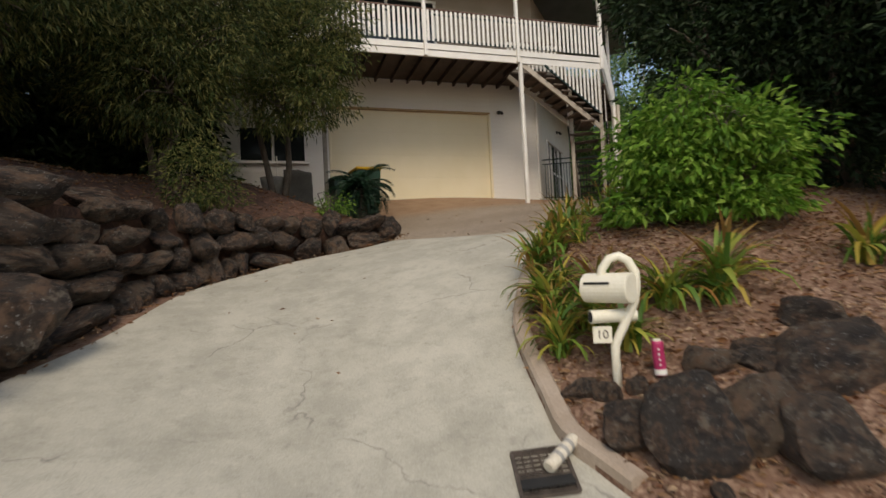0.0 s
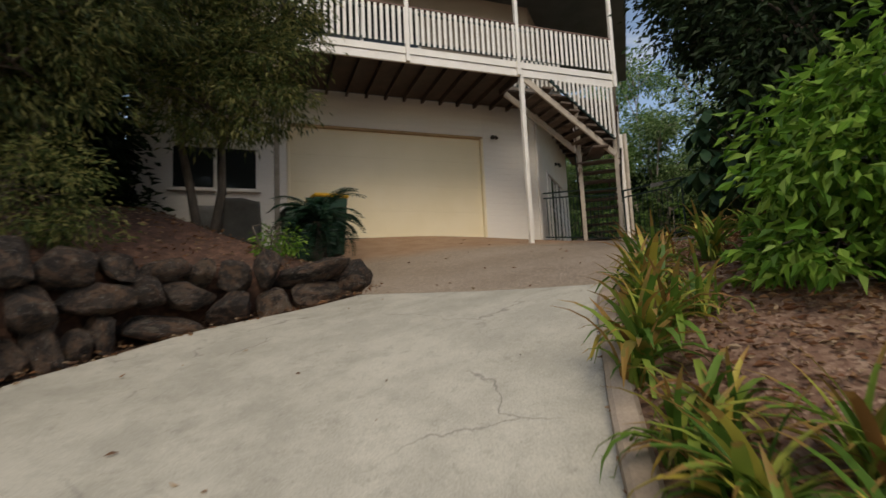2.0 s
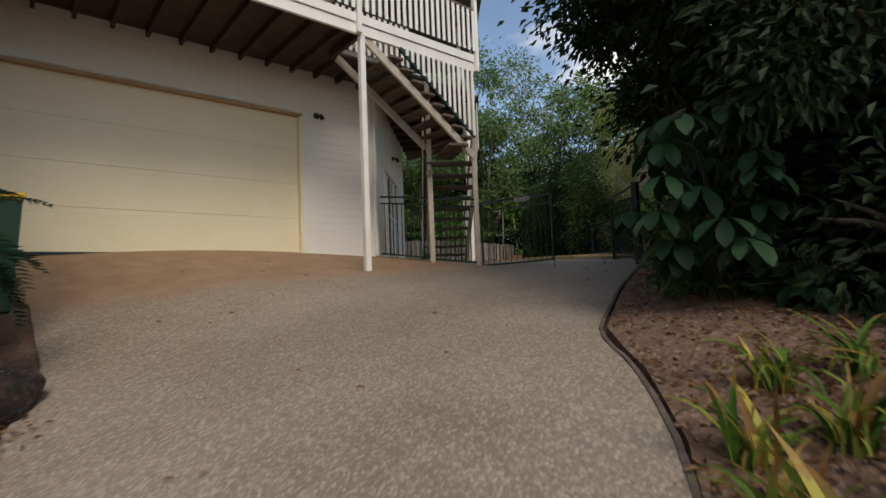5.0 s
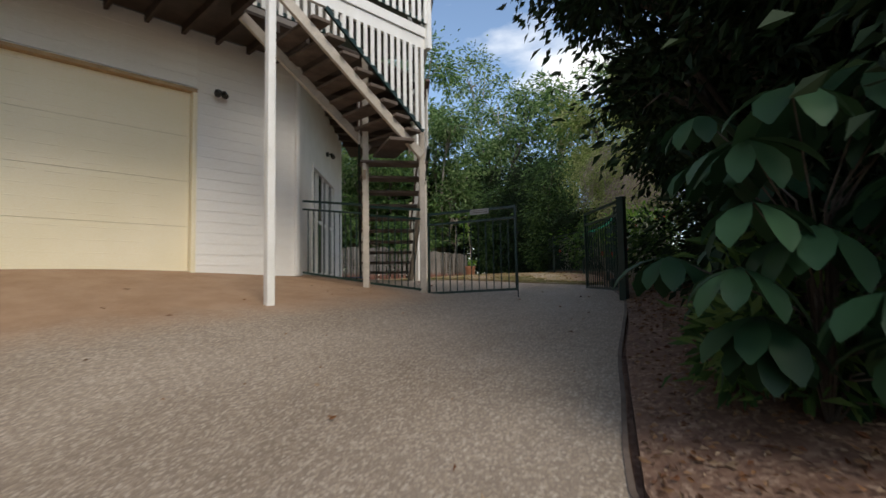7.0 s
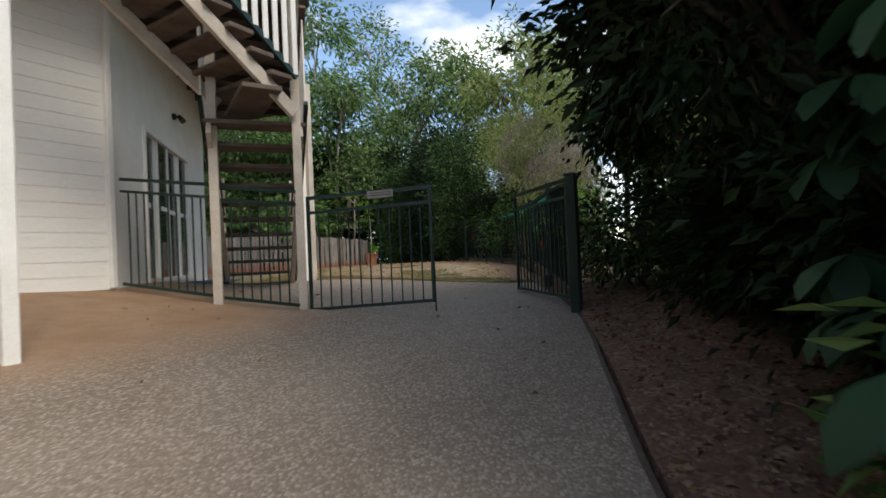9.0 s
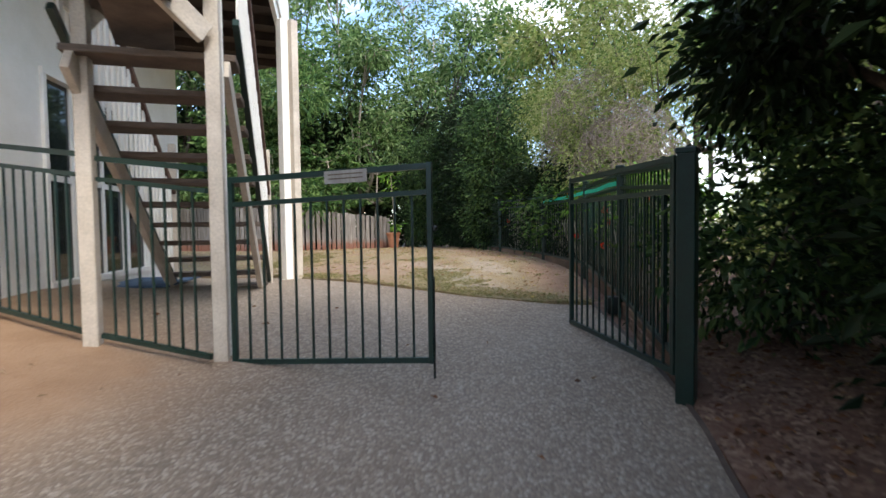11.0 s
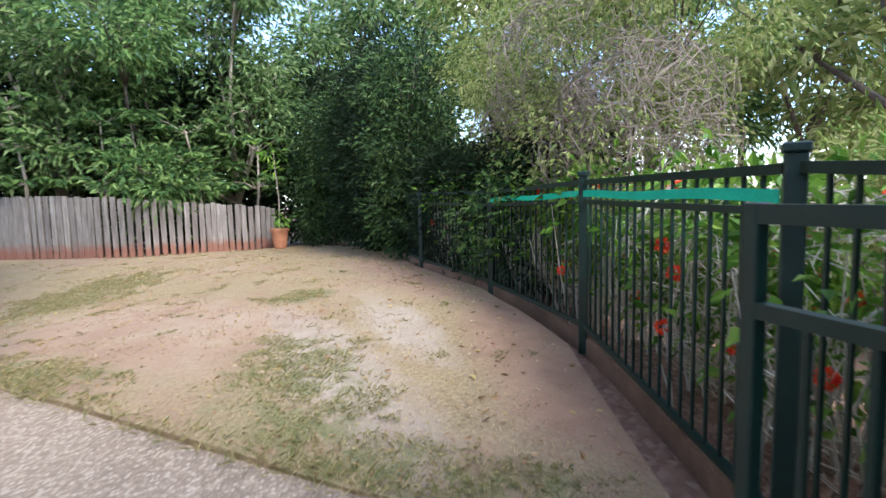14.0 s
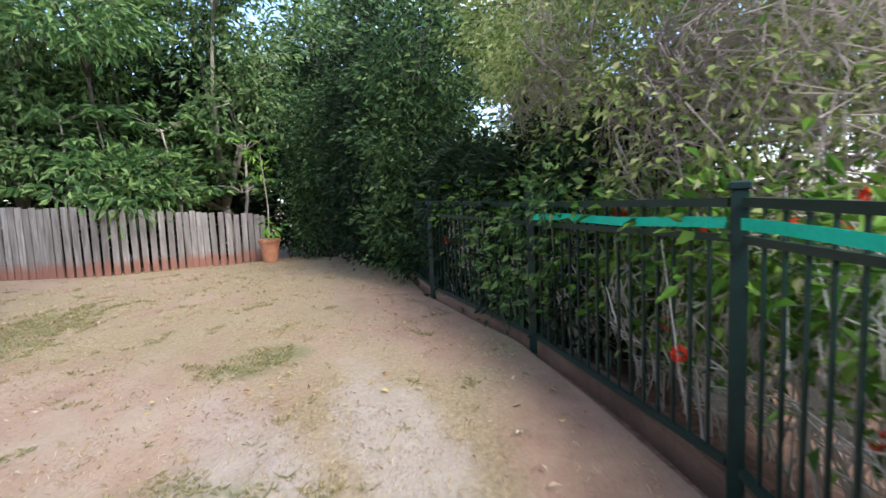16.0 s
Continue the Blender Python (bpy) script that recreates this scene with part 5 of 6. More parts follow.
dark = [
    ((7.9, 4.3), [(7.7, 4.3, 4.2, 1.3, 1.3, 1.5), (8.2, 4.0, 6.4, 1.9, 1.8, 1.7), (7.6, 4.6, 2.9, 1.1, 1.0, 1.0), (9.0, 3.2, 5.0, 1.6, 1.6, 2.0), (8.0, 5.2, 5.0, 1.2, 1.0, 1.2), (7.9, 5.0, 3.2, 0.9, 0.8, 0.9), (6.9, 5.9, 5.4, 0.8, 0.8, 0.9), (6.6, 5.4, 4.2, 0.6, 0.7, 0.8), (7.0, 5.2, 2.6, 0.7, 0.7, 0.6)], 31),
    ((9.2, 6.0), [(9.0, 6.0, 3.8, 1.1, 1.0, 1.4), (9.4, 5.8, 5.8, 1.7, 1.5, 1.6), (8.2, 6.2, 5.3, 1.1, 1.0, 1.1), (9.3, 6.3, 2.9, 0.9, 0.8, 0.8), (10.2, 5.6, 4.4, 1.3, 1.2, 1.7), (8.3, 6.2, 3.4, 0.9, 0.7, 0.9), (8.9, 6.8, 6.6, 1.3, 1.1, 0.9), (8.5, 7.8, 5.7, 0.9, 0.8, 0.6), (9.0, 8.3, 6.5, 1.1, 0.9, 0.7), (9.8, 8.0, 5.2, 0.8, 0.55, 0.5), (8.5, 7.4, 4.5, 0.6, 0.45, 0.6), (7.4, 7.2, 6.4, 0.9, 0.8, 0.7)], 32),
    ((11.0, 6.8), [(10.9, 6.6, 3.7, 1.0, 0.8, 1.1), (11.0, 6.4, 4.9, 1.1, 1.0, 0.9), (10.5, 7.7, 5.3, 0.8, 0.7, 0.5), (10.2, 7.0, 3.3, 0.8, 0.6, 0.7), (11.3, 8.5, 4.8, 0.5, 0.35, 0.35)], 33),
    ((7.6, 1.0), [(7.5, 1.2, 3.6, 1.8, 1.6, 2.2), (8.0, 0.6, 6.2, 2.0, 2.0, 2.0), (9.6, 1.6, 4.6, 1.8, 1.8, 2.4)], 34),
]
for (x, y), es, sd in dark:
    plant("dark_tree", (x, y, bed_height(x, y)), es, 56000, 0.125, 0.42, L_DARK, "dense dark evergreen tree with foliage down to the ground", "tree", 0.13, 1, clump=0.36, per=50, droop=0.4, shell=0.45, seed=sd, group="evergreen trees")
plant("shrub", (7.2, 6.55, bed_height(7.2, 6.55)), [(7.25, 6.45, 2.75, 0.5, 0.45, 0.45), (7.0, 6.6, 2.45, 0.3, 0.28, 0.25)], 1100, 0.14, 0.3, L_MID, "glossy green shrub beside the paving", "shrub", 0.02, 3, clump=0.16, per=20, droop=0.2, seed=41)


def broad_leaf():
    """One broad leaf along +x, widest past its middle, arching down."""
    V, Fc = [], []
    for j, (u, w, z) in enumerate(((0, 0.04, 0), (0.18, 0.13, 0.03), (0.42, 0.29, 0.03), (0.66, 0.42, -0.03), (0.87, 0.34, -0.13), (1.0, 0.05, -0.23))):
        V += [(u, -w / 2, z + 0.10 * w), (u, 0, z), (u, w / 2, z + 0.10 * w)]
        if j < 5:
            q = 3 * j
            Fc += [(q, q + 1, q + 4, q + 3), (q + 1, q + 2, q + 5, q + 4)]
    return raw_mesh("leaf", np.array(V), np.array(Fc), L_BIG, True)


def fan_plant(x, y, wheels, z0, z1, seed, reach):
    """Umbrella plant: stalks from a few stems, each with a wheel of broad drooping leaves."""
    base = Vector((x, y, bed_height(x, y)))
    root = thing("umbrella_plant", base, "umbrella plant with wheels of broad glossy drooping leaves", "plant")
    r = random.Random(seed)
    bm = bmesh.new()
    mesh = broad_leaf()
    for k in range(wheels):
        z = z0 + (z1 - z0) * (k + r.random()) / wheels
        a, d = r.uniform(0, 2 * math.pi), r.uniform(0.45, 1.0) * reach
        c = Vector((math.cos(a) * d, math.sin(a) * d, z - base.z))
        tube(bm, [base + Vector((0, 0, -0.05)), base + Vector((c.x * 0.15, c.y * 0.15, c.z * 0.65)), base + c], [0.010, 0.007, 0.004], 5)
        turn = r.uniform(0, 1)
        for j in range(8):
            ob = new("leaf", mesh)
            ob.parent, ob.location = root, c
            L = r.uniform(0.24, 0.34)
            ob.scale = (L, L, L)
            ob.rotation_euler = (r.uniform(-0.15, 0.15), r.uniform(0.3, 0.7), 2 * math.pi * j / 8 + turn + r.uniform(-0.1, 0.1))
    part("stem", bm, M_BARK, root, smooth=True)


fan_plant(6.85, 6.3, 40, 2.4, 3.9, 5, 0.66)
fan_plant(7.8, 6.65, 16, 2.7, 3.9, 6, 0.5)


def strap_mesh(seed):
    """One arching strap leaf, a strip of five segments along +x."""
    r = np.random.default_rng(seed)
    V, Fc = [], []
    w, lean = 0.068 * r.uniform(0.7, 1.35), r.uniform(0.15, 1.1)
    p, th, tw = np.zeros(3), math.pi / 2 - 0.3 * lean, r.uniform(-0.12, 0.12)
    for j in range(7):
        ww = w * (0.55 + 0.45 * math.sin(math.pi * min(j / 6 + 0.15, 1))) * (1 if j < 6 else 0.1)
        s = np.array((-math.sin(tw * j), math.cos(tw * j), 0))
        V += [p - s * ww / 2, p + np.array((0, 0, -0.2 * ww)), p + s * ww / 2]
        if j < 6:
            q = 3 * j
            Fc += [(q, q + 1, q + 4, q + 3), (q + 1, q + 2, q + 5, q + 4)]
        p = p + np.array((math.cos(th), 0, math.sin(th))) / 6
        p[2] = max(p[2], 0.02)
        th = max(th - lean * 0.5 - 0.06, -1.3)
    return raw_mesh("leaf", np.array(V), np.array(Fc), L_IRIS, True)


STRAP_MESHES = [strap_mesh(500 + k) for k in range(26)]


def strap_clump(x, y, n, length, seed, f=bed_height):
    """A clump of arching strap leaves, each an object of its own on a shared mesh."""
    r = random.Random(seed)
    root = thing("strap_leaf_plant", (x, y, f(x, y) - 0.01), "clump of arching green and yellowing strap leaves", "plant", "strap-leaf plants")
    for k in range(n):
        ob = new("leaf", STRAP_MESHES[r.randrange(26)])
        ob.parent = root
        a, L = r.uniform(0, 2 * math.pi), length * r.uniform(0.55, 1.2)
        ob.location = (r.uniform(-0.06, 0.06), r.uniform(-0.06, 0.06), 0)
        ob.rotation_euler, ob.scale = (r.uniform(-0.15, 0.15), 0, a), (L, L * r.uniform(0.8, 1.3), L)


STRAPS = [(3.67, 4.55, 44, 0.58), (3.95, 4.9, 40, 0.55), (3.75, 4.8, 30, 0.5), (3.15, 4.08, 36, 0.6), (2.98, 3.95, 26, 0.66), (2.76, 3.45, 42, 0.52), (2.72, 3.15, 40, 0.46), (2.5, 2.72, 38, 0.42), (2.6, 2.95, 34, 0.42), (2.82, 2.78, 36, 0.46), (2.86, 2.42, 28, 0.46), (3.34, 2.58, 40, 0.52), (3.65, 2.42, 40, 0.56), (3.9, 2.6, 30, 0.5), (4.95, 2.25, 34, 0.5), (5.2, 1.95, 30, 0.5), (3.45, 4.4, 44, 0.6), (3.3, 4.1, 40, 0.56), (4.4, 4.75, 34, 0.48), (4.75, 5.1, 34, 0.48), (4.55, 5.35, 30, 0.42), (5.15, 5.45, 30, 0.45), (4.2, 5.15, 30, 0.45), (2.95, 3.5, 34, 0.5), (3.05, 3.0, 30, 0.45), (5.4, 5.2, 28, 0.45), (3.6, 4.1, 26, 0.5)]
for k, (x, y, n, L) in enumerate(STRAPS):
    strap_clump(x, y, int(n * (1.0 if y > 3.2 else 1.5)), L * (0.88 if y > 3.2 else 1.12), 100 + k)


def cycad(x, y, seed=3):
    base = Vector((x, y, bank_top(x, y) - 0.03))
    root = thing("cycad", base, "dark cycad palm with arching feathery fronds beside the bins", "palm")
    r = random.Random(seed)
    bm = tube(bmesh.new(), [base - Vector((0, 0, 0.1)), base + Vector((0, 0, 0.60))], [0.12, 0.10], 10)
    # trunk takes the shade-darkened timber colour for the gloom below the fronds
    part("trunk", bm, M_JOIST, root)
    P, W, S = [], [], []
    for k in range(60):
        a, L, el = r.uniform(0, 2 * math.pi), r.uniform(0.55, 0.9), r.uniform(-0.7, 1.5)
        d, s = Vector((math.cos(a), math.sin(a), 0)), Vector((-math.sin(a), math.cos(a), 0))
        p, pts = base + Vector((0, 0, 0.55 + 0.1 * r.random())), []
        for j in range(9):
            pts.append(p.copy())
            if j > 1:
                for q in range(3):
                    for sg in (-1, 1):
                        P.append(p + (d * math.cos(el) + Vector((0, 0, math.sin(el)))) * (L / 27) * q)
                        W.append(s * sg + d * 0.55 + Vector((0, 0, -0.1)))
                        S.append(0.16 * (1 - abs(j - 4.5) / 8))
            p = p + (d * math.cos(el) + Vector((0, 0, math.sin(el)))) * L / 9
            el -= 0.2
        part("stem", tube(bmesh.new(), pts, [0.008 - 0.0007 * j for j in range(9)], 4), L_CYCAD, root)
    S = np.array(S)
    ob = new("fronds", leaf_mesh("fronds", np.array(P) - np.array(base), np.array(W), S, S * 0.17, L_CYCAD, seed=8))
    ob.parent = root


cycad(2.1, 9.25)

# yard: woodland behind the palings, hedge, vine mound, hedge of ixora
r = random.Random(77)
k = 0
for x, y, h, rad in ((13.2, 27.5, 9, 2.4), (15.4, 25.4, 8, 2.2), (16.3, 23.2, 7, 1.8), (17.9, 22.0, 7.5, 2.0), (19.6, 20.8, 6.8, 1.7), (18.2, 25.5, 11, 2.8), (20.8, 23.4, 10.5, 2.6), (22.6, 20.4, 9, 2.4), (15.5, 30.5, 13, 3.2), (22.5, 28.5, 14, 3.4), (26.5, 23.5, 13, 3.2), (12.0, 31.0, 12, 3.0), (24.5, 18.5, 9.5, 2.2)):
    zb = land(x, y)
    es = []
    for j in range(6):
        f = j / 5
        es.append((x + r.uniform(-0.6, 0.6) * rad, y + r.uniform(-0.6, 0.6) * rad, zb + h * (0.22 + 0.7 * f), rad * r.uniform(0.55, 0.8), rad * r.uniform(0.55, 0.8), h * 0.11))
    near = h < 9
    plant("woodland_tree", (x, y, zb), es, 9000 if near else 6500, 0.19 if near else 0.24, 0.38, L_WOOD if k % 3 else L_MID, "woodland tree with layered green foliage behind the fence", "tree", 0.11, 1, M_BARK if k % 2 else M_PALEB, clump=0.42, per=38, droop=0.35, shell=0.35, seed=200 + k, group="woodland trees")
    k += 1


def whorl_shrub(x, y, tiers, seed):
    """A thin pale-stemmed understorey tree with whorls of long drooping leaves at the branch ends."""
    base = np.array((x, y, land(x, y)))
    q = np.random.default_rng(seed)
    root = thing("understorey_shrub", tuple(base), "slender understorey tree with whorls of drooping green leaves", "shrub", "understorey shrubs")
    top = base + np.array((q.uniform(-0.3, 0.3), q.uniform(-0.3, 0.3), tiers[-1]))
    part("trunk", tube(bmesh.new(), [base - np.array((0, 0, 0.1)), (base + top) / 2 + np.array((0.08, -0.06, 0)), top], [0.045, 0.035, 0.015], 7), M_PALEB, root, smooth=True)
    P, W, S = [], [], []
    for z in tiers:
        start = base + (top - base) * (z / tiers[-1]) * 0.92
        for k in range(6):
            a = 2 * math.pi * k / 6 + q.uniform(-0.4, 0.4)
            d = q.uniform(0.35, 0.85)
            tip = start + np.array((math.cos(a) * d, math.sin(a) * d, q.uniform(0.05, 0.35)))
            part("branch", tube(bmesh.new(), [start, (start + tip) / 2 + np.array((0, 0, 0.06)), tip], [0.014, 0.01, 0.006], 5), M_PALEB, root)
            for c in range(3):
                hub = tip + q.normal(size=3) * np.array((0.13, 0.13, 0.07))
                for n in range(10):
                    b = 2 * math.pi * n / 10 + q.uniform(-0.2, 0.2)
                    P.append(hub)
                    W.append((math.cos(b), math.sin(b), q.uniform(-0.75, -0.05)))
                    S.append(q.uniform(0.2, 0.32))
    S = np.array(S)
    ob = new("crown", leaf_mesh("crown", np.array(P) - base, np.array(W), S, S * 0.34, L_MID, seed=seed))
    ob.parent = root


for k, (x, y, tiers) in enumerate(((15.6, 22.9, (1.7, 2.5, 3.4)), (16.5, 21.9, (1.5, 2.3, 3.1)), (17.3, 21.5, (2.2, 3.3)), (18.2, 20.7, (1.4, 2.2, 3.0)), (14.9, 24.4, (1.8, 2.9, 3.8)), (19.1, 20.2, (1.6, 2.6)), (16.2, 24.0, (3.2, 4.4)))):
    whorl_shrub(x, y, tiers, 400 + k)
# backing layer: near-black leaves stand in for the shaded depth of the woodland
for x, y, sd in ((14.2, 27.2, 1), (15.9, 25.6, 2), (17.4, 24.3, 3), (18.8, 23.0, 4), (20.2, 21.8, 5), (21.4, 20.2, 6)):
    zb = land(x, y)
    plant("dark_tree", (x, y, zb), [(x, y, zb + 0.9, 1.2, 1.1, 0.9), (x + 0.2, y, zb + 2.4, 1.3, 1.2, 1.0), (x, y + 0.2, zb + 4.0, 1.2, 1.1, 0.9)], 9000, 0.2, 0.42, L_DARK, "dense thicket tree at the back of the yard, near-black leaves for woodland shade", "tree", 0.08, 1, clump=0.4, per=45, droop=0.4, shell=0.3, seed=420 + sd, group="thicket trees")
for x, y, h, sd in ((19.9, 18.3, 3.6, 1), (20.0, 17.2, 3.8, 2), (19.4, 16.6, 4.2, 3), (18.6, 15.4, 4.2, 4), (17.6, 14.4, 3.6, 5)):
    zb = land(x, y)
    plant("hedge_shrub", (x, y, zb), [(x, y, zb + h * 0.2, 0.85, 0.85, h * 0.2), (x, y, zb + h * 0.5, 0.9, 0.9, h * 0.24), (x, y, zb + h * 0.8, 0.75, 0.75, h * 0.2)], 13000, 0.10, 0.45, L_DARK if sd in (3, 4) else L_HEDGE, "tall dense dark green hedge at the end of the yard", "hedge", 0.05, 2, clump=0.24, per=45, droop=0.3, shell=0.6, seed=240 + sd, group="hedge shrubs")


def twig_tangle(name, parent, ellipsoids, n, seed, material=M_TWIG, rad=0.006, L=0.55):
    r = random.Random(seed)
    bm = bmesh.new()
    for k in range(n):
        e = ellipsoids[k % len(ellipsoids)]
        d = Vector((r.gauss(0, 1), r.gauss(0, 1), r.gauss(0, 1))).normalized()
        p = Vector((e[0] + d.x * e[3] * r.uniform(0.7, 1.05), e[1] + d.y * e[4] * r.uniform(0.7, 1.05), e[2] + d.z * e[5] * r.uniform(0.7, 1.05)))
        t = d.cross(Vector((r.gauss(0, 1), r.gauss(0, 1), r.gauss(0, 1)))).normalized()
        l = L * r.uniform(0.5, 1.5)
        tube(bm, [p - t * l * 0.5, p + d * l * 0.16 + Vector((0, 0, 0.05)), p + t * l * 0.5 - Vector((0, 0, 0.12 * l))], [rad, rad, rad * 0.4], 4)
    return part(name, bm, material, parent)


es = [(15.0, 10.6, 4.3, 1.0, 0.8, 0.8), (15.5, 10.9, 3.5, 0.9, 0.6, 0.6), (15.6, 11.2, 5.2, 1.1, 0.9, 0.9), (16.3, 11.8, 4.6, 0.9, 0.8, 0.9), (15.2, 10.2, 5.7, 0.9, 0.8, 0.7), (16.6, 12.2, 5.8, 1.0, 0.9, 0.9), (15.6, 10.7, 6.4, 0.8, 0.8, 0.6)]
vm = plant("vine_mound", (15.7, 10.7, land(15.7, 10.7)), es, 34000, 0.058, 0.42, L_VINE, "pale yellow-green creeper smothering a tree beyond the fence", "climber", 0.04, 3, M_BARK, clump=0.24, per=40, droop=0.7, shell=0.7, seed=261)
twig_tangle("twig", vm, [(15.0, 10.5, 4.6, 0.9, 0.7, 0.75), (15.4, 10.9, 4.3, 0.9, 0.7, 0.8)] + es[:4], 3800, 5, M_TWIG, 0.004, 0.42)
# shrubs at the fence carry their shade in the near-black leaf colour
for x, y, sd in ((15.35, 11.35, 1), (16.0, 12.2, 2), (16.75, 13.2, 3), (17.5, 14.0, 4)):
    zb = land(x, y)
    plant("hedge_shrub", (x, y, zb), [(x, y, zb + 0.5, 0.55, 0.5, 0.5), (x, y, zb + 1.2, 0.55, 0.5, 0.45)], 8000, 0.09, 0.45, L_DARK, "dark shrub pressed against the fence, its shade put into the leaf colour", "hedge", 0.03, 2, clump=0.2, per=40, droop=0.3, shell=0.5, seed=250 + sd, group="hedge shrubs")
plant("creeper", (15.2, 11.3, land(15.2, 11.3)), [(15.0, 11.75, 3.95, 0.35, 0.3, 0.4), (15.5, 12.1, 3.7, 0.4, 0.35, 0.6), (14.4, 11.0, 3.9, 0.3, 0.2, 0.3)], 2600, 0.07, 0.42, L_MID, "green creeper growing through the fence", "climber", 0.012, 2, M_BARK, clump=0.16, per=26, droop=0.5, seed=262)
for x, y, h, rad, sd in ((24.5, 8.2, 7.0, 2.3, 10), (28, 9.5, 9, 2.8, 12), (20.5, 7.5, 8, 2.2, 1), (24, 11.5, 9, 2.6, 2), (27, 5, 11, 3.0, 3), (23, 3.0, 9, 2.4, 4), (30, 12, 13, 3.4, 5), (33, 4, 13, 3.6, 6), (22, 14.8, 8, 2.0, 7), (29, 17, 12, 3.0, 8)):
    zb = land(x, y)
    es = [(x + r.uniform(-0.6, 0.6) * rad, y + r.uniform(-0.6, 0.6) * rad, zb + h * (0.35 + 0.13 * j), rad * r.uniform(0.5, 0.75), rad * r.uniform(0.5, 0.75), h * 0.09) for j in range(5)]
    plant("distant_tree", (x, y, zb), es, 5500, 0.24, 0.35, L_VINE if sd in (1, 7, 10) else L_MID, "open-crowned green tree in the distance", "tree", 0.12, 1, clump=0.45, per=34, droop=0.4, shell=0.3, seed=280 + sd, group="distant trees")


def ixora(x, y, seed):
    zb = land(x, y)
    es = [(x, y, zb + 0.95, 0.5, 0.4, 0.3), (x + 0.1, y, zb + 0.6, 0.5, 0.4, 0.3)]
    root = plant("ixora_shrub", (x, y, zb), es, 1300, 0.085, 0.5, L_BRIGHT, "ixora shrub with bare pale stems and scarlet flower heads", "shrub", 0.008, 3, M_PALEB, clump=0.15, per=18, droop=0.2, shell=0.6, seed=seed, group="ixora hedge", lean=0.04)
    rs = random.Random(seed)
    for k in range(38):
        a = Vector((x + rs.uniform(-0.3, 0.3), y + rs.uniform(-0.3, 0.3), zb - 0.03))
        b = a + Vector((rs.uniform(-0.14, 0.14), rs.uniform(-0.14, 0.14), rs.uniform(0.6, 1.05)))
        m = a.lerp(b, 0.5) + Vector((rs.uniform(-0.09, 0.09), rs.uniform(-0.09, 0.09), 0))
        w = rs.uniform(0.004, 0.008)
        part("stem", tube(bmesh.new(), [a, a.lerp(m, 0.5) + Vector((rs.uniform(-0.04, 0.04), 0, 0)), m, b], [w, w, w * 0.8, w * 0.4], 5), M_STEM, root)
    twig_tangle("branch", root, [(x, y, zb + 0.6, 0.46, 0.38, 0.5)], 240, seed, M_STEM, 0.004, 0.35)
    q = np.random.default_rng(seed)
    for k in range(9):
        c = np.array((x + q.uniform(-0.45, 0.45), y + q.uniform(-0.35, 0.4), zb + q.uniform(0.35, 1.2)))
        d = q.normal(size=(40, 3))
        d /= np.linalg.norm(d, axis=1)[:, None]
        S = np.full(40, 0.026)
        ob = new("flower_head", leaf_mesh("flower_head", c - np.array((x, y, zb)) + d * 0.018, d, S, S * 0.9, M_RED, seed=seed + k))
        ob.parent = root
        tagged(ob, "scarlet flower head")


k = 0
for (ax, ay), (bx, by) in zip(F[1:4], F[2:5]):
    n = 3
    for j in range(n):
        t = (j + 0.5) / n
        d = Vector((bx - ax, by - ay)).normalized()
        ixora(ax + (bx - ax) * t + d.y * 0.48, ay + (by - ay) * t - d.x * 0.48, 300 + k)
        k += 1
for x, y, sd in ((11.3, 8.45, 1), (13.2, 7.9, 3), (12.3, 7.7, 5), (15.2, 8.7, 3), (16.9, 8.9, 7)):
    plant("shrub", (x, y, land(x, y)), [(x, y, land(x, y) + 0.7, 0.7, 0.6, 0.5), (x + 0.2, y - 0.3, land(x, y) + 1.3, 0.6, 0.5, 0.4)], 4000, 0.1, 0.4, L_VINE if sd in (3, 7) else L_HEDGE, "loose green shrub beyond the fence", "shrub", 0.02, 3, clump=0.25, per=30, seed=330 + sd)

# ---- loose stones by the letterbox ----
for k, (x, y, z, sx, sy, sz, rz) in enumerate(((2.42, 1.88, 0.31, 0.20, 0.16, 0.15, -0.3), (2.63, 1.64, 0.37, 0.29, 0.24, 0.29, -0.5), (2.92, 1.58, 0.40, 0.22, 0.22, 0.27, 0.4), (3.15, 2.05, 0.56, 0.22, 0.17, 0.14, -0.4), (3.42, 1.9, 0.57, 0.23, 0.18, 0.15, -0.5), (3.66, 1.64, 0.58, 0.38, 0.28, 0.26, -0.4), (3.95, 1.98, 0.78, 0.26, 0.16, 0.17, -0.8), (2.40, 2.33, 0.40, 0.14, 0.11, 0.10, -0.4), (2.51, 2.2, 0.39, 0.09, 0.09, 0.10, 0.3), (2.69, 2.14, 0.42, 0.10, 0.09, 0.10, 0.8), (3.13, 1.33, 0.32, 0.30, 0.24, 0.22, -0.2), (2.55, 1.40, 0.12, 0.07, 0.06, 0.05, 0.5), (4.3, 1.35, 0.45, 0.35, 0.3, 0.3, 0.1))):
    ob = rock("boulder", None, (x, y, z), (sx * 0.95, sy * 0.95, sz * 0.93), rz, 0.1 * (-1) ** k, k * 3 + 1)
    tagged(ob, "dark lichen-spotted basalt boulder at the edge of the garden bed", "boulder", "garden boulders")


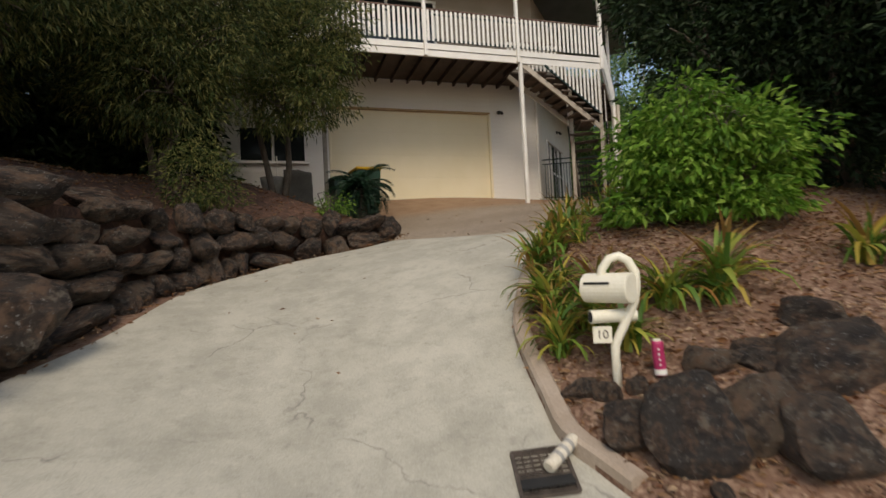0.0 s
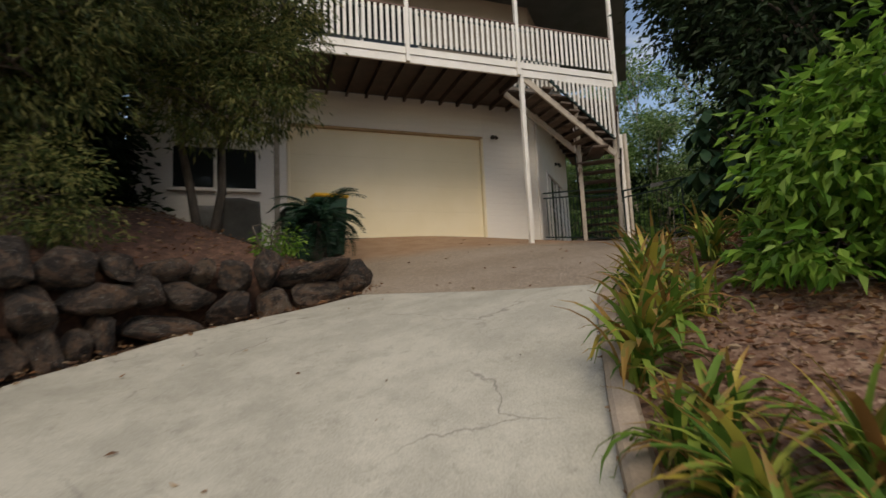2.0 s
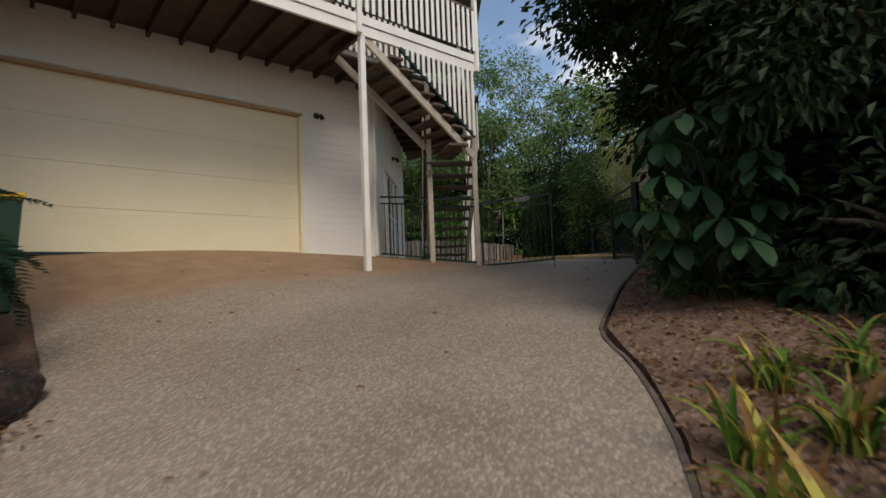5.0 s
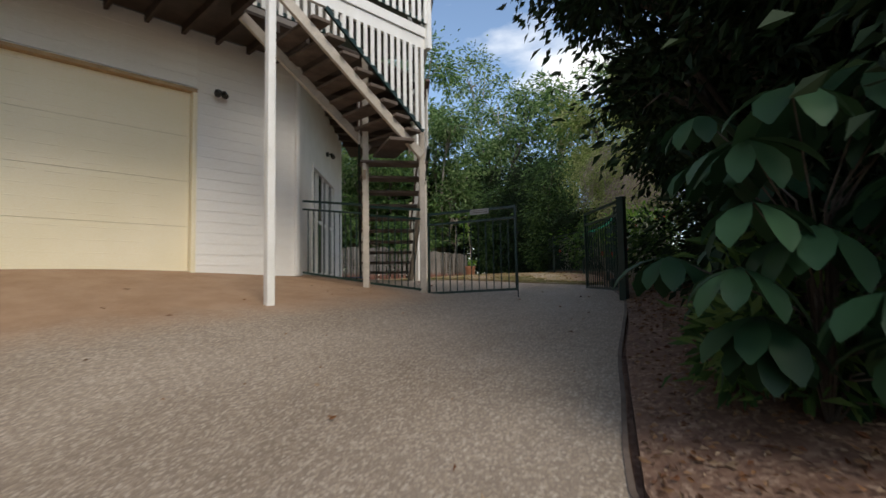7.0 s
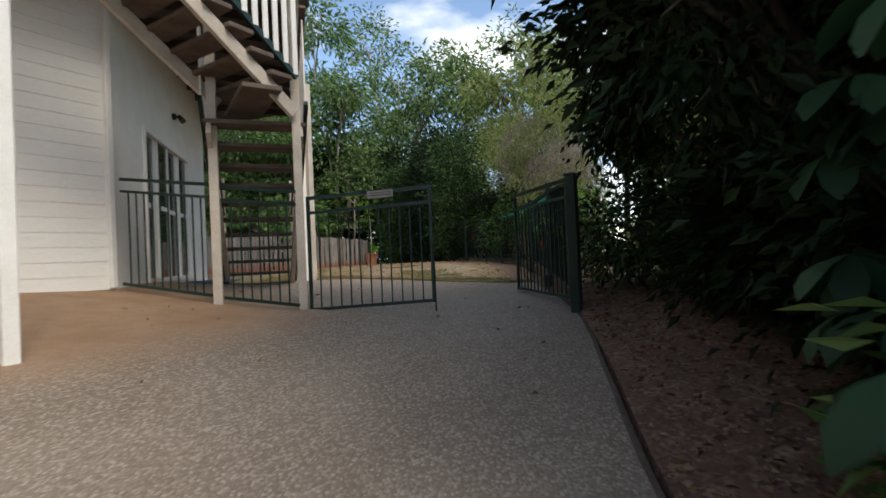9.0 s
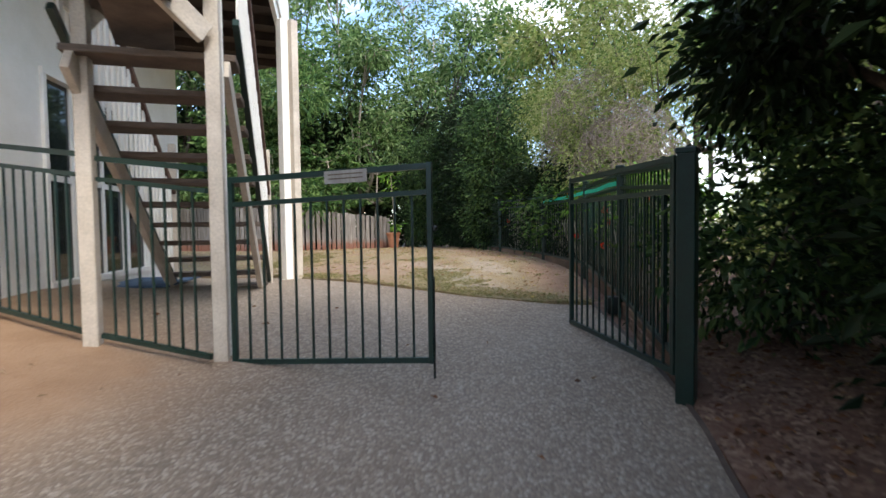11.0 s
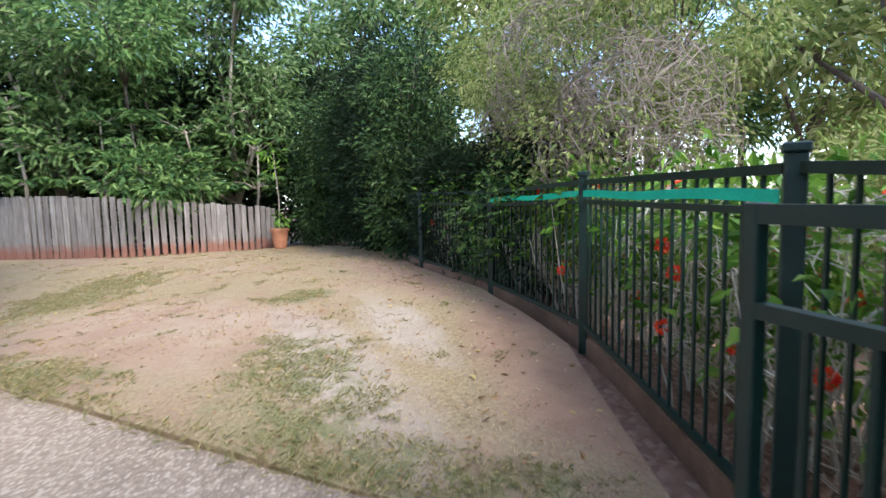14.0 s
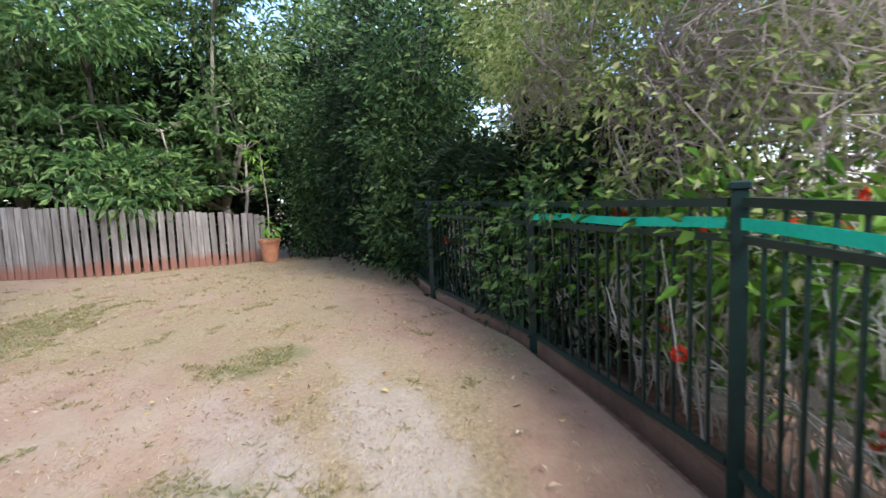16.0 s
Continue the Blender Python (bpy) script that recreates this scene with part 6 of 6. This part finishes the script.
# ---- letterbox and small things ----
def letterbox():
    base = Vector((2.60, 2.22, bed_height(2.60, 2.22) - 0.11))
    root = thing("letterbox", base, "cream metal letterbox on a hooked pipe stand with a number plate", "letterbox")
    q = Vector((0.864, -0.5, 0))          # across the picture as one comes up the drive
    up = Vector((0, 0, 1))
    pts = [base - up * 0.1, base + up * 0.36]
    for a in range(0, 11):
        t = a / 10
        ang = -0.5 * math.pi + 1.62 * math.pi * t
        pts.append(base + q * (0.02 + 0.115 * math.cos(ang) * (1 if t > 0.3 else 0.9) + 0.02) + up * (0.735 + 0.19 * math.sin(ang) + 0.0) if t > 0.12 else base + q * (0.02 + 0.06 * t / 0.12) + up * (0.41 + 0.12 * t / 0.12))
    part("stand", tube(bmesh.new(), pts, 0.028, 12), M_ENAMEL, root, smooth=True)
    c = base + up * 0.725 - q * 0.02
    ax = (q * 0.85 - Vector((0.5, 0.864, 0)) * 0.55).normalized()
    body = part("box", tube(bmesh.new(), [c - ax * 0.155, c - ax * 0.15, c + ax * 0.15, c + ax * 0.155], [0.085, 0.095, 0.095, 0.085], 24), M_ENAMEL, root, smooth=False)
    f = Vector((-0.5, -0.864, 0))
    g = Vector((ax.y, -ax.x, 0))
    part("slot", beam(bmesh.new(), c - ax * 0.12 + g * 0.088 + up * 0.035, c + ax * 0.05 + g * 0.088 + up * 0.035, 0.02, 0.014), M_DARK, body, "dark mail slot")
    c2 = base + up * 0.55 - q * 0.01
    ax = (q * 0.92 + Vector((0.5, 0.864, 0)) * 0.3).normalized()
    part("paper_tube", tube(bmesh.new(), [c2 - ax * 0.14, c2 + ax * 0.15], 0.042, 18), M_ENAMEL, root)
    part("tube_mouth", tube(bmesh.new(), [c2 - ax * 0.142, c2 - ax * 0.139], 0.035, 18), M_DARK, root)
    p = base + up * 0.435 - q * 0.075
    plate = part("number_plate", box(bmesh.new(), p + f * 0.02, (0.115, 0.006, 0.105), math.atan2(q.y, q.x), bevel=0.002), M_ENAMEL, root)
    cu = bpy.data.curves.new("number", "FONT")
    cu.body, cu.size, cu.extrude, cu.align_x, cu.align_y = "10", 0.075, 0.001, "CENTER", "CENTER"
    tmp = new("number_text", cu)
    me = bpy.data.meshes.new_from_object(tmp)
    bpy.data.objects.remove(tmp)
    me.materials.clear()
    me.materials.append(M_STEEL)
    ob = new("number", me)
    ob.parent = plate
    ob.matrix_local = Matrix.Translation(p + f * 0.025 - base) @ Matrix.Rotation(math.atan2(q.y, q.x), 4, "Z") @ Matrix.Rotation(radians(90), 4, "X")
    tagged(ob, "dark house number")


letterbox()


def spray_can():
    b = Vector((2.83, 2.1, bed_height(2.83, 2.1) + 0.02))
    root = thing("drink_can", b, "tall magenta and white printed can standing among the rocks", "can")
    u = Vector((-0.05, 0.03, 1)).normalized()
    part("body", tube(bmesh.new(), [b, b + u * 0.006, b + u * 0.2, b + u * 0.212], [0.033, 0.036, 0.036, 0.028], 20), M_PINK, root, smooth=False)
    part("label", tube(bmesh.new(), [b + u * 0.006, b + u * 0.04], 0.0368, 20), M_WHITE, root, "white band")
    for k in range(4):
        part("print", box(bmesh.new(), b + u * (0.07 + 0.032 * k) + Vector((-0.018, -0.0325, 0)), (0.03, 0.004, 0.012), 0.5), M_WHITE, root, "white unreadable print")
    part("top", tube(bmesh.new(), [b + u * 0.212, b + u * 0.222], [0.026, 0.024], 20), M_ENAMEL, root)


spray_can()


def drain():
    c = Vector((1.92, 1.96, land(1.92, 1.96) + 0.012))
    root = thing("drain_grate", c, "rusty steel drain grate set in the driveway beside the kerb", "drain grate")
    sx = (land(2.0, 1.88) - land(1.7, 1.88)) / 0.3
    sy = (land(1.86, 2.0) - land(1.86, 1.7)) / 0.3

    def pt(u, v, h=0.0):
        u, v = 0.86 * (u * 0.96 + v * 0.28), 0.86 * (v * 0.96 - u * 0.28)
        return Vector((c.x + u, c.y + v, c.z + u * sx + v * sy + h))
    part("pit", beam(bmesh.new(), pt(-0.16, 0, -0.014), pt(0.16, 0, -0.014), 0.30, 0.004), M_DARK, root)
    for v in (-0.19, 0.19):
        part("frame", beam(bmesh.new(), pt(-0.17, v), pt(0.17, v), 0.02, 0.02), M_STEEL, root)
    for u in (-0.17, 0.17):
        part("frame", beam(bmesh.new(), pt(u, -0.19), pt(u, 0.19), 0.02, 0.02), M_STEEL, root)
    for k in range(9):
        v = -0.16 + 0.04 * k
        part("bar", beam(bmesh.new(), pt(-0.16, v), pt(0.16, v), 0.008, 0.016), M_STEEL, root)
    for k in range(5):
        u = -0.11 + 0.055 * k
        part("bar", beam(bmesh.new(), pt(u, -0.18, -0.003), pt(u, 0.18, -0.003), 0.008, 0.012), M_STEEL, root)
    a, b = pt(0.02, -0.05, 0.045), pt(0.24, 0.14, 0.07)
    nr = thing("newspaper", (a + b) / 2, "rolled newspaper in plastic lying on the drain grate", "newspaper")
    part("roll", tube(bmesh.new(), [a, a.lerp(b, 0.03), a.lerp(b, 0.97), b], [0.03, 0.036, 0.036, 0.03], 14), M_PAPER, nr)
    d = (b - a).normalized()
    for k in range(3):
        q = a.lerp(b, 0.3 + 0.2 * k)
        part("print", tube(bmesh.new(), [q, q + d * 0.025], 0.0366, 14), M_CURTAIN, nr, "grey band of unreadable print")


drain()


def wheelie_bin(x, y, z, rz, lid, label):
    root = thing("wheelie_bin", (x, y, z), label, "wheelie bin", "wheelie bins")
    bm = bmesh.new()
    lo = [(-0.21, -0.24), (0.21, -0.24), (0.21, 0.24), (-0.21, 0.24)]
    rows = [[bm.verts.new((u * s, v * s, h)) for u, v in lo] for s, h in ((1.0, 0.03), (1.12, 0.5), (1.26, 0.92))]
    for r0, r1 in zip(rows, rows[1:]):
        for j in range(4):
            bm.faces.new((r0[j], r0[(j + 1) % 4], r1[(j + 1) % 4], r1[j]))
    bm.faces.new(rows[0][::-1])
    bm.faces.new(rows[-1])
    bmesh.ops.bevel(bm, geom=[e for e in bm.edges if abs(e.verts[0].co.z - e.verts[1].co.z) > 0.2], offset=0.03, segments=2, affect="EDGES")
    m = Matrix.Translation((x, y, z)) @ Matrix.Rotation(rz, 4, "Z")
    bm.transform(m)
    part("body", bm, M_BINGRN, root)
    bm = box(bmesh.new(), (0, 0.0, 0.95), (0.56, 0.66, 0.06), bevel=0.02)
    bm.transform(m)
    part("lid", bm, lid, root, "hinged lid")
    bm = tube(bmesh.new(), [(-0.22, 0.34, 0.93), (0.22, 0.34, 0.93)], 0.016, 8)
    bm.transform(m)
    part("handle", bm, M_BINGRN, root)
    for u in (-0.23, 0.23):
        bm = tube(bmesh.new(), [(u - 0.03, 0.22, 0.1), (u + 0.03, 0.22, 0.1)], 0.1, 16)
        bm.transform(m)
        part("wheel", bm, M_BLACK, root)


for x, y, l, t in ((2.34, 10.2, M_YELLOW, "dark green wheelie bin with a yellow lid behind the cycad"), (1.95, 10.85, M_BINGRN, "dark green wheelie bin beside the deck post")):
    wheelie_bin(x, y, land(x, y) + 0.3 if l == M_YELLOW else land(x, y) + 0.1, 0.15, l, t)


def covered_barbecue():
    x, y = 1.02, 11.95
    z = bank_top(x, y)
    root = thing("covered_barbecue", (x, y, z), "barbecue under a sagging grey tarpaulin cover", "barbecue")
    bm = bmesh.new()
    bmesh.ops.create_cube(bm, size=1.0, matrix=Matrix.Translation((x, y, z + 0.68)) @ Matrix.Diagonal((0.62, 0.55, 0.86, 1)))
    bmesh.ops.subdivide_edges(bm, edges=bm.edges, cuts=11, use_grid_fill=True)
    for v in bm.verts:
        t = (v.co.z - z - 0.25) / 0.86
        k = 1 + 0.08 * (1 - t) + 0.07 * noise.noise(v.co * 4) + 0.03 * noise.noise(v.co * 11)
        v.co.x, v.co.y = x + (v.co.x - x) * k, y + (v.co.y - y) * k
        if t > 0.85:
            v.co.z -= 0.22 * max(0, v.co.x - x) + 0.06 * noise.noise(v.co * 3)
    part("cover", bm, M_CANVAS, root, "sagging grey tarpaulin", smooth=True)
    for u in (-0.24, 0.24):
        for v in (-0.2, 0.2):
            part("leg", box(bmesh.new(), (x + u, y + v, z + 0.13), (0.04, 0.04, 0.3)), M_STEEL, root)
    part("shelf", box(bmesh.new(), (x, y, z + 0.16), (0.5, 0.42, 0.025)), M_STEEL, root)


def laundry_tub():
    x, y = 0.46, 11.98
    z = bank_top(x, y)
    root = thing("laundry_tub", (x, y, z), "old pale grey laundry tub on a stand against the wall", "tub")
    bm = bmesh.new()
    rings = []
    for w, d, h in ((0.13, 0.13, 0.28), (0.20, 0.19, 0.34), (0.26, 0.23, 0.60), (0.29, 0.26, 0.76), (0.27, 0.24, 0.77), (0.23, 0.20, 0.55)):
        rings.append([bm.verts.new((x + w * math.copysign(abs(math.cos(a)) ** 0.6, math.cos(a)), y + d * math.copysign(abs(math.sin(a)) ** 0.6, math.sin(a)), z + h)) for a in (2 * math.pi * (q + 0.5) / 20 for q in range(20))])
    for r0, r1 in zip(rings, rings[1:]):
        for q in range(20):
            bm.faces.new((r0[q], r0[(q + 1) % 20], r1[(q + 1) % 20], r1[q]))
    bm.faces.new(rings[0][::-1])
    bm.faces.new(rings[-1])
    part("bowl", bm, M_TUB, root, smooth=True)
    for u in (-0.12, 0.12):
        part("leg", tube(bmesh.new(), [(x + u, y, z - 0.03), (x + u * 0.8, y, z + 0.31)], 0.02, 8), M_STEEL, root)
    part("tap_pipe", tube(bmesh.new(), [(x + 0.1, y + 0.3, z - 0.02), (x + 0.1, y + 0.3, z + 1.35)], 0.018, 8), M_WHITE, root, "white pipe")


covered_barbecue()
laundry_tub()


def pot():
    x, y = 18.63, 18.7
    b = Vector((x, y, land(x, y) + 0.02))
    root = thing("potted_tree", b, "terracotta pot with a thin young tree beside the palings", "potted plant")
    up = Vector((0, 0, 1))
    part("pot", tube(bmesh.new(), [b, b + up * 0.02, b + up * 0.40, b + up * 0.405, b + up * 0.46, b + up * 0.47], [0.13, 0.14, 0.19, 0.215, 0.215, 0.19], 20), M_TERRA, root)
    part("stem", tube(bmesh.new(), [b + up * 0.45, b + up * 1.1 + Vector((0.03, 0, 0)), b + up * 2.2 + Vector((-0.05, 0.03, 0))], [0.018, 0.014, 0.006], 6), M_PALEB, root)
    P, W, S = foliage([(x, y, b.z + 2.1, 0.35, 0.35, 0.4), (x, y, b.z + 0.7, 0.15, 0.15, 0.15)], 70, 0.17, 0.18, 16, 0.5, 0.3, 6)
    ob = new("leaves", leaf_mesh("leaves", P - np.array(b), W, S, S * 0.4, L_BRIGHT, seed=6))
    ob.parent = root


pot()
ob = part("door_mat", box(bmesh.new(), (*cpt(2.0, 0.55), land(*cpt(2.0, 0.55)) + 0.014), (1.1, 0.7, 0.02), CAZ, bevel=0.005), M_MAT)
tagged(ob, "blue mat on the paving outside the sliding door", "mat")


# ---- litter, grass, boards ----
def scatter(name, n, area, f, size, ratio, material, label, category, seed, flat=True, ok=None):
    q = np.random.default_rng(seed)
    P = []
    while len(P) < n:
        x, y = q.uniform(area[0], area[1]), q.uniform(area[2], area[3])
        if ok is None or ok(x, y):
            P.append((x, y, f(x, y) + 0.008))
    P = np.array(P)
    a = q.uniform(0, 2 * math.pi, n)
    if flat:
        W = np.stack([np.cos(a), np.sin(a), q.uniform(-0.05, 0.35, n)], 1)
    else:
        W = np.stack([np.cos(a), np.sin(a), q.uniform(0.25, 0.9, n)], 1)
    S = size * q.uniform(0.5, 1.4, n)
    ob = new(name, leaf_mesh(name, P, W, S, S * ratio, material, seed=seed))
    return tagged(ob, label, category, kind="stuff")


def inside(poly):
    def test(x, y):
        c = False
        for k in range(len(poly)):
            (ax, ay), (bx, by) = poly[k - 1], poly[k]
            if (ay > y) != (by > y) and x < (bx - ax) * (y - ay) / (by - ay) + ax:
                c = not c
        return c
    return test


BED = inside(KERB[::4] + [(4.6, 5.58), (5.56, 6.4), (5.95, 6.75), (6.92, 7.23), (8.77, 8.06), (10.2, 8.72), (11.9, 9.6), (11.5, 4.0), (7.0, 0.5)])
scatter("bark_chips", 14000, (2.2, 11.5, 0.6, 9.5), lambda x, y: bed_height(x, y) + 0.004, 0.045, 0.45, L_LITTER, "bark chips and dead leaves over the garden bed", "leaf litter", 1, ok=BED)
scatter("bark_chips", 7000, (2.2, 6.0, 0.4, 5.5), lambda x, y: bed_height(x, y) + 0.006, 0.055, 0.4, L_LITTER, "dry bark chips and curled leaves near the kerb", "leaf litter", 11, ok=BED)
BANKIN = inside(BANK_EDGE + [(1.3, 13.0), (-5.0, 13.0), (-5.0, 2.0)])
scatter("leaf_litter", 9000, (-5, 2.6, 2.0, 12.8), bank_top, 0.06, 0.4, L_LITTER, "red-brown leaf litter over the bank", "leaf litter", 2, ok=BANKIN)
scatter("leaf_litter", 750, (-1.5, 2.9, 3.5, 10.0), lambda x, y: land(x, y) + 0.004, 0.05, 0.4, L_LITTER, "fallen leaves gathered along the foot of the rock wall", "leaf litter", 3, ok=lambda x, y: seg_dist(x, y, WALL_LINE[::6]) < 0.32)
scatter("leaf_litter", 120, (0.0, 11.0, 2.0, 12.5), lambda x, y: land(x, y) + 0.004, 0.05, 0.4, L_LITTER, "a few fallen leaves on the drive", "leaf litter", 4, ok=lambda x, y: not BED(x, y) and not BANKIN(x, y))
LAWN = inside(YARD + [(13.72, 10.95), (15.0, 12.2), (16.2, 13.8), (19.0, 16.2), (19.2, 18.8), (17.5, 20.0), (15.0, 23.0), (11.6, 25.0)])


def tufty(x, y):
    """Grass stands in ragged ovals of the lawn, thinning out towards their edges."""
    if not LAWN(x, y):
        return False
    best = 9.0
    for cx, cy, rx, ry, turn in GREEN_SPOTS:
        dx, dy = x - cx, y - cy
        u, v = dx * math.cos(turn) + dy * math.sin(turn), -dx * math.sin(turn) + dy * math.cos(turn)
        best = min(best, math.hypot(u / rx, v / ry))
    n = 0.6 * noise.noise((x * 3.1, y * 3.1, 9.0)) + 0.5 * noise.noise((x * 9, y * 9, 3.0))
    return n > 0.75 * best - 0.62 or n > 0.36


scatter("grass", 26000, (11.4, 19.3, 9.9, 22), lambda x, y: land(x, y) + 0.012, 0.035, 0.16, L_GRASS, "sparse dry and green grass tufts on the lawn", "grass", 5, flat=False, ok=tufty)
scatter("dry_grass", 15000, (11.4, 19.3, 9.9, 20), lambda x, y: land(x, y) + 0.014, 0.032, 0.16, L_STRAW, "thin straw-coloured dry grass over the lawn", "grass", 12, flat=False, ok=lambda x, y: LAWN(x, y) and noise.noise((x * 1.1, y * 1.1, 6.0)) + 0.5 * noise.noise((x * 4, y * 4, 8.0)) > -0.12)
scatter("leaf_litter", 900, (11.6, 19.3, 9.9, 24), lambda x, y: land(x, y) + 0.03, 0.045, 0.45, L_STRAW, "dry leaves strewn over the lawn", "leaf litter", 6, ok=lambda x, y: LAWN(x, y) and (seg_dist(x, y, F) < 0.9 or noise.noise((x, y, 2)) > 0.1))

scatter("grass", 650, (11.3, 12.3, 9.9, 14.5), lambda x, y: land(x, y) + 0.015, 0.06, 0.12, L_GRASS, "fringe of longer grass along the paving edge", "grass", 8, flat=False, ok=lambda x, y: seg_dist(x, y, YARD) < 0.09)
BOARD_MESH = {}


def boards(wall, x0, x1, z0, z1):
    """Overlapping weatherboards on a stretch of the front wall."""
    L = round(x1 - x0, 3)
    if L not in BOARD_MESH:
        me = bpy.data.meshes.new("board")
        bm = bmesh.new()
        prof = [(-0.002, 0), (-0.018, 0), (-0.012, 0.152), (-0.002, 0.152)]
        a = [bm.verts.new((-L / 2, y, z)) for y, z in prof]
        b = [bm.verts.new((L / 2, y, z)) for y, z in prof]
        for j in range(4):
            bm.faces.new((a[j], a[(j + 1) % 4], b[(j + 1) % 4], b[j]))
        bm.faces.new(a[::-1])
        bm.faces.new(b)
        bmesh.ops.recalc_face_normals(bm, faces=bm.faces)
        bm.to_mesh(me)
        bm.free()
        me.materials.append(M_BOARD)
        BOARD_MESH[L] = me
    z = z0
    while z < z1 - 0.1:
        ob = new("board", BOARD_MESH[L])
        ob.parent = wall
        ob.location = ((x0 + x1) / 2, WALL_Y + 0.02, z)
        z += 0.15


for w, x0, x1, z0, z1 in front_walls:
    boards(w, x0, x1, z0, z1)
